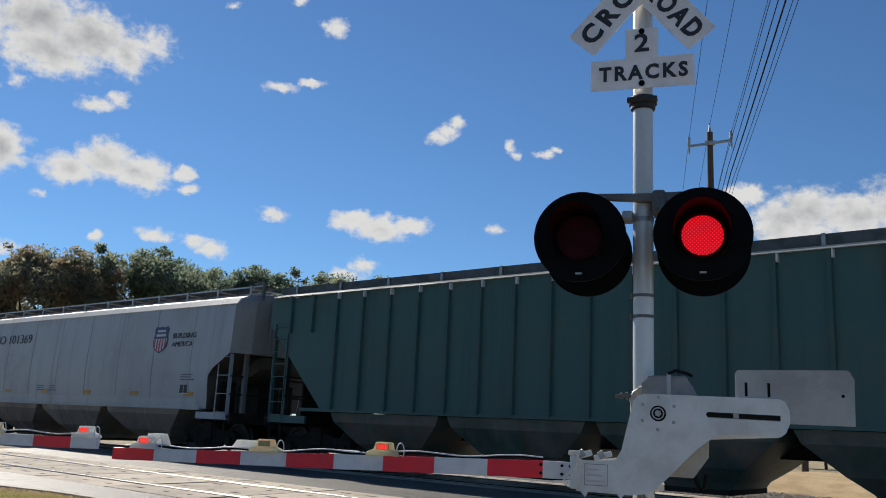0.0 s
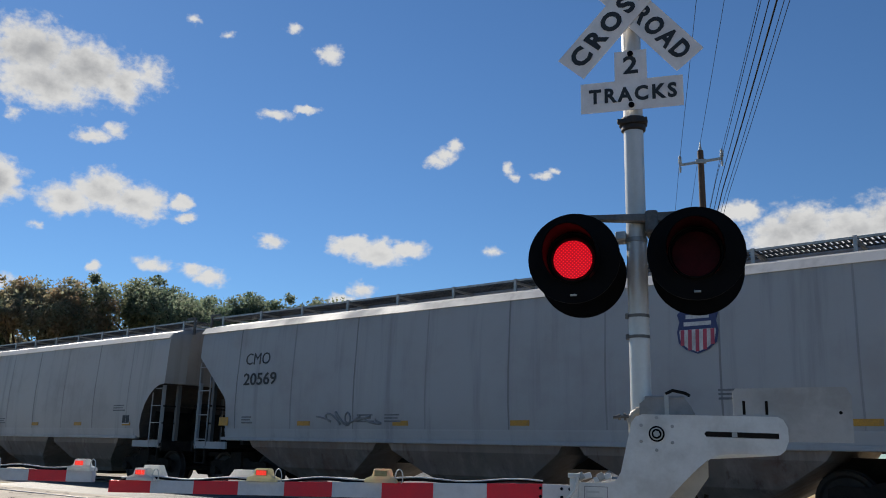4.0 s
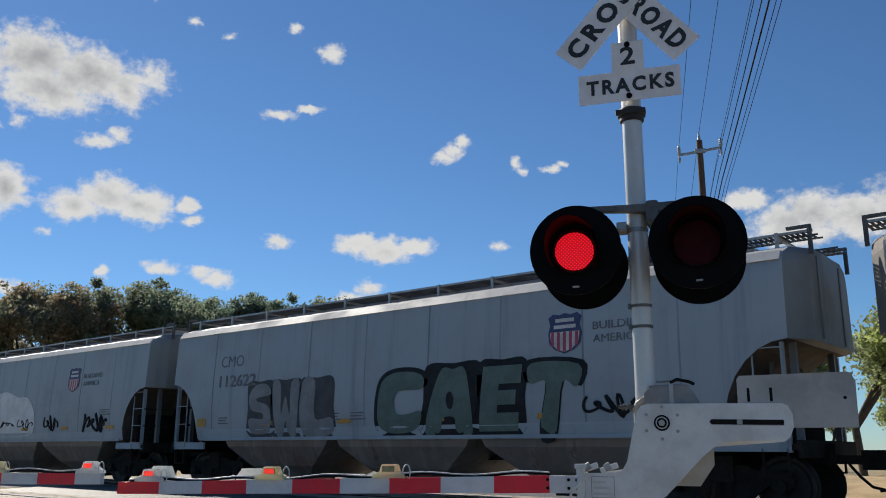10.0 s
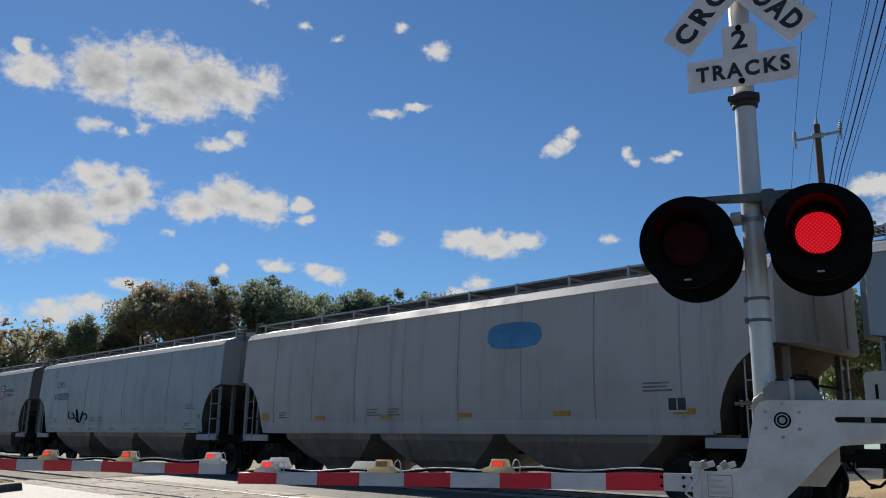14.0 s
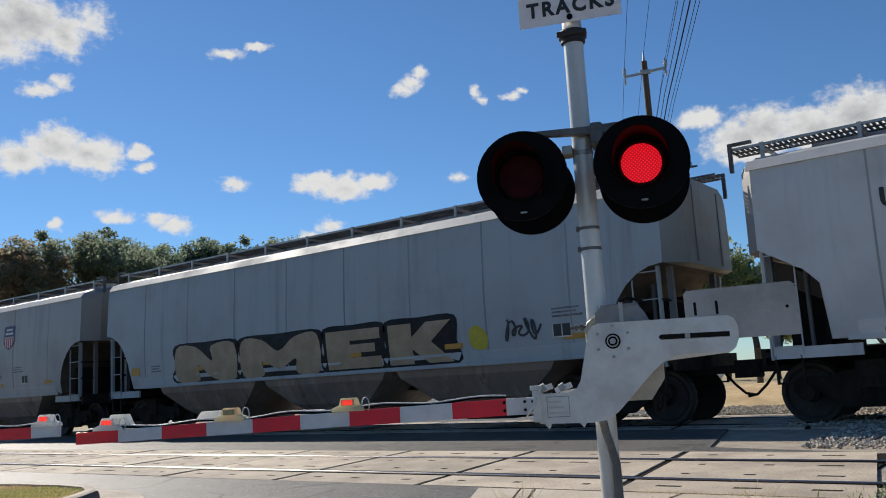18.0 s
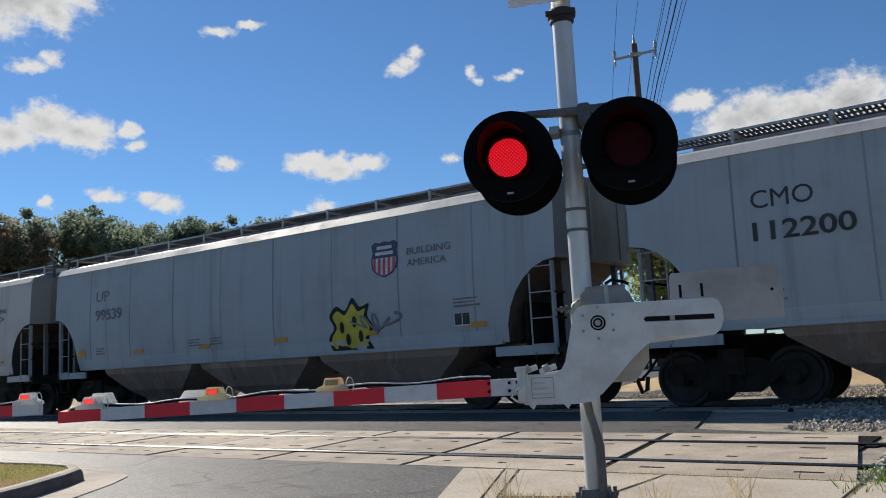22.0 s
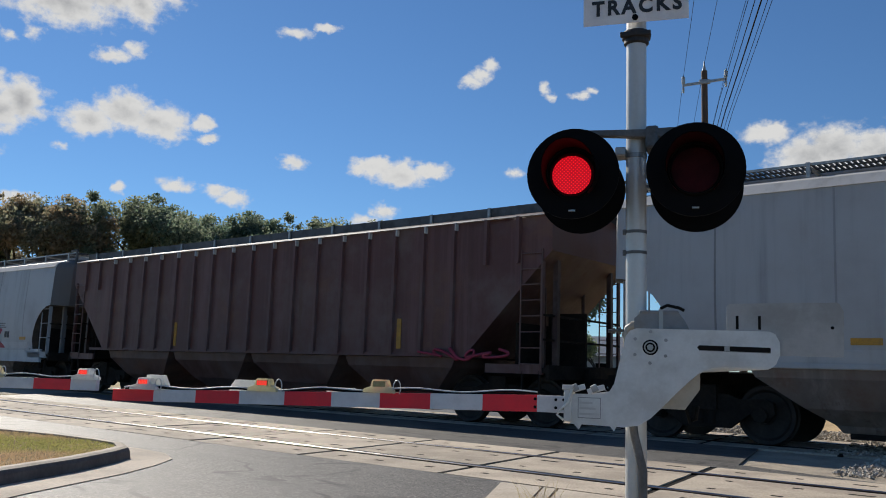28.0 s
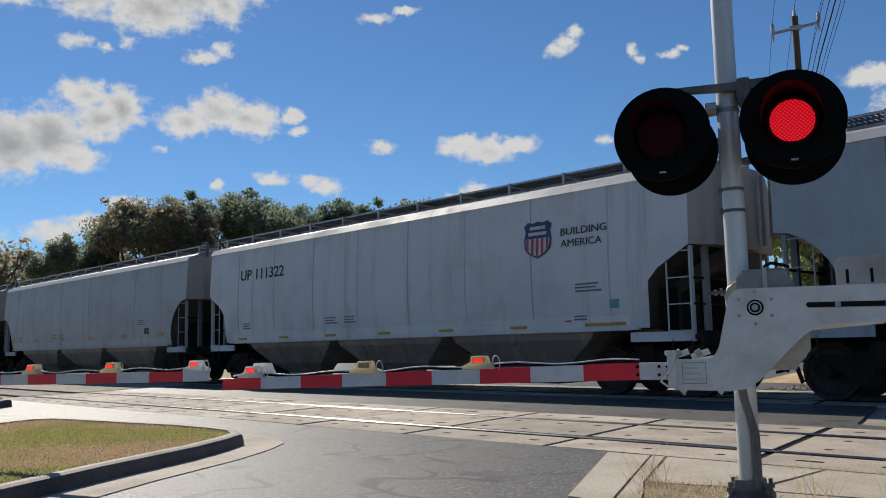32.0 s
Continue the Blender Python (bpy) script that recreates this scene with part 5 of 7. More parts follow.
SPRAY_TEAL = surface("teal_sticker", (0.08, 0.30, 0.28), (0.10, 0.34, 0.32), 0.5, 0, 50, 4, 0.05)
for k in sorted(CARS):
    kind, color, lines, has_emblem, slogan = CARS[k]
    P = 18.7 if k == 0 else REAR[k - 1] + run(k) - run(k - 1) - REAR[k]
    grime = color in (BROWN, MAUVE, RUST_TAN, (0.105, 0.044, 0.040))
    label = "weathered %s %s covered hopper car of a moving freight train" % (COLOR_WORDS[color], "rib-sided" if kind == "ribbed" else "smooth-sided")
    tone = {3: 0.88, 4: 0.9, 12: 0.85, 13: 0.88, 30: 1.0, 16: 0.72, 19: 0.85, 23: 1.12, 31: 1.0, 32: 1.1, 24: 0.86, 26: 0.72, 29: 1.0}.get(k, 1.0)
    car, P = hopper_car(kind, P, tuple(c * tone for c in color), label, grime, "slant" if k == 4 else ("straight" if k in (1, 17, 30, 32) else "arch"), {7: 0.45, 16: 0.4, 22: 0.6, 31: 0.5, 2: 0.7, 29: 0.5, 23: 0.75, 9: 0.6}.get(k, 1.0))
    TRAIN[k] = (car, P)
    fresh = k in (1, 3, 4, 13, 17, 21, 30, 32, 29)
    ink = DARK_LETTER if fresh else FAINT_LETTER
    if len(lines) == 1:
        mark(car, lines[0], 2.75 if k == 30 else 2.55, 3.1 if k == 30 else (3.16 if k == 1 else 3.0), 0.42, ink, 3.2 if lines[0].startswith("CMO") else 2.2, side_y(3.1) - 0.012, 3)
    elif lines and kind == "smooth":
        big = k not in (8, 29)
        for text, z in zip(lines, (3.0, 2.5) if big else ((2.08, 1.76) if k == 29 else (2.62, 2.18))):
            mark(car, text, (3.0 if len(text) < 4 else 2.8) if k == 3 else 2.7, z, 0.40 if big else 0.28, ink, ((0.30 if len(text) < 4 else 0.24) if big else 0.18) * len(text), side_y(z + 0.15) - 0.012, 4 if z > 2.8 else 1)
    elif lines:
        for text in lines:
            if text:
                mark(car, text, 2.95, 1.50, 0.38, DARK_LETTER, 0.24 * len(text), -1.606)
    if has_emblem:
        ex = {2: 14.07, 3: 12.5, 22: 12.85, 4: 14.2, 10: 12.82, 11: 12.8, 1: 13.35, 16: 12.87, 19: 14.2, 21: 13.2, 23: 14.4, 24: 13.4, 31: 13.0}.get(k, 13.62)
        emblem(car, ex, 3.05, 0.74, side_y(3.05) - 0.012)
    if slogan:
        mark(car, "BUILDING", ex + 0.57, 3.07, 0.20, ink, 1.06, side_y(3.1) - 0.012, 5)
        mark(car, "AMERICA", ex + 0.57, 2.84, 0.20, ink, 0.95, side_y(2.9) - 0.012, 3)
    if kind == "smooth":
        for i in range(7):
            x = 2.6 + (P - 5.2) * i / 6
            if k == 8:
                tall = (0.10, 0.46) if i < 5 else (0.13, 0.60)
                part("reflector", cached(("reflt", tall), lambda: Geo().box(-tall[0] / 2, tall[0] / 2, -0.004, 0.004, 0, tall[1]).mesh("reflector", YELLOW)), None, car, "upright yellow reflector strip", pose(x, side_y(1.8) - 0.012, 1.60))
                continue
            if k in PLAIN_SIDED:
                wide, tall, z = (0.22 if i < 6 else 0.45), 0.09, 1.30
            elif i < 6:
                x, z = 2.0 + (P - 4.4) * i / 5, 1.55
                wide, tall = (0.18, 0.20) if i == 0 else (0.21, 0.10)
            else:
                continue
            part("reflector", cached(("refl", wide), lambda: Geo().box(-wide, wide, -0.004, 0.004, 0, tall).mesh("reflector", YELLOW)), None, car, "", pose(x, side_y(z + 0.04) - 0.011, z))
        # small stencil blocks that cannot be read
        for x, z, w in ((6.6, 1.62, 0.5), (7.4, 1.62, 0.45), (14.5, 1.95, 0.6), (2.7, 1.6, 0.4)):
            g = cached(("sten", w), lambda: Geo().box(0, w, -0.003, 0.003, 0, 0.035).box(0, w * 0.8, -0.003, 0.003, 0.07, 0.10).box(0, w * 0.9, -0.003, 0.003, 0.135, 0.165).mesh("stencil_block", FAINT_LETTER))
            part("stencil_block", g, None, car, "small unreadable stencil lines", pose(x, side_y(z) - 0.012, z))
        if k in PLAIN_SIDED:
            for sx, sz, w, h, mat in ((14.2, 1.40, 0.16, 0.12, EMBLEM_RED), (14.42, 1.42, 0.30, 0.09, FAINT_LETTER), (15.25, 1.62, 0.20, 0.16, SPRAY_TEAL)):
                part("sticker", cached(("stick", w), lambda: Geo().box(0, w, -0.003, 0.003, 0, h).mesh("sticker", mat)), None, car, "small coloured sticker", pose(sx, side_y(sz) - 0.012, sz))
            continue
        part("data_panel", cached("panel", lambda: Geo().box(-0.025, 0.36, 0.0, 0.003, -0.025, 0.235).mesh("data_panel", WHITE_LETTER)), None, car, "black stencil panel with a white border", pose(15.0 if P > 17.5 else 14.5, side_y(1.65) - 0.012, 1.62))
    else:
        for x in {12: (5.6,), 20: (16.5,), 25: (16.53,), 26: (15.9,), 28: (6.2, 14.2)}.get(k, ()):
            part("reflector", cached("reflv", lambda: Geo().box(-0.06, 0.06, -0.004, 0.004, 0, 0.62).mesh("reflector", YELLOW)), None, car, "upright orange reflector strip", pose(x, -1.53, 1.42))


def boxed_mark(k, x, z):
    """A small outlined square on the side, its writing too small to read."""
    g = cached("boxed", lambda: Geo().box(0, 0.30, -0.003, 0.003, 0, 0.022).box(0, 0.30, -0.003, 0.003, 0.228, 0.25).box(0, 0.022, -0.003, 0.003, 0.022, 0.228).box(0.278, 0.30, -0.003, 0.003, 0.022, 0.228).box(0.10, 0.20, -0.003, 0.003, 0.05, 0.11).box(0.07, 0.23, -0.003, 0.003, 0.15, 0.18).mesh("boxed_mark", FAINT_LETTER))
    part("boxed_mark", g, None, TRAIN[k][0], "small outlined stencil square", pose(x, side_y(z) - 0.012, z))


for k, x, z in ((3, 4.9, 2.91), (8, 4.9, 2.80)):
    boxed_mark(k, x, z)


# the light ribbed car: one letter to a panel, a dark emblem block over a pale panel
for text, x, z in (("U", 2.56, 2.33), ("P", 3.24, 2.33), ("7", 2.58, 1.88), ("6", 3.28, 1.88), ("8", 3.94, 1.88), ("1", 4.62, 1.88), ("0", 5.10, 1.88)):
    mark(TRAIN[12][0], text, x, z, 0.46, DARK_LETTER, 0.10 if text == "1" else 0.26, -1.534)
block = part("emblem", Geo().box(0, 0.52, -0.003, 0.003, 0, 0.30), NAVY, TRAIN[12][0], "dark emblem block with two pale bars", pose(14.40, -1.53, 3.06))
for z in (0.05, 0.18):
    part("emblem_bar", Geo().box(0.06, 0.46, -0.006, -0.0035, z, z + 0.07), WHITE_LETTER, block)
part("patch", Geo().box(0, 0.50, -0.003, 0.003, 0, 0.36), WHITE_LETTER, TRAIN[12][0], "pale panel under the emblem", pose(14.40, -1.53, 2.66))
part("data_panel", Geo().box(0, 0.44, -0.003, 0.003, 0, 0.27), WHITE_LETTER, TRAIN[25][0], "black stencil panel with a white border", pose(14.43, -1.53, 1.55))
part("panel_field", Geo().box(0.025, 0.415, -0.006, -0.0035, 0.025, 0.245), DARK_LETTER, TRAIN[25][0], "", pose(14.43, -1.53, 1.55))


def data_faces():
    """Two black fields on each bordered data panel."""
    for k, (car, P) in TRAIN.items():
        if CARS[k][0] == "smooth" and k not in PLAIN_SIDED:
            for dx in (0.0, 0.18):
                part("panel_field", cached("field", lambda: Geo().box(0, 0.155, -0.007, -0.001, 0, 0.21).mesh("panel_field", DARK_LETTER)), None, car, "", pose((15.0 if P > 17.5 else 14.5) + dx, side_y(1.65) - 0.012, 1.62))


data_faces()


# ---- graffiti on the sides, each piece lying on the car's skin ----
def paint_of(name, c):
    return surface(name, c, tuple(min(1, x * 1.2 + 0.01) for x in c), 0.55, 0, 20, 2.5, 0.05, grain=0.05)


SPRAY = {n: paint_of("spray_" + n, c) for n, c in (("ice", (0.36, 0.45, 0.50)), ("black", (0.008, 0.010, 0.013)), ("moss", (0.10, 0.15, 0.13)), ("ochre", (0.31, 0.25, 0.175)), ("white", (0.58, 0.60, 0.60)), ("teal", (0.10, 0.36, 0.42)), ("blue", (0.06, 0.22, 0.42)),
                                                 ("mint", (0.40, 0.56, 0.52)), ("crimson", (0.30, 0.04, 0.07)), ("yellow", (0.42, 0.38, 0.05)), ("blush", (0.45, 0.36, 0.36)), ("grey", (0.20, 0.21, 0.22)), ("dusk", (0.055, 0.06, 0.066)), ("chalk", (0.36, 0.37, 0.38)), ("smoke", (0.12, 0.125, 0.13)), ("mist", (0.31, 0.325, 0.335)))}


for sp in SPRAY.values():
    sp.node_tree.nodes["Principled BSDF"].inputs["Specular IOR Level"].default_value = 0.2


def skin(me, dx, lift):
    """Bends a flat shape onto the curved car side and moves it along."""
    n = len(me.vertices)
    co = np.empty(n * 3)
    me.vertices.foreach_get("co", co)
    co = co.reshape(-1, 3)
    co[:, 0] += dx
    co[:, 1] = [side_y(min(3.8, max(1.3, z))) - lift + 0.3 * (y + 0.003) for y, z in zip(co[:, 1], co[:, 2])]
    me.vertices.foreach_set("co", co.ravel())
    return me


def blob(k, pts, color, lift=0.012, name="graffiti", parent=None, rounded=True):
    """A sprayed patch with a smooth closed outline."""
    car, P = TRAIN[k]
    n = len(pts)
    out = []
    for i in range(n):
        a, b, c, d = (Vector(pts[(i + j - 1) % n]) for j in range(4))
        for t in (0, 0.25, 0.5, 0.75) if rounded else (0,):
            q = 0.5 * ((2 * b) + (c - a) * t + (2 * a - 5 * b + 4 * c - d) * t * t + (3 * b - a - 3 * c + d) * t ** 3)
            out.append((q.x, q.y))
    bm = bmesh.new()
    vs = [bm.verts.new((x, 0, z)) for x, z in out]
    bm.faces.new(vs)
    bm.normal_update()
    bmesh.ops.triangulate(bm, faces=bm.faces)
    for z in (1.6, 2.0, 2.4, 2.8, 3.2):
        bmesh.ops.bisect_plane(bm, geom=bm.verts[:] + bm.edges[:] + bm.faces[:], plane_co=(0, 0, z), plane_no=(0, 0, 1))
    me = bpy.data.meshes.new(name)
    bm.to_mesh(me)
    bm.free()
    me.materials.append(SPRAY[color])
    if CARS[k][0] == "ribbed":
        for v in me.vertices:
            v.co.y = -1.592 - lift
    else:
        skin(me, 0.0, lift)
    return part(name, me, None, parent or car, "sprayed %s graffiti patch" % color if parent is None else "")


def scrawl(k, x0, x1, z0, z1, seed, color="black", turns=5, r=0.02):
    """An unreadable looping scrawl."""
    car, P = TRAIN[k]
    rng = random.Random(seed)
    pts = []
    ph = rng.uniform(0, 6)
    for i in range(turns * 12 + 1):
        t = i / (turns * 12)
        x = x0 + (x1 - x0) * t + 0.5 * (x1 - x0) / turns * math.sin(2 * math.pi * turns * t + ph)
        z = (z0 + z1) / 2 + (z1 - z0) / 2 * math.cos(2 * math.pi * turns * t * (1.0 + 0.13 * math.sin(ph + 5 * t))) * (0.65 + 0.35 * math.sin(9 * t + ph))
        y = -1.606 if CARS[k][0] == "ribbed" else side_y(z) - 0.008
        pts.append((x, y, z))
    part("scrawl", Geo().tube(pts, r, 4), SPRAY[color], car, "unreadable sprayed scrawl")


def ellipse(x, z, a, b, n=12):
    return [(x + a * math.cos(2 * math.pi * i / n), z + b * math.sin(2 * math.pi * i / n)) for i in range(n)]


# condensed block letters in a unit square, drawn as bubble shapes
GLYPH = {"N": [(0, 0), (0, 1), (0.35, 1), (0.62, 0.55), (0.62, 1), (1, 1), (1, 0), (0.65, 0), (0.38, 0.45), (0.38, 0)],
         "M": [(0, 0), (0, 1), (0.28, 1), (0.5, 0.65), (0.72, 1), (1, 1), (1, 0), (0.72, 0), (0.72, 0.4), (0.5, 0.15), (0.28, 0.4), (0.28, 0)],
         "E": [(0, 0), (0, 1), (1, 1), (1, 0.72), (0.45, 0.72), (0.45, 0.62), (0.9, 0.62), (0.9, 0.4), (0.45, 0.4), (0.45, 0.28), (1, 0.28), (1, 0)],
         "K": [(0, 0), (0, 1), (0.38, 1), (0.38, 0.66), (0.62, 1), (1, 1), (0.68, 0.52), (1, 0), (0.62, 0), (0.38, 0.36), (0.38, 0)],
         "C": [(1, 0.72), (1, 0.9), (0.75, 1), (0.3, 1), (0.05, 0.85), (0, 0.5), (0.05, 0.15), (0.3, 0), (0.75, 0), (1, 0.12), (1, 0.35), (0.7, 0.3), (0.45, 0.32), (0.38, 0.5), (0.45, 0.68), (0.7, 0.7)],
         "A": [(0, 0), (0.22, 0.95), (0.5, 1), (0.78, 0.95), (1, 0), (0.68, 0), (0.62, 0.22), (0.38, 0.22), (0.32, 0)],
         "T": [(0, 1), (1, 0.95), (1, 0.62), (0.7, 0.7), (0.62, 0), (0.3, 0), (0.36, 0.7), (0, 0.7)],
         "S": [(1, 0.8), (0.8, 1), (0.3, 1), (0, 0.8), (0.1, 0.5), (0.6, 0.42), (0.6, 0.3), (0, 0.32), (0.05, 0.05), (0.4, 0), (0.9, 0.05), (1, 0.35), (0.85, 0.58), (0.4, 0.66), (0.4, 0.74)],
         "W": [(0, 1), (0.3, 1), (0.34, 0.4), (0.5, 0.75), (0.66, 0.4), (0.7, 1), (1, 1), (0.86, 0), (0.6, 0), (0.5, 0.25), (0.4, 0), (0.14, 0)],
         "L": [(0, 0), (0, 1), (0.45, 1), (0.45, 0.3), (1, 0.3), (1, 0)],
         "O": [(0.5, 0), (0.1, 0.12), (0, 0.5), (0.1, 0.88), (0.5, 1), (0.9, 0.88), (1, 0.5), (0.9, 0.12)],
         "R": [(0, 0), (0, 1), (0.7, 1), (1, 0.75), (0.75, 0.45), (1, 0), (0.62, 0), (0.42, 0.35), (0.38, 0)],
         "P": [(0, 0), (0, 1), (0.75, 1), (1, 0.7), (0.8, 0.4), (0.4, 0.36), (0.36, 0)],
         "U": [(0, 1), (0.33, 1), (0.36, 0.35), (0.64, 0.35), (0.67, 1), (1, 1), (0.95, 0.1), (0.5, 0), (0.05, 0.1)]}
EYE = {"A": (0.5, 0.5, 0.08, 0.14), "R": (0.5, 0.7, 0.14, 0.10), "P": (0.5, 0.68, 0.15, 0.10), "O": (0.5, 0.5, 0.16, 0.22)}


def bubble(k, ch, x0, x1, z0, z1, fill, line, rim=0.07, lean=0.0, back=True):
    """One fat graffiti letter: a dark rim, the fill over it, the eye of the letter on top."""
    w, h = x1 - x0, z1 - z0
    shape = [(x0 + a * w + lean * b * h, z0 + b * h) for a, b in GLYPH[ch]]
    cx, cz = sum(q[0] for q in shape) / len(shape), sum(q[1] for q in shape) / len(shape)
    if back:
        edge = [(x0 - rim, z0 - rim * 0.6), (x0 - rim + lean * h * 0.5, (z0 + z1) / 2), (x0 - rim + lean * h, z1 + rim), ((x0 + x1) / 2 + lean * h, z1 + rim * 1.3), (x1 + rim + lean * h, z1 + rim), (x1 + rim * 1.3 + lean * h * 0.5, (z0 + z1) / 2), (x1 + rim, z0 - rim * 0.6)]
    else:
        edge = [(cx + (a - cx) * (1 + 2 * rim / w), cz + (b - cz) * (1 + 2 * rim / h)) for a, b in shape]
    base = blob(k, edge, line, 0.011)
    blob(k, shape, fill, 0.020, "graffiti_fill", base, ch not in "EK")
    if ch in EYE:
        a, b, p, q = EYE[ch]
        blob(k, ellipse(x0 + a * w + lean * b * h, z0 + b * h, p * w, q * h, 8), line, 0.028, "graffiti_fill", base)
    return base


# tall block letters A R E S: one pale field, the gaps and eyes black
ares = blob(2, [(4.05, 1.27), (4.3, 3.0), (4.42, 3.62), (13.0, 3.62), (13.1, 1.27)], "ice", 0.011, rounded=False)
for pts in ([(4.36, 3.62), (4.5, 3.5), (4.43, 2.73), (4.58, 1.27), (4.06, 1.27), (3.96, 2.2), (3.9, 3.06), (4.02, 3.45)], [(5.15, 3.12), (5.99, 3.1), (6.0, 2.62), (5.15, 2.64)], [(5.17, 2.13), (6.02, 2.11), (6.07, 1.28), (5.27, 1.28)],
            [(6.71, 3.62), (7.14, 3.62), (7.10, 2.4), (7.13, 1.27), (6.76, 1.27), (6.66, 2.5)], [(7.8, 2.99), (8.22, 2.98), (8.23, 2.55), (7.79, 2.56)], [(7.84, 2.05), (8.14, 2.05), (8.22, 1.28), (7.89, 1.28)],
            [(8.79, 3.62), (9.1, 3.62), (9.05, 2.4), (9.17, 1.26), (8.85, 1.26), (8.84, 2.4)], [(9.68, 2.91), (10.75, 2.92), (10.7, 2.6), (9.68, 2.6)], [(9.72, 2.02), (10.75, 2.0), (10.75, 1.9), (9.72, 1.92)],
            [(10.72, 3.62), (10.98, 3.62), (10.94, 2.65), (11.2, 2.25), (11.88, 2.23), (12.16, 2.14), (12.19, 2.05), (11.88, 2.07), (11.09, 2.10), (11.06, 1.87), (11.17, 1.26), (10.8, 1.26), (10.77, 1.94), (10.54, 2.0), (10.55, 2.58), (10.71, 2.6)],
            [(11.6, 2.92), (12.85, 2.92), (12.85, 2.66), (11.6, 2.72)], [(11.1, 1.72), (12.15, 1.72), (12.15, 1.62), (11.1, 1.62)], [(12.86, 3.62), (13.12, 3.55), (13.05, 2.8), (13.2, 2.2), (13.1, 1.7), (13.25, 1.27), (12.98, 1.27), (12.9, 2.0)]):
    blob(2, pts, "black", 0.019, "graffiti_fill", ares, False)
for x0, x1, z0, z1 in ((1.3, 1.42, 2.4, 3.25), (1.42, 1.75, 2.95, 3.1), (1.72, 1.86, 2.75, 3.3), (1.85, 2.25, 2.98, 3.08), (1.88, 2.28, 2.62, 2.72)):
    blob(2, [(x0, z0), (x0 - 0.03, z1), (x1, z1 + 0.05), (x1 + 0.04, z0)], "black", 0.012)
scrawl(2, 13.4, 14.6, 1.8, 2.3, 4, "black", 3, 0.06)
scrawl(3, 7.0, 8.0, 1.5, 1.9, 5, "grey", 4)
scrawl(4, 5.5, 7.3, 1.55, 1.85, 6, "grey", 6, 0.025)
scrawl(7, 12.8, 14.0, 1.6, 2.1, 7, "smoke", 7, 0.017)
tagy = blob(30, [(2.25, 1.36), (2.3, 1.75), (2.6, 1.68), (2.8, 1.86), (3.2, 1.72), (3.3, 1.5), (3.05, 1.36)], "black")
blob(30, [(2.4, 1.40), (2.45, 1.62), (2.75, 1.55), (3.0, 1.66), (3.1, 1.48), (2.9, 1.40)], "yellow", 0.019, "graffiti_fill", tagy)
scrawl(30, 3.3, 4.3, 1.5, 1.75, 31, "grey", 5, 0.018)
scrawl(9, 9.6, 10.5, 1.6, 1.85, 43, "smoke", 5, 0.016)
scrawl(9, 5.0, 6.1, 1.5, 1.62, 44, "smoke", 7, 0.014)
for ch, x0, x1 in (("S", 3.95, 4.75), ("W", 4.8, 5.75), ("L", 5.85, 6.8)):
    bubble(10, ch, x0, x1, 1.34, 2.5, "grey", "dusk", 0.06)
for ch, x0, x1 in (("C", 8.15, 9.35), ("A", 9.5, 10.7), ("E", 10.85, 11.75), ("T", 11.95, 12.95)):
    bubble(10, ch, x0, x1, 1.34, 2.55, "moss", "black", 0.09, 0.13, ch in "EA")
scrawl(10, 13.2, 14.3, 1.55, 1.95, 9, "black", 5, 0.03)
blob(11, [(4.75, 2.1), (4.85, 2.75), (5.4, 3.0), (6.1, 2.75), (6.6, 2.3), (7.0, 2.25), (7.5, 2.7), (8.3, 2.85), (9.2, 2.65), (9.9, 2.6), (10.4, 2.2), (10.5, 1.7), (10.2, 1.42), (8.6, 1.36), (6.8, 1.42), (5.6, 1.55)], "white")
scrawl(11, 6.8, 9.0, 1.65, 1.9, 10, "black", 6, 0.022)
scrawl(11, 9.4, 10.3, 1.55, 1.95, 11, "black", 3, 0.022)
scrawl(11, 11.2, 12.0, 1.5, 2.0, 12, "black", 4, 0.03)
scrawl(11, 13.6, 14.8, 1.45, 2.0, 13, "black", 5, 0.045)
for ch, x0, x1, z1 in (("K", 6.75, 7.75, 2.4), ("E", 7.95, 8.95, 2.42), ("O", 9.1, 10.0, 2.38), ("S", 10.15, 11.05, 2.4), ("R", 11.2, 12.3, 2.45), ("E", 12.45, 13.2, 2.2)):
    bubble(12, ch, x0, x1, 1.50, z1, "mist", "smoke", 0.06, 0.04, False)
for x in (6.2, 6.45):
    blob(12, [(x - 0.3, 1.5), (x - 0.2, 2.0), (x + 0.1, 2.2), (x + 0.3, 1.8), (x + 0.1, 1.45)], "smoke", 0.010)
scrawl(12, 14.6, 16.0, 1.5, 1.95, 14, "black", 5, 0.03)
scrawl(12, 4.6, 5.6, 1.5, 1.9, 15, "grey", 5, 0.03)
tagp = blob(13, [(11.1, 1.36), (11.15, 1.75), (11.35, 1.7), (11.6, 2.0), (11.9, 1.85), (12.15, 2.1), (12.6, 2.05), (12.9, 2.18), (13.3, 2.0), (13.6, 1.95), (13.9, 1.65), (14.25, 1.36)], "blush")
for x, z, a, b in ((11.4, 1.6, 0.16, 0.24), (12.0, 1.65, 0.28, 0.32), (12.75, 1.7, 0.3, 0.32), (13.4, 1.62, 0.32, 0.26)):
    blob(13, ellipse(x, z, a, b), "chalk", 0.019, "graffiti_fill", tagp)
    blob(13, [(x - a * 0.5, z - b * 0.6), (x, z + b * 0.3), (x + a * 0.7, z - b * 0.5), (x + a * 0.1, z - b * 0.1)], "grey", 0.027, "graffiti_fill", tagp)
scrawl(15, 4.5, 6.2, 1.55, 2.1, 17, "black", 4, 0.035)
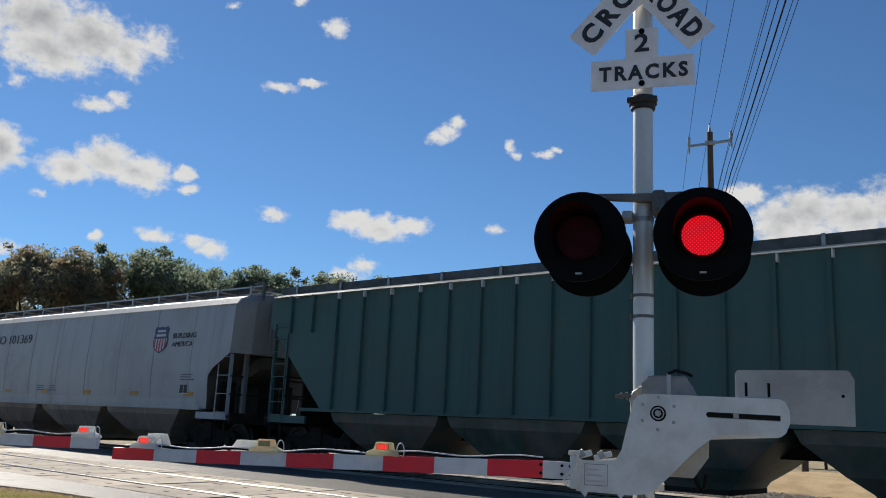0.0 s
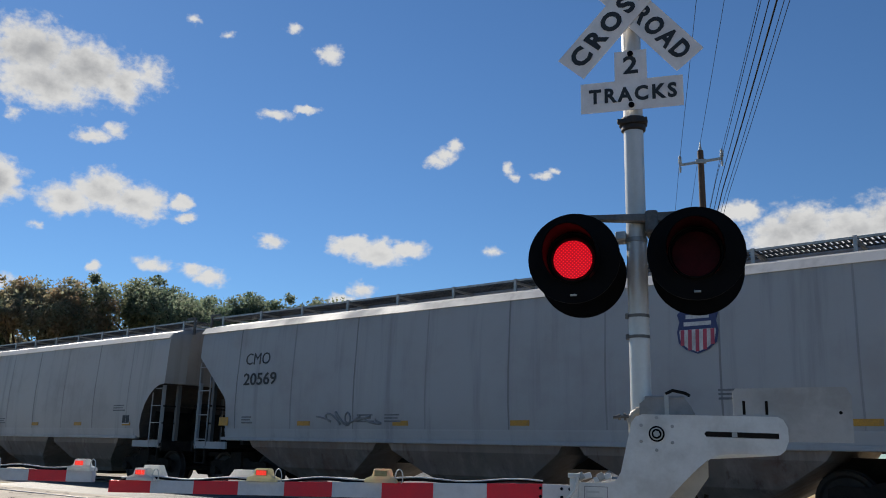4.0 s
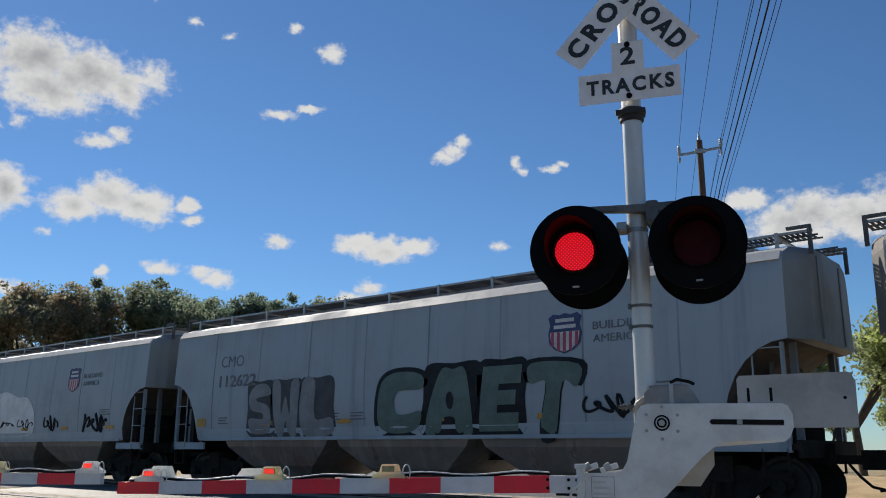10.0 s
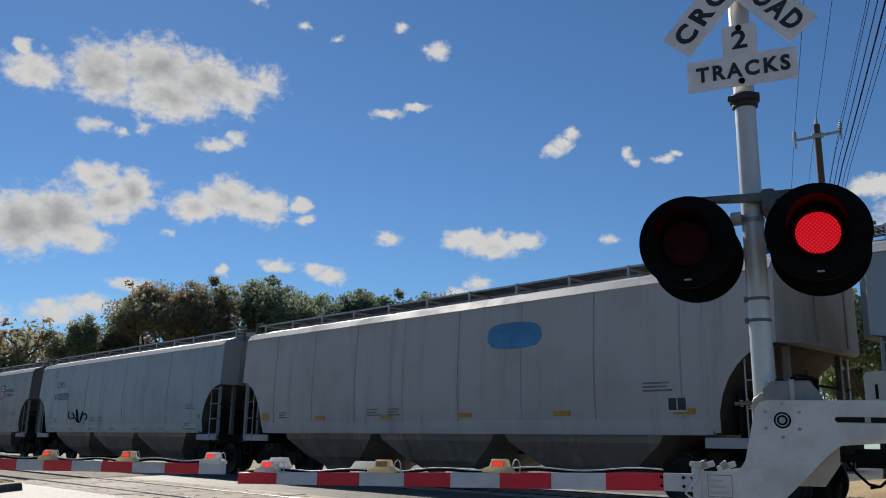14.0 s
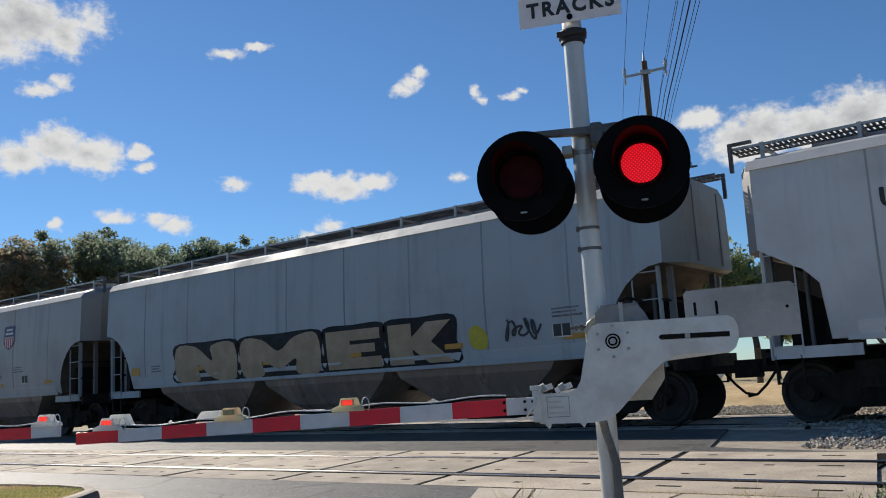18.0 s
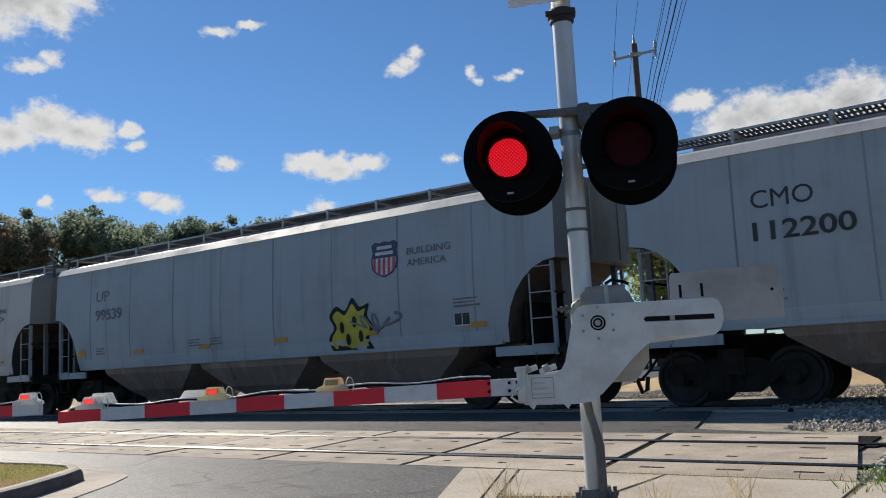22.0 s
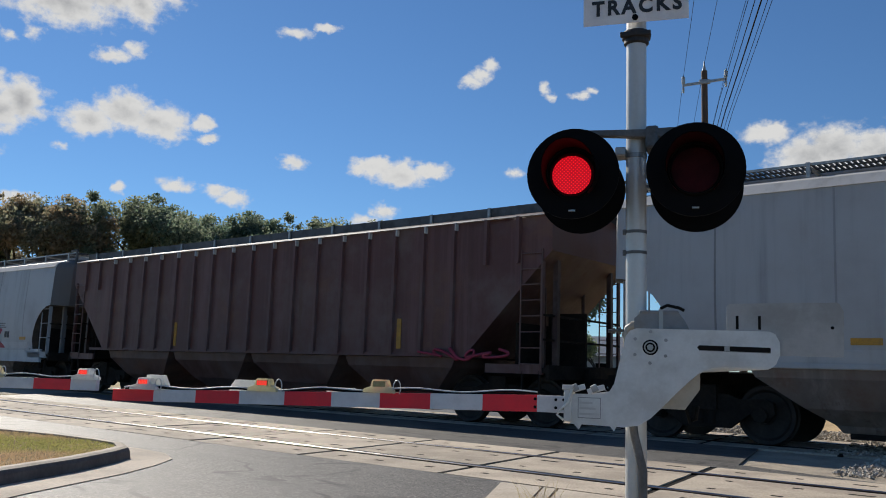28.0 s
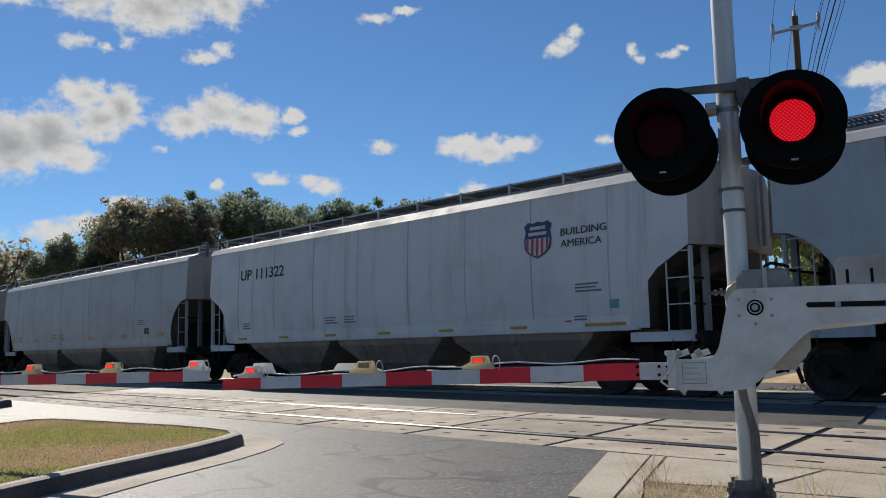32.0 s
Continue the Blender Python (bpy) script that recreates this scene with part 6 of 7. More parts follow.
for ch, x0, x1 in (("N", 3.8, 5.98), ("M", 6.25, 8.72), ("E", 8.98, 10.5), ("K", 10.72, 12.3)):
    bubble(18, ch, x0, x1, 1.32, 2.12, "ochre", "black", 0.08)
blob(18, [(12.75, 1.55), (12.7, 1.85), (12.9, 1.95), (13.1, 1.75), (13.05, 1.5)], "yellow")
scrawl(18, 13.5, 14.2, 1.6, 2.0, 18, "dusk", 5, 0.022)
for i, (x, z, a, b) in enumerate(((9.3, 1.9, 0.42, 0.42), (9.75, 1.85, 0.3, 0.5), (10.25, 1.95, 0.36, 0.45), (10.75, 1.85, 0.3, 0.5), (11.2, 1.9, 0.42, 0.4), (10.2, 2.3, 0.7, 0.22), (10.2, 1.55, 1.2, 0.16))):
    loop = ellipse(x, z, a, b, 18)
    loop.append(loop[0])
    part("graffiti", Geo().tube([(q, side_y(w) - 0.008, w) for q, w in loop], 0.016, 4), SPRAY["black"], TRAIN[19][0], "sprayed black outline of bulging shapes" if i == 0 else "")
scrawl(19, 5.6, 7.6, 1.45, 1.75, 20, "black", 7, 0.02)
scrawl(19, 12.0, 13.6, 1.6, 2.1, 21, "grey", 5, 0.025)
scrawl(21, 14.7, 16.0, 1.72, 2.02, 22, "dusk", 6, 0.018)
yl = blob(22, [(11.35, 1.25), (11.25, 1.55), (11.42, 1.75), (11.3, 2.0), (11.5, 2.2), (11.75, 2.1), (11.95, 2.35), (12.15, 2.15), (12.4, 2.2), (12.35, 1.95), (12.5, 1.7), (12.35, 1.5), (12.45, 1.25), (12.1, 1.32), (11.85, 1.22)], "black", 0.011)
blob(22, [(11.42, 1.32), (11.35, 1.55), (11.5, 1.75), (11.4, 1.98), (11.55, 2.1), (11.75, 2.0), (11.95, 2.22), (12.1, 2.06), (12.3, 2.1), (12.26, 1.92), (12.4, 1.7), (12.26, 1.5), (12.32, 1.34), (12.08, 1.4), (11.85, 1.3)], "yellow", 0.019, "graffiti_fill", yl)
for x, z in ((11.65, 1.75), (12.0, 1.85), (12.15, 1.55), (11.8, 1.5)):
    blob(22, ellipse(x, z, 0.06, 0.12, 8), "black", 0.027, "graffiti_fill", yl)
scrawl(22, 12.0, 13.2, 1.6, 2.0, 24, "grey", 4, 0.03)
scrawl(23, 10.6, 12.2, 1.8, 2.2, 25, "white", 4, 0.03)
for i, (x, z, a, b) in enumerate(((12.45, 1.78, 0.22, 0.36), (13.2, 1.62, 0.60, 0.34))):
    w = blob(24, ellipse(x, z, a, b), "black", 0.011 + 0.010 * i)
    blob(24, ellipse(x, z, a - 0.07, b - 0.07), "white", 0.016 + 0.010 * i, "graffiti_fill", w)
scrawl(28, 15.0, 17.0, 1.2, 1.45, 26, "crimson", 5, 0.03)
rng29 = random.Random(29)
for ch, x0, x1, fill in (("C", 4.4, 5.3, "mint"), ("L", 5.4, 6.0, "mint"), ("N", 6.15, 7.15, "mint"), ("O", 7.25, 8.05, "mint"), ("U", 8.12, 9.05, "mint")):
    bubble(29, ch, x0, x1, 1.24, 2.12, fill, "teal", 0.06, 0.0, ch != "O")
for pts in ([(9.0, 1.2), (9.1, 2.3), (9.35, 2.05), (9.6, 2.35), (9.75, 2.1), (10.2, 1.25)], [(11.9, 1.85), (12.15, 2.2), (12.3, 2.08), (12.6, 2.35), (12.75, 2.1), (13.0, 2.2), (13.0, 1.7)], [(13.8, 1.5), (13.95, 2.2), (14.25, 2.05), (14.6, 2.2), (14.5, 1.95), (14.85, 1.9), (14.6, 1.6), (15.0, 1.25), (14.0, 1.2)]):
    blob(29, pts, "crimson", 0.012)
blue = blob(29, [(9.7, 1.9), (9.85, 2.28), (10.3, 1.98), (11.0, 2.12), (11.55, 1.98), (11.4, 1.55), (11.5, 1.18), (10.6, 1.24), (10.1, 1.16), (10.2, 1.6)], "blue", 0.019)
blob(29, [(9.95, 1.75), (10.0, 2.05), (10.4, 1.85), (11.3, 1.9), (11.25, 1.7), (10.6, 1.7), (10.45, 1.3), (10.2, 1.3)], "teal", 0.026, "graffiti_fill", blue)
for ch, x0, x1, fill, line in (("P", 11.6, 12.35, "mint", "teal"), ("A", 12.4, 13.05, "blue", "teal"), ("U", 13.1, 13.95, "teal", "blue"), ("K", 13.9, 14.6, "blue", "teal")):
    bubble(29, ch, x0, x1, 1.22, 2.0 if ch != "U" else 2.14, fill, line, 0.06)
for i in range(11):
    x, z, r = 9.2 + 0.52 * i + rng29.uniform(-0.15, 0.15), 2.22 + rng29.uniform(0.0, 0.33), rng29.uniform(0.05, 0.11)
    blob(29, [(x - r, z), (x, z + r * 1.2), (x + r * 1.1, z + r * 0.3), (x + r * 0.5, z - r)], "crimson", 0.012)
# the slate car has a deep side sill, sprayed over as well
car29, P29 = TRAIN[29]
sill = part("deep_sill", Geo().box(1.9, P29 - 1.2, -1.53, -1.47, 0.84, 1.26), PAINT, car29, "deep pale side sill")
sill.color = (0.46, 0.50, 0.53, 1)
for x0, x1, col in ((9.9, 10.9, "blue"), (11.0, 11.5, "teal"), (11.6, 12.4, "mint"), (12.5, 13.6, "teal"), (13.6, 14.3, "blue")):
    part("graffiti", Geo().prism([(x0, 1.2), (x1, 1.2), (x1 - 0.1, 0.95), (x1 - 0.3, 1.0), (x0 + 0.3, 0.88), (x0 + 0.1, 1.02)], -1.536, -1.531), SPRAY[col], car29, "sprayed %s paint running down the sill" % col)
for x in (13.76, 14.56):
    part("stencil_panel", Geo().box(0, 0.40, -0.003, 0.003, 0, 0.36), DARK_LETTER, TRAIN[20][0], "black stencil panel", pose(x, -1.53, 1.58))
part("patch", Geo().box(0, 0.26, -0.003, 0.003, 0, 0.62), SPRAY["chalk"], TRAIN[20][0], "pale repainted patch", pose(15.42, -1.53, 2.08))
part("patch", Geo().box(0, 0.62, -0.003, 0.003, 0, 1.9), SPRAY["grey"], TRAIN[20][0], "greenish grey repainted panel", pose(10.95, -1.53, 1.5))
# the old railway name on the rust-tan car: two rows of plain dark blocks
car6 = TRAIN[6][0]
for i in range(6):
    part("name_block", Geo().box(0, 0.62, -0.003, 0.003, 0, 0.70), DARK_LETTER, car6, "plain dark block of a painted-out railway name" if i == 0 else "", pose(9.0 + 0.85 * i, side_y(3.0) - 0.014, 2.60, -3, 0, 0))
for i in range(4):
    part("name_block", Geo().box(0, 0.62, -0.003, 0.003, 0, 0.70), DARK_LETTER, car6, "", pose(10.7 + 0.85 * i, side_y(2.2) - 0.014, 1.65))
car25 = TRAIN[25][0]
for x0, text, low in ((2.98, "CT", "100"), (3.80, "RN", "687")):
    pt = part("patch", Geo().box(0, 0.62, -0.003, 0.003, 0, 1.15), SPRAY["chalk"], car25, "pale repainted patch under the reporting marks", pose(x0 - 0.08, -1.528, 1.50))
    for text_i, z in ((text, 2.30), (low, 1.88)):
        part("lettering", letters(text_i, 0.40, DARK_LETTER, "lettering", 0.24 * len(text_i) if len(text_i) == 2 else 0.52, 0.003, 0.008), None, car25, "stencilled letters " + text_i, pose(x0, -1.534, z))
scrawl(25, 5.6, 6.5, 1.42, 1.62, 41, "chalk", 4, 0.018)
for i in range(3):
    part("maker_mark", Geo().box(-0.05, 0.05, -0.003, 0.003, 0.06, 0.32), DARK_LETTER, TRAIN[9][0], "dark three-armed company mark" if i == 0 else "", pose(12.55, side_y(3.3) - 0.012, 3.32, 0, 120 * i, 0))
for i in range(3):
    part("maker_block", Geo().box(0, 0.42, -0.003, 0.003, 0, 0.46), DARK_LETTER, TRAIN[9][0], "", pose(13.05 + 0.55 * i, side_y(3.3) - 0.014, 3.10, -4, 0, 0))
blob(14, [(10.8, 3.0), (10.8, 3.45), (12.0, 3.42), (12.0, 2.98)], "blue")


# ---- utility pole and overhead wires ----
POLE = Vector((-17.6, 44.6, 0))
W_DIR = Vector((0.43, -0.903, 0))


def utility_pole(base, label):
    po = thing("utility_pole", label, "utility pole", pose(*base, 0, 0, math.degrees(math.atan2(0.43, 0.903))), "utility poles")
    part("pole", Geo().rod((0, 0, -0.2), (0, 0, 18.3), 0.23, 14, 0.17), WOOD_POLE, po, "dark weathered wooden pole")
    part("crossarm", Geo().box(-1.22, 1.22, -0.16, -0.05, -0.065, 0.065), GALV, po, "grey steel crossarm", pose(0, 0, 17.615, 0, -7, 0))
    for x in (-1.15, 1.15):
        lift = pose(0, 0, 0.122 * x)
        part("insulator", Geo().loft([[(x + r * math.cos(a), -0.1 + r * math.sin(a), z) for a in [2 * math.pi * i / 10 for i in range(10)]] for r, z in ((0.04, 17.67), (0.13, 17.76), (0.06, 17.82), (0.13, 17.89), (0.06, 17.96), (0.11, 18.03), (0.02, 18.2))], True, True), GALV, po, "grey stacked insulator", lift)
        part("arrester", Geo().loft([[(x + r * math.cos(a), -0.14 + r * math.sin(a), z) for a in [2 * math.pi * i / 8 for i in range(8)]] for r, z in ((0.03, 17.55), (0.03, 17.48), (0.09, 17.42), (0.04, 17.37), (0.09, 17.31), (0.04, 17.26), (0.06, 17.16))], True, True), GALV, po, "", lift)
    part("top_insulator", Geo().rod((0, 0, 18.3), (0, 0, 18.55), 0.10, 8, 0.07).rod((0, 0, 18.55), (0, 0, 18.85), 0.06, 8, 0.03), GALV, po)
    part("saddle", Geo().box(-0.30, 0.30, -0.20, -0.03, 17.5, 17.76), GALV, po, "grey crossarm saddle", None, 0.03)
    return po


utility_pole(POLE, "dark wooden utility pole with a short crossarm")
FAR_POLE = POLE - W_DIR * 55
utility_pole(FAR_POLE, "far wooden utility pole behind the trees")
NEXT_POLE = POLE + W_DIR * 62
utility_pole(NEXT_POLE, "wooden utility pole beside the parking strip")
side = Vector((0.903, 0.43, 0))
for off, z, r in ((-1.15, 17.91, 0.012), (0.0, 18.7, 0.012), (1.15, 18.19, 0.012), (0.80, 16.6, 0.014), (0.95, 16.2, 0.020), (1.10, 15.9, 0.032), (1.2, 15.5, 0.014), (1.5, 15.9, 0.014)):
    g = Geo()
    for a, b in ((NEXT_POLE, POLE), (POLE, FAR_POLE)):
        pts = []
        for i in range(17):
            t = i / 16
            q = a.lerp(b, t) + side * off
            pts.append((q.x, q.y, z - 4 * 0.45 * t * (1 - t)))
        g.tube(pts, r, 5)
    wob = part("overhead_wire", g, RUBBER, None)
    tagged(wob, "thin black overhead wire between utility poles", "wire", "overhead wires")

# ---- ballast, gravel and grass ----
def scatter_stones(name, boxes, count, seed, size, label):
    rng = np.random.default_rng(seed)
    base = np.array([(1, 0, 0), (-0.8, 0.3, 0), (0.1, 0.9, 0.1), (0.0, -0.9, 0), (0.1, 0.1, 0.75), (0, 0, -0.5)])
    tri = np.array([(0, 2, 4), (2, 1, 4), (1, 3, 4), (3, 0, 4), (2, 0, 5), (1, 2, 5), (3, 1, 5), (0, 3, 5)])
    areas = np.array([(b[1] - b[0]) * (b[3] - b[2]) * b[6] for b in boxes])
    pick = rng.choice(len(boxes), count, p=areas / areas.sum())
    bx = np.array(boxes)[pick]
    x = bx[:, 0] + (bx[:, 1] - bx[:, 0]) * rng.random(count)
    y = bx[:, 2] + (bx[:, 3] - bx[:, 2]) * rng.random(count)
    z = bx[:, 4] + (bx[:, 5] - bx[:, 4]) * rng.random(count)
    ang = rng.random(count) * 6.283
    s = size * (0.6 + 0.9 * rng.random(count) ** 2)
    jit = 1 + 0.35 * (rng.random((count, 6, 3)) - 0.5)
    v = base[None] * jit * s[:, None, None]
    c, sn = np.cos(ang)[:, None], np.sin(ang)[:, None]
    vx, vy = v[:, :, 0] * c - v[:, :, 1] * sn, v[:, :, 0] * sn + v[:, :, 1] * c
    v = np.stack([vx + x[:, None], vy + y[:, None], v[:, :, 2] + z[:, None]], -1).reshape(-1, 3)
    f = (tri[None] + 6 * np.arange(count)[:, None, None]).reshape(-1, 3)
    me = bpy.data.meshes.new(name)
    me.from_pydata(v.tolist(), [], f.tolist())
    me.materials.append(STONE)
    return tagged(new(name, me), label, "gravel", "", "stuff")


bed = surface("ballast_bed", (0.40, 0.345, 0.27), (0.29, 0.25, 0.20), 0.95, 0, 30, 2, 0.8, 0.03)
structure("ballast_bed", flat([(-3.7, 10.25), (-1.9, 9.9), (-1.4, 6.6), (30, 6.4), (60, 6.4), (60, 17.6), (-8, 17.6), (-4.5, 13.0)], -0.2, -0.03), bed, "grey crushed-stone ballast bed beside the crossing", "ballast")
structure("ballast_bed_west", flat([(-22.6, 6.5), (-24.6, 13.0), (-26, 17.6), (-300, 17.6), (-300, 6.0), (-40, 6.0)], -0.2, -0.035), bed, "grey crushed-stone ballast bed beyond the road", "ballast")
BANK = surface("dry_straw_bank", (0.58, 0.42, 0.23), (0.44, 0.31, 0.16), 0.95, 0, 30, 1.5, 0.8, 0.03)
g = Geo()
g.loft([[(x, y, z * k - 0.045) for y, z in ((18.9, 0.0), (19.6, 0.14), (20.6, 0.36), (22.5, 0.44), (25.5, 0.40), (28.0, 0.18), (29.5, 0.0))] for x, k in ((-9.4, 0.05), (-8.6, 0.7), (-7.0, 1.0), (-3.0, 0.9), (2.0, 1.05), (10, 0.9), (40, 1.0), (70, 0.0))], False, False, True)
structure("bank", g, BANK, "low bank of dry tan grass behind the far track", "bank")
scatter_stones("ballast_stones", [(-2.7, 1.5, 10.3, 13.2, -0.03, 0.01, 1.6), (-1.3, 3.0, 6.7, 9.9, -0.04, 0.0, 1.0), (-3.6, 3.0, 13.2, 17.5, -0.03, 0.02, 1.5), (-7.6, 3.0, 16.3, 19.2, -0.03, 0.03, 1.6)], 26000, 3, 0.028, "loose pale grey ballast stones")

scatter_stones("gutter_grit", [(x - 0.10, x + 0.10, y - 0.05, y + 0.05, 0.0, 0.004, 1.0) for x, y in [(-8.12 - 0.11 * i, 5.30 + 0.012 * i) for i in range(9)]], 150, 8, 0.006, "fine loose grit swept against the gutter")


def blades(name, spots, count, seed, h, w, material, label, lean=0.5):
    rng = np.random.default_rng(seed)
    n = count
    xy = spots(rng, n)
    keep = ~np.isnan(xy[:, 0])
    xy = xy[keep]
    n = len(xy)
    a = rng.random(n) * 6.283
    hh = h * (0.5 + rng.random(n))
    dx, dy = np.cos(a), np.sin(a)
    b = rng.random(n) * 6.283
    lx, ly = np.cos(b) * hh * lean * rng.random(n), np.sin(b) * hh * lean * rng.random(n)
    z0 = xy[:, 2]
    p0 = np.stack([xy[:, 0] - dx * w, xy[:, 1] - dy * w, z0], -1)
    p1 = np.stack([xy[:, 0] + dx * w, xy[:, 1] + dy * w, z0], -1)
    p2 = np.stack([xy[:, 0] + lx * 0.45, xy[:, 1] + ly * 0.45, z0 + hh * 0.62], -1)
    p3 = np.stack([xy[:, 0] + lx, xy[:, 1] + ly, z0 + hh], -1)
    q1 = p2 + np.stack([dx * w * 0.6, dy * w * 0.6, 0 * dx], -1)
    q0 = p2 - np.stack([dx * w * 0.6, dy * w * 0.6, 0 * dx], -1)
    v = np.stack([p0, p1, q1, q0, p3], 1).reshape(-1, 3)
    f = []
    for i in range(n):
        o = 5 * i
        f += [(o, o + 1, o + 2, o + 3), (o + 3, o + 2, o + 4)]
    me = bpy.data.meshes.new(name)
    me.from_pydata(v.tolist(), [], f)
    me.materials.append(material)
    return tagged(new(name, me), label, "grass", "", "stuff")


def in_polygon(pts, z):
    P = np.array(pts)

    def spots(rng, n):
        lo, hi = P.min(0), P.max(0)
        q = lo + (hi - lo) * rng.random((n, 2))
        inside = np.zeros(n, bool)
        j = len(P) - 1
        for i in range(len(P)):
            c = ((P[i, 1] > q[:, 1]) != (P[j, 1] > q[:, 1])) & (q[:, 0] < (P[j, 0] - P[i, 0]) * (q[:, 1] - P[i, 1]) / (P[j, 1] - P[i, 1] + 1e-12) + P[i, 0])
            inside ^= c
            j = i
        return np.c_[q[inside], np.full(inside.sum(), z)]
    return spots


blades("median_grass", in_polygon(inset(MED, 0.16), 0.097), 120000, 11, 0.022, 0.006, GRASS, "short mown yellow-green grass on the median", 1.0)
blades("verge_grass", in_polygon([(-15.2, 2.6), (-18.2, 5.7), (-38, 5.7), (-38, -3), (-16, -3)], 0.12), 26000, 12, 0.05, 0.012, GRASS, "short mown grass on the far verge", 1.0)
blades("straw_tufts", in_polygon([(-3.3, 5.35), (-2.65, 5.5), (-2.1, 4.95), (-1.2, 4.6), (-1.3, 3.2), (-2.5, 3.2), (-3.1, 4.5)], -0.02), 5200, 13, 0.060, 0.004, DRY_GRASS, "pale dry straw round the mast base", 1.6)
blades("tall_straw", lambda rng, n: np.c_[np.array([(-3.35, 5.3), (-3.2, 5.2), (-2.75, 5.45), (-2.2, 5.35), (-1.75, 5.6)])[rng.integers(0, 5, n)] + rng.normal(0, 0.07, (n, 2)), np.full(n, 0.0)], 110, 14, 0.22, 0.0028, DRY_GRASS, "tall dry straw stalks by the sidewalk", 1.4)
blades("trackside_weeds", lambda rng, n: np.c_[np.array([(-0.9, 6.5), (-1.1, 6.9), (-0.8, 7.0), (-1.0, 6.3)])[rng.integers(0, 4, n)] + rng.normal(0, 0.18, (n, 2)), np.full(n, -0.03)], 260, 15, 0.08, 0.006, WEED, "green weeds at the end of the crossing panels", 0.9)
blades("joint_grass", lambda rng, n: np.c_[-3.0 + 1.9 * rng.random(n), 6.545 + 0.03 * rng.normal(0, 1, n), np.full(n, 0.0)], 300, 16, 0.022, 0.003, DRY_GRASS, "dry grass in the joint beside the crossing panels", 1.3)


# ---- trees ----
def tree_meshes(seed, h, spread, leaf, count):
    rng = random.Random(seed)
    nr = np.random.default_rng(seed)
    tr = Geo()
    limbs = []

    def grow(a, d, length, r, depth):
        b = a + d * length
        tr.rod(a, b, r, 7, r * 0.62, False)
        limbs.append((b, depth))
        if depth == 0:
            return
        for _ in range(rng.choice((2, 3, 3))):
            e = (d + Vector((rng.uniform(-1, 1), rng.uniform(-1, 1), rng.uniform(-0.25, 0.7))) * 0.75).normalized()
            grow(b, e, length * rng.uniform(0.6, 0.85), r * 0.6, depth - 1)
    grow(Vector((0, 0, -0.1)), Vector((rng.uniform(-0.08, 0.08), rng.uniform(-0.08, 0.08), 1)).normalized(), h * 0.22, h * 0.022, 4)
    tips = [q for q, d in limbs if d <= 1]
    top = max(q.z for q in tips)
    wide = max(math.hypot(q.x, q.y) for q in tips)
    sz, sw = h * 0.93 / top, spread / wide
    tr.v = [(x * (sw if z > h * 0.2 else 1), y * (sw if z > h * 0.2 else 1), z * sz) for x, y, z in tr.v]
    cent = np.array([(q.x * sw, q.y * sw, q.z * sz) for q in tips])
    rad = spread * 0.29
    off = nr.normal(0, 1, (count, 3))
    off /= np.linalg.norm(off, axis=1)[:, None]
    size = rad * (0.45 + 0.85 * nr.random(len(cent)) ** 1.3)
    # loose sprigs standing out of the crown
    sprig = cent[nr.integers(0, len(cent), 34)]
    out = sprig - np.array([0, 0, h * 0.5])
    out /= np.linalg.norm(out, axis=1)[:, None]
    sprig = sprig + out * (rad * (0.45 + 0.5 * nr.random(34)))[:, None] + np.array([0, 0, 0.25 * rad])
    cent = np.concatenate([cent, sprig])
    size = np.concatenate([size, rad * (0.22 + 0.25 * nr.random(34))])
    k = nr.choice(len(cent), count, p=size ** 2 / (size ** 2).sum())
    off *= (size[k] * (0.15 + 1.0 * nr.random(count) ** 0.75))[:, None] * np.array([1.05, 1.05, 0.85])
    c = cent[k] + off
    a = nr.normal(0, 1, (count, 3))
    a /= np.linalg.norm(a, axis=1)[:, None]
    b = np.cross(a, nr.normal(0, 1, (count, 3)))
    b /= np.linalg.norm(b, axis=1)[:, None]
    s = (leaf * (0.6 + 0.8 * nr.random(count)))[:, None]
    v = np.stack([c - a * s, c + b * s * 0.55, c + a * s, c - b * s * 0.55], 1).reshape(-1, 3)
    f = np.arange(4 * count).reshape(-1, 4)
    cr = bpy.data.meshes.new("crown")
    cr.from_pydata(v.tolist(), [], f.tolist())
    cr.materials.append(LEAF)
    return tr.mesh("trunk", BARK), cr


TREES = [tree_meshes(21, 13, 4.3, 0.13, 20000), tree_meshes(22, 13, 4.0, 0.13, 19000), tree_meshes(23, 13, 4.6, 0.135, 21500), tree_meshes(24, 8, 3.8, 0.13, 9000)]
TREES_THIN = tree_meshes(26, 10, 4.5, 0.26, 1500)


def tree(az, dist, h, v, tint, label, thin=False):
    trunk, crown = TREES_THIN if thin else TREES[v]
    ref = 10 if thin else (8 if v == 3 else 13)
    a = radians(az)
    s = h / ref * (0.93 + 0.13 * math.sin(az * 5.3))
    t = thing("tree", label, "tree", pose(-dist * math.sin(a), dist * math.cos(a), -0.05, 0, 0, (az * 37) % 360) @ Matrix.Diagonal((s, s, s, 1)), "trees")
    part("trunk", trunk, None, t, "dark trunk and limbs")
    c = part("crown", crown, None, t, "leafy crown")
    c.color = (*tint, 1)
    return t


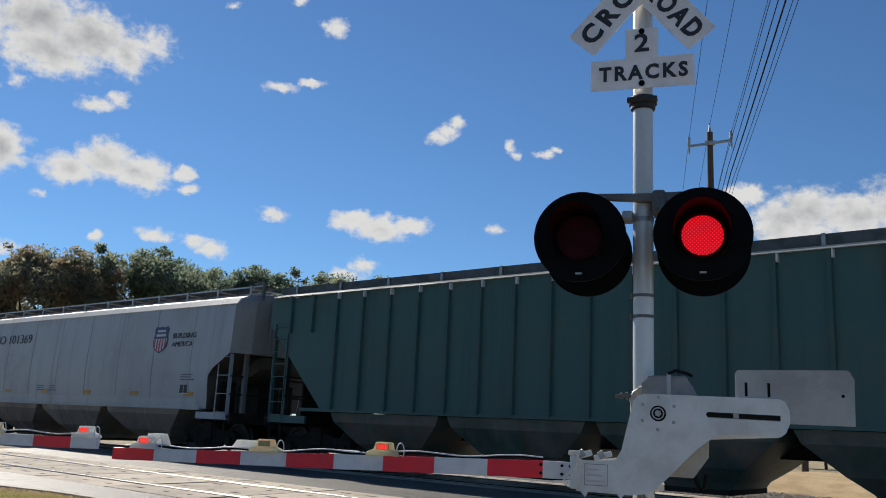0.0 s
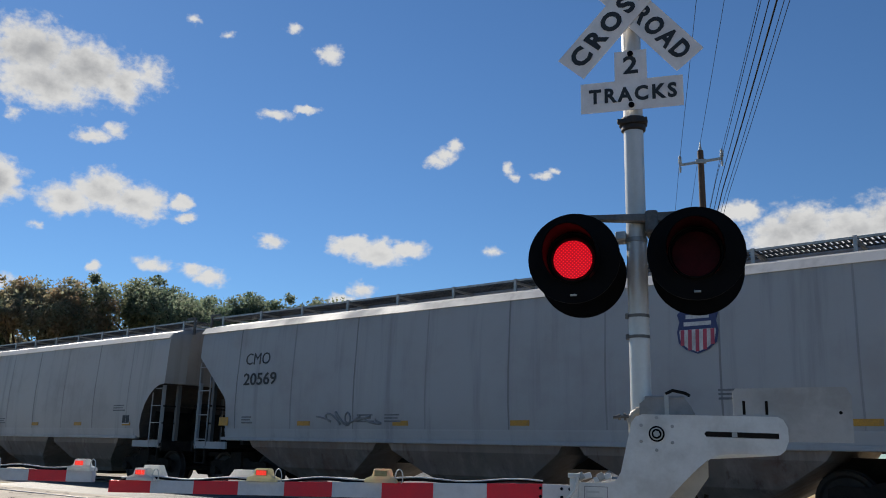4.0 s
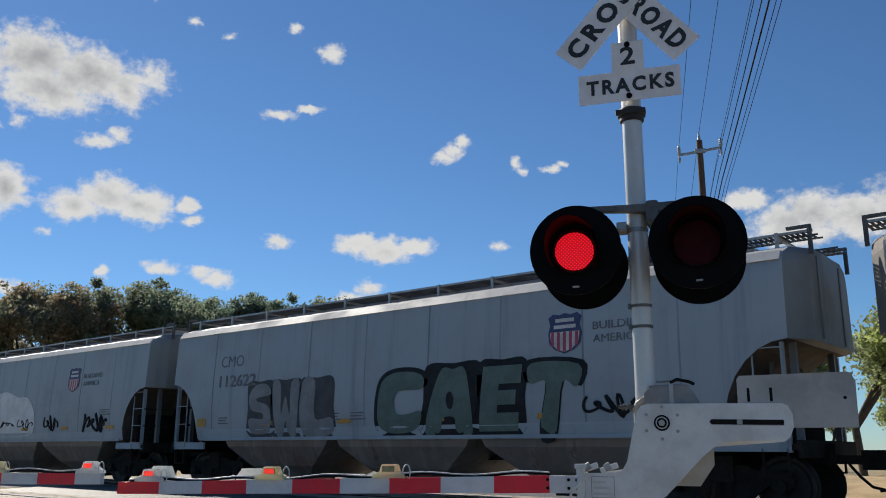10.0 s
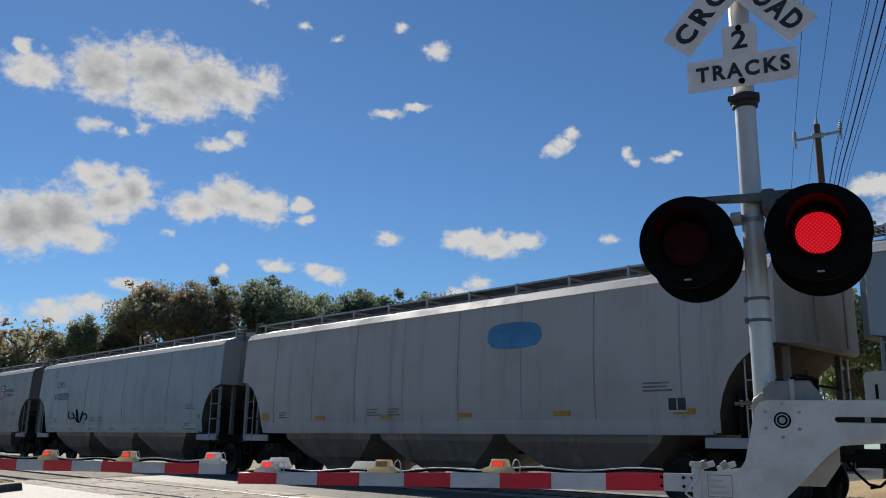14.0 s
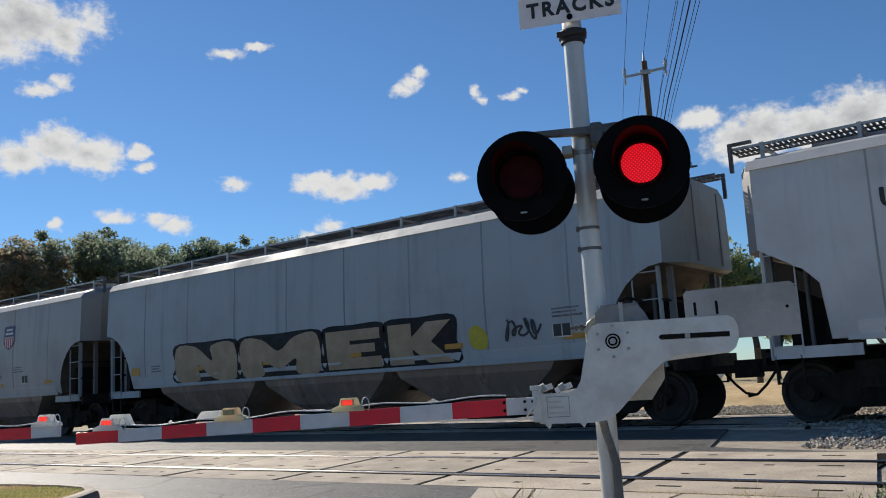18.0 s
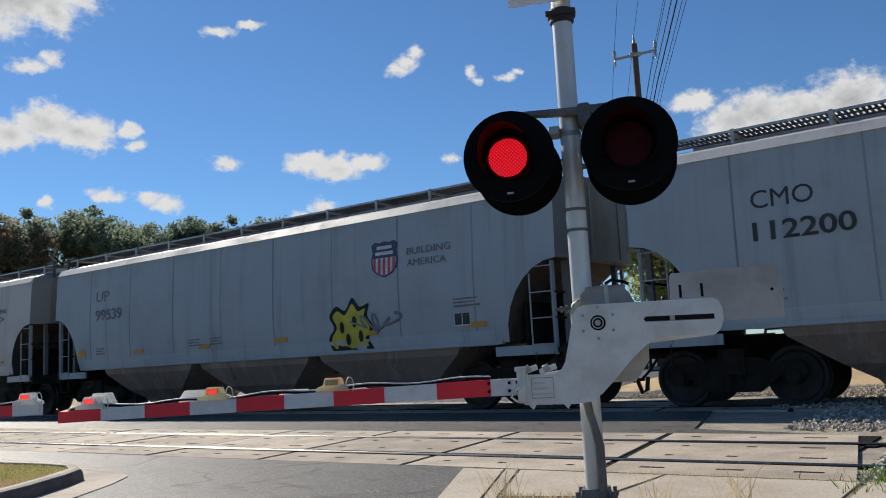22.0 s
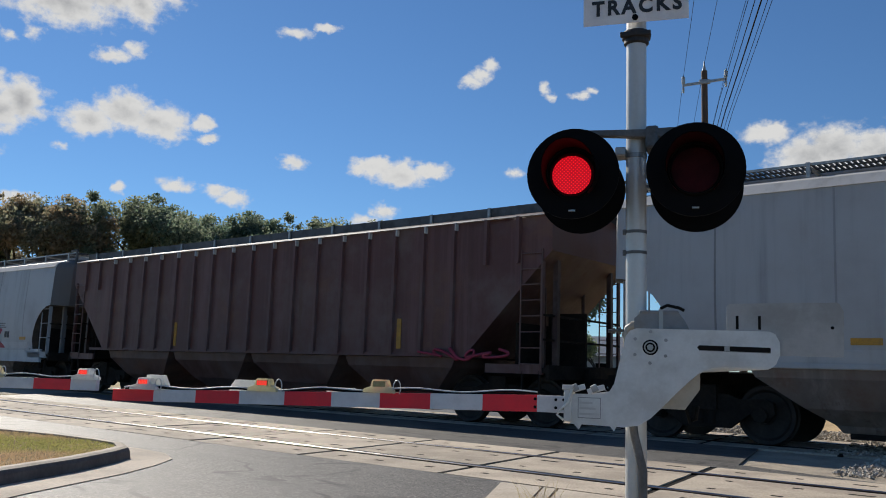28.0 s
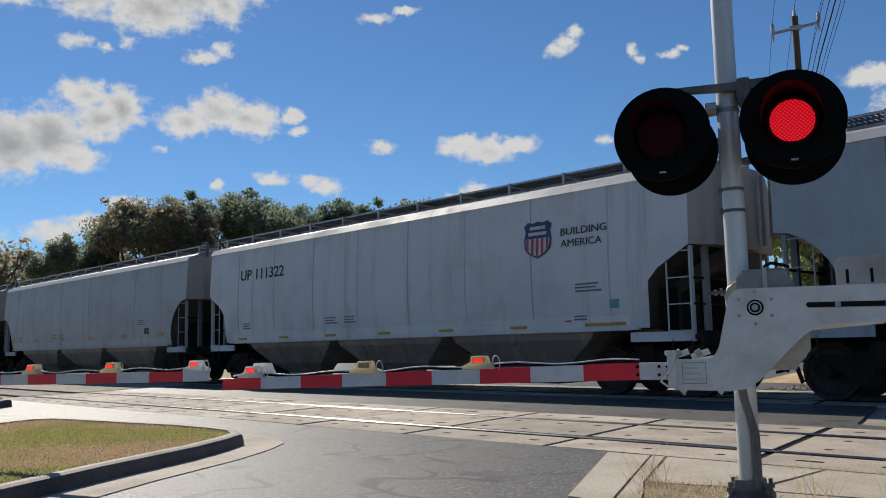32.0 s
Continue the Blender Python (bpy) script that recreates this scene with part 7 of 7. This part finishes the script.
DK, OLIVE, RUSSET, LIME = (0.12, 0.195, 0.13), (0.25, 0.26, 0.145), (0.37, 0.225, 0.13), (0.42, 0.48, 0.13)
for az, dist, h, v, tint in ((44, 78, 14.0, 2, OLIVE), (46.3, 76, 14.0, 1, OLIVE), (48.6, 79, 14.6, 0, OLIVE), (50.5, 76, 14.6, 2, DK), (52.6, 80, 14.6, 1, DK), (55, 82, 14.4, 2, DK), (57.4, 76, 14.8, 0, DK), (59.6, 80, 14.4, 1, OLIVE), (61.4, 77, 13.8, 2, OLIVE),
                             (63.3, 78, 14.2, 2, RUSSET), (65.5, 78, 13.2, 0, RUSSET), (67.3, 80, 12.6, 1, RUSSET), (69.3, 78, 11.4, 2, OLIVE), (41, 84, 13.2, 1, DK), (37, 86, 12.5, 0, DK), (33, 90, 11, 2, OLIVE), (47.4, 92, 11.8, 2, DK), (51.5, 93, 12.2, 0, DK), (54, 92, 11.8, 1, OLIVE), (58.4, 94, 12.4, 2, DK), (60.6, 93, 12.0, 0, OLIVE), (62.4, 95, 12.2, 1, OLIVE), (64.6, 94, 12.0, 2, RUSSET), (66.4, 96, 11.4, 0, OLIVE), (68.4, 96, 10.8, 1, RUSSET), (45, 94, 11.6, 0, OLIVE), (42.5, 93, 11.4, 1, OLIVE), (70.5, 97, 9.6, 2, RUSSET), (72.8, 98, 8.6, 0, OLIVE), (75, 98, 8.0, 1, OLIVE)):
    words = {DK: "dark green", OLIVE: "olive green", RUSSET: "russet autumn"}[tint]
    tree(az, dist, h, v, tint, "%s broad tree in the row behind the tracks" % words)
for az, dist, h, v in ((30.0, 52, 7.6, 3), (32.0, 55, 8.6, 3), (34.2, 52, 8.2, 3), (36.6, 54, 8.6, 3), (39.0, 56, 8.2, 3)):
    tree(az, dist, h, v, DK, "dark green bushy tree before the house")
for az, dist, h in ((71.8, 84, 10.6), (73.6, 80, 10.0), (75.0, 88, 9.2)):
    tree(az, dist, h, 0, RUSSET, "thinning russet autumn tree in the row behind the tracks", True)
for az, dist, h, v in ((82, 120, 9.5, 1), (84.5, 125, 9, 0), (86.5, 130, 9, 2)):
    tree(az, dist, h, v, LIME, "pale green distant tree beside the tracks")
for az, dist, h, v in ((19.5, 33, 7.0, 3), (16.4, 31, 6.4, 3), (13.5, 34, 6.4, 3), (10.5, 36, 6.0, 3), (7.5, 38, 6.0, 3), (4.0, 38, 6.2, 3), (22.5, 42, 6.2, 3), (25.5, 60, 5.2, 3), (1.0, 40, 5.0, 3), (-3.0, 42, 5.0, 3), (11.8, 46, 4.2, 3), (15.2, 48, 4.4, 3), (18.2, 50, 4.4, 3), (21.0, 52, 4.2, 3), (28.5, 64, 4.5, 3), (31.5, 66, 4.5, 3), (5.8, 46, 4.4, 3), (9.0, 48, 4.2, 3)):
    tree(az, dist, h, v, LIME, "sunlit yellow-green bushy tree behind the tracks")

# ---- low pale house behind the crossing ----
house = thing("house", "low white-sided house with a slate roof behind the tracks", "house", pose(-38, 62, -0.05, 0, 0, 25))
part("wall", Geo().box(-7, 7, -4, 4, 0, 2.7), surface("white_siding", (0.62, 0.61, 0.58), (0.5, 0.49, 0.46), 0.7, 0, 30, 2, 0.2), house)
part("roof", Geo().prism([(-4.6, 2.65), (4.6, 2.65), (0, 4.4)], -7.5, 7.5, "yz"), surface("slate_shingle_roof", (0.12, 0.15, 0.20), (0.17, 0.19, 0.23), 0.9, 0, 20, 2, 0.4, 0.01), house)
for x in (-4.5, 0, 4.5):
    wd = part("window", Geo().box(x - 0.6, x + 0.6, -4.03, -3.98, 0.9, 2.1), BLACK, house)
    part("window_frame", Geo().box(x - 0.7, x + 0.7, -4.05, -4.031, 2.1, 2.2).box(x - 0.7, x + 0.7, -4.05, -4.031, 0.8, 0.9), SIGN_WHITE, wd)


# ---- clouds: far sky backdrop ----
def cloud_backdrop(high):
    # lobes of each cloud: azimuth, elevation, half width, half height in degrees
    great = [(70.2, 22.6, 2.4, 1.9), (66.9, 23.5, 2.8, 1.8), (63.5, 23.0, 2.7, 1.7), (65.9, 21.7, 3.2, 1.5), (61.2, 22.5, 1.3, 1.4), (74.4, 22.0, 1.7, 1.1), (75.2, 23.2, 0.6, 0.6)]
    west = [(70.0, 16.2, 1.6, 1.0), (67.6, 15.4, 1.5, 1.5), (69.0, 14.6, 1.8, 1.4), (71.8, 13.5, 2.4, 1.9), (73.9, 12.8, 2.4, 2.1), (70.5, 12.3, 2.0, 0.9), (77.4, 12.6, 3.0, 2.0), (80.5, 12.0, 3.0, 1.6)]
    middle = [(63.6, 14.9, 1.9, 1.0), (61.5, 15.7, 2.0, 1.25), (59.3, 15.3, 1.9, 1.15), (56.7, 15.6, 0.9, 0.5), (56.2, 14.6, 0.8, 0.4), (45.0, 13.6, 2.0, 0.7), (43.2, 13.2, 2.1, 0.9), (41.2, 13.5, 1.6, 0.65)]
    east = [(18.4, 15.8, 1.8, 0.75), (16.2, 14.0, 2.2, 1.5), (14.7, 14.5, 1.8, 1.65), (12.0, 14.0, 2.4, 1.4), (9.3, 14.6, 2.5, 1.6), (15.5, 13.2, 2.8, 0.8), (6.0, 13.6, 2.6, 1.4)]
    small = [(62.6, 19.0, 1.2, 0.55), (61.3, 19.6, 0.7, 0.5), (50.0, 27.55, 0.6, 0.4), (47.4, 26.15, 0.85, 0.6), (50.9, 21.95, 1.2, 0.42), (48.8, 22.5, 0.85, 0.3), (35.2, 13.6, 0.75, 0.36), (50.55, 13.6, 0.95, 0.45)]
    low = [(58.0, 11.5, 1.35, 0.5), (55.4, 11.25, 0.95, 0.5), (54.3, 10.9, 1.2, 0.5), (61.5, 10.9, 0.4, 0.4), (44.2, 10.7, 0.9, 0.6), (45.3, 10.0, 1.2, 0.5), (67.2, 9.6, 1.4, 0.45), (77.4, 9.3, 1.8, 0.4), (69.7, 8.2, 1.9, 0.6), (71.5, 7.6, 1.9, 0.7), (76.2, 7.0, 2.4, 0.95)]
    faint = [(59.5, 23.3, 1.2, 1.1), (70.6, 19.3, 1.1, 0.45), (67.3, 19.6, 0.5, 0.5), (68.8, 19.15, 0.5, 0.35), (60.4, 29.0, 0.9, 0.7), (58.9, 29.4, 1.1, 0.4), (65.2, 13.1, 0.5, 0.3), (54.6, 26.6, 0.5, 0.3), (57.0, 27.2, 0.5, 0.3)]
    puffs = [(q, 1.0) for q in great + west + middle + east] + [(q, 0.72) for q in small + low] + [(q, 0.55) for q in faint]
    if high:
        puffs = [(q, 0.72) for q in ((38.2, 20.6, 0.75, 0.5), (38.8, 20.1, 0.9, 0.55), (39.4, 19.6, 0.95, 0.5))] + [(q, 0.6) for q in ((34.3, 19.1, 0.5, 0.45), (33.8, 18.6, 0.4, 0.3), (31.9, 18.6, 0.8, 0.3), (31.2, 18.95, 0.5, 0.3))]
    n_az, n_el, R = (12, 6, 2550) if high else (50, 24, 2600)
    az0, az1, el0, el1 = (28, 44, 16, 23) if high else (0, 100, 1, 46)
    verts, faces, uv = [], [], []
    for j in range(n_el + 1):
        for i in range(n_az + 1):
            az, el = az0 + (az1 - az0) * i / n_az, el0 + (el1 - el0) * j / n_el
            a, e = radians(az), radians(el)
            verts.append((-R * math.sin(a) * math.cos(e), R * math.cos(a) * math.cos(e), R * math.sin(e)))
            uv.append((az, el))
    for j in range(n_el):
        for i in range(n_az):
            o = j * (n_az + 1) + i
            faces.append((o, o + 1, o + n_az + 2, o + n_az + 1))
    me = bpy.data.meshes.new("backdrop")
    me.from_pydata(verts, [], faces)
    lay = me.uv_layers.new(name="sky")
    for lp in me.loops:
        lay.data[lp.index].uv = uv[lp.vertex_index]
    m = bpy.data.materials.new("cloud_backdrop")
    m.use_nodes = True
    nt = m.node_tree
    nt.nodes.clear()
    node = nt.nodes.new

    def math_node(op, a, b=None, c=None):
        q = node("ShaderNodeMath")
        q.operation = op
        for i, v in enumerate((a, b, c)):
            if v is None:
                continue
            if isinstance(v, (int, float)):
                q.inputs[i].default_value = v
            else:
                nt.links.new(v, q.inputs[i])
        return q.outputs[0]
    um = node("ShaderNodeUVMap")
    um.uv_map = "sky"

    def fbm(scale, detail, rough, sx=0.55):
        mp = node("ShaderNodeMapping")
        mp.inputs["Scale"].default_value = (sx, 1, 1)
        nt.links.new(um.outputs[0], mp.inputs["Vector"])
        q = node("ShaderNodeTexNoise")
        q.inputs["Scale"].default_value, q.inputs["Detail"].default_value, q.inputs["Roughness"].default_value = scale, detail, rough
        nt.links.new(mp.outputs[0], q.inputs["Vector"])
        return q
    at = um.outputs[0]
    for scale, size in ((0.55, (1.2, 0.8, 0)), (1.7, (0.75, 0.6, 0)), (4.0, (0.24, 0.20, 0))):
        wv = node("ShaderNodeVectorMath")
        wv.operation = "MULTIPLY_ADD"
        nt.links.new(fbm(scale, 3, 0.5, 0.8).outputs["Color"], wv.inputs[0])
        wv.inputs[1].default_value = size
        nt.links.new(at, wv.inputs[2])
        sub = node("ShaderNodeVectorMath")
        sub.operation = "SUBTRACT"
        nt.links.new(wv.outputs[0], sub.inputs[0])
        sub.inputs[1].default_value = tuple(0.5 * q for q in size)
        at = sub.outputs[0]
    dens, thick = -0.6, 0.0
    for (az, el, hw, hh), weight in puffs:
        mp = node("ShaderNodeMapping")
        mp.vector_type = "TEXTURE"
        mp.inputs["Location"].default_value = (az, el, 0)
        mp.inputs["Scale"].default_value = (hw * 1.16, hh * 1.16, 1) if hh > 0.8 else (hw * 1.1, hh * 1.1, 1)
        nt.links.new(at, mp.inputs["Vector"])
        ln = node("ShaderNodeVectorMath")
        ln.operation = "LENGTH"
        nt.links.new(mp.outputs[0], ln.inputs[0])
        amp = math_node("MULTIPLY_ADD", ln.outputs["Value"], -weight, weight)
        dens = math_node("SMOOTH_MAX", amp, dens, 0.12)
        if hh > 0.8 and weight == 1.0:
            thick = math_node("SMOOTH_MAX", math_node("MULTIPLY", amp, min(hh, 1.8)), thick, 0.3)
    det = fbm(1.5, 9, 0.60, 0.8).outputs["Fac"]
    d = math_node("ADD", dens, math_node("MULTIPLY_ADD", det, 1.15, -0.60))
    alpha = ramp(nt, d, -0.12, 0.50)
    # thick parts are grey in their middle, rims are bright against the sun
    core = math_node("ADD", thick, math_node("MULTIPLY_ADD", fbm(0.9, 6, 0.58, 0.8).outputs["Fac"], 1.7, -0.85))
    shade = ramp(nt, core, 0.40, 1.9)
    colm = mix(nt, shade, (0.88, 0.885, 0.88), (0.46, 0.475, 0.50))
    colm = mix(nt, ramp(nt, fbm(1.3, 6, 0.55, 0.8).outputs["Fac"], 0.48, 0.72, 0.0, 0.22), colm, (0.58, 0.61, 0.66))
    em = node("ShaderNodeEmission")
    nt.links.new(colm, em.inputs["Color"])
    em.inputs["Strength"].default_value = 0.73
    tp = node("ShaderNodeBsdfTransparent")
    mx = node("ShaderNodeMixShader")
    nt.links.new(alpha, mx.inputs[0])
    nt.links.new(tp.outputs[0], mx.inputs[1])
    nt.links.new(em.outputs[0], mx.inputs[2])
    out = node("ShaderNodeOutputMaterial")
    nt.links.new(mx.outputs[0], out.inputs["Surface"])
    me.materials.append(m)
    ob = new("backdrop", me)
    ob.visible_shadow = False
    return tagged(ob, "small high white clouds on blue sky" if high else "scattered white fair-weather clouds on blue sky", "sky", "", "structure")


clouds, high_clouds = cloud_backdrop(False), cloud_backdrop(True)

# tracks last: many small pieces
crossing_track(Y_NEAR, True)
crossing_track(Y_FAR, False)

# ---- what flashes: always-lit LED arrays of the two lamps, slid out before their dark lenses and back in turn to imitate switching ----
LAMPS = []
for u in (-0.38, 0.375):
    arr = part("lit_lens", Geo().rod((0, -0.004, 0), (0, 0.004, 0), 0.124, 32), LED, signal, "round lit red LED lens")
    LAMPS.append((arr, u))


def motions():
    for k, (car, P) in TRAIN.items():
        walk(car, [(t, pose(REAR[k] + run(t) - run(k), Y_TRACK, 0)) for t in range(0, 33, 2)])
    walk(clouds, [(t, pose(0, 0, 0, 0, 0, 0.9 - 0.066 * t)) for t in (0, 8, 16, 24, 32)])
    walk(high_clouds, [(t, pose(0, 0, 0, 0, 0, 0.9 - 0.104 * t)) for t in (0, 8, 16, 24, 32)])
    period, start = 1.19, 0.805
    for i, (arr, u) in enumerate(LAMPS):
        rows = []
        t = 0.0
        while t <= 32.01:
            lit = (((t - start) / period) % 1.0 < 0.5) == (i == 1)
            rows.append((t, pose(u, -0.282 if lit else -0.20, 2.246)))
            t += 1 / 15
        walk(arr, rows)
    # arm LEDs stay lit as well; sliding into the housing imitates switching off
    for leds, (x, y, z), i in ARM_LEDS:
        rows = []
        t = 0.0
        while t <= 32.01:
            lit = (((t - start) / period) % 1.0 < 0.5) == (i == 1)
            rows.append((t, pose(x, y - (0.041 if lit else 0.015), z)))
            t += 1 / 15
        walk(leds, rows)


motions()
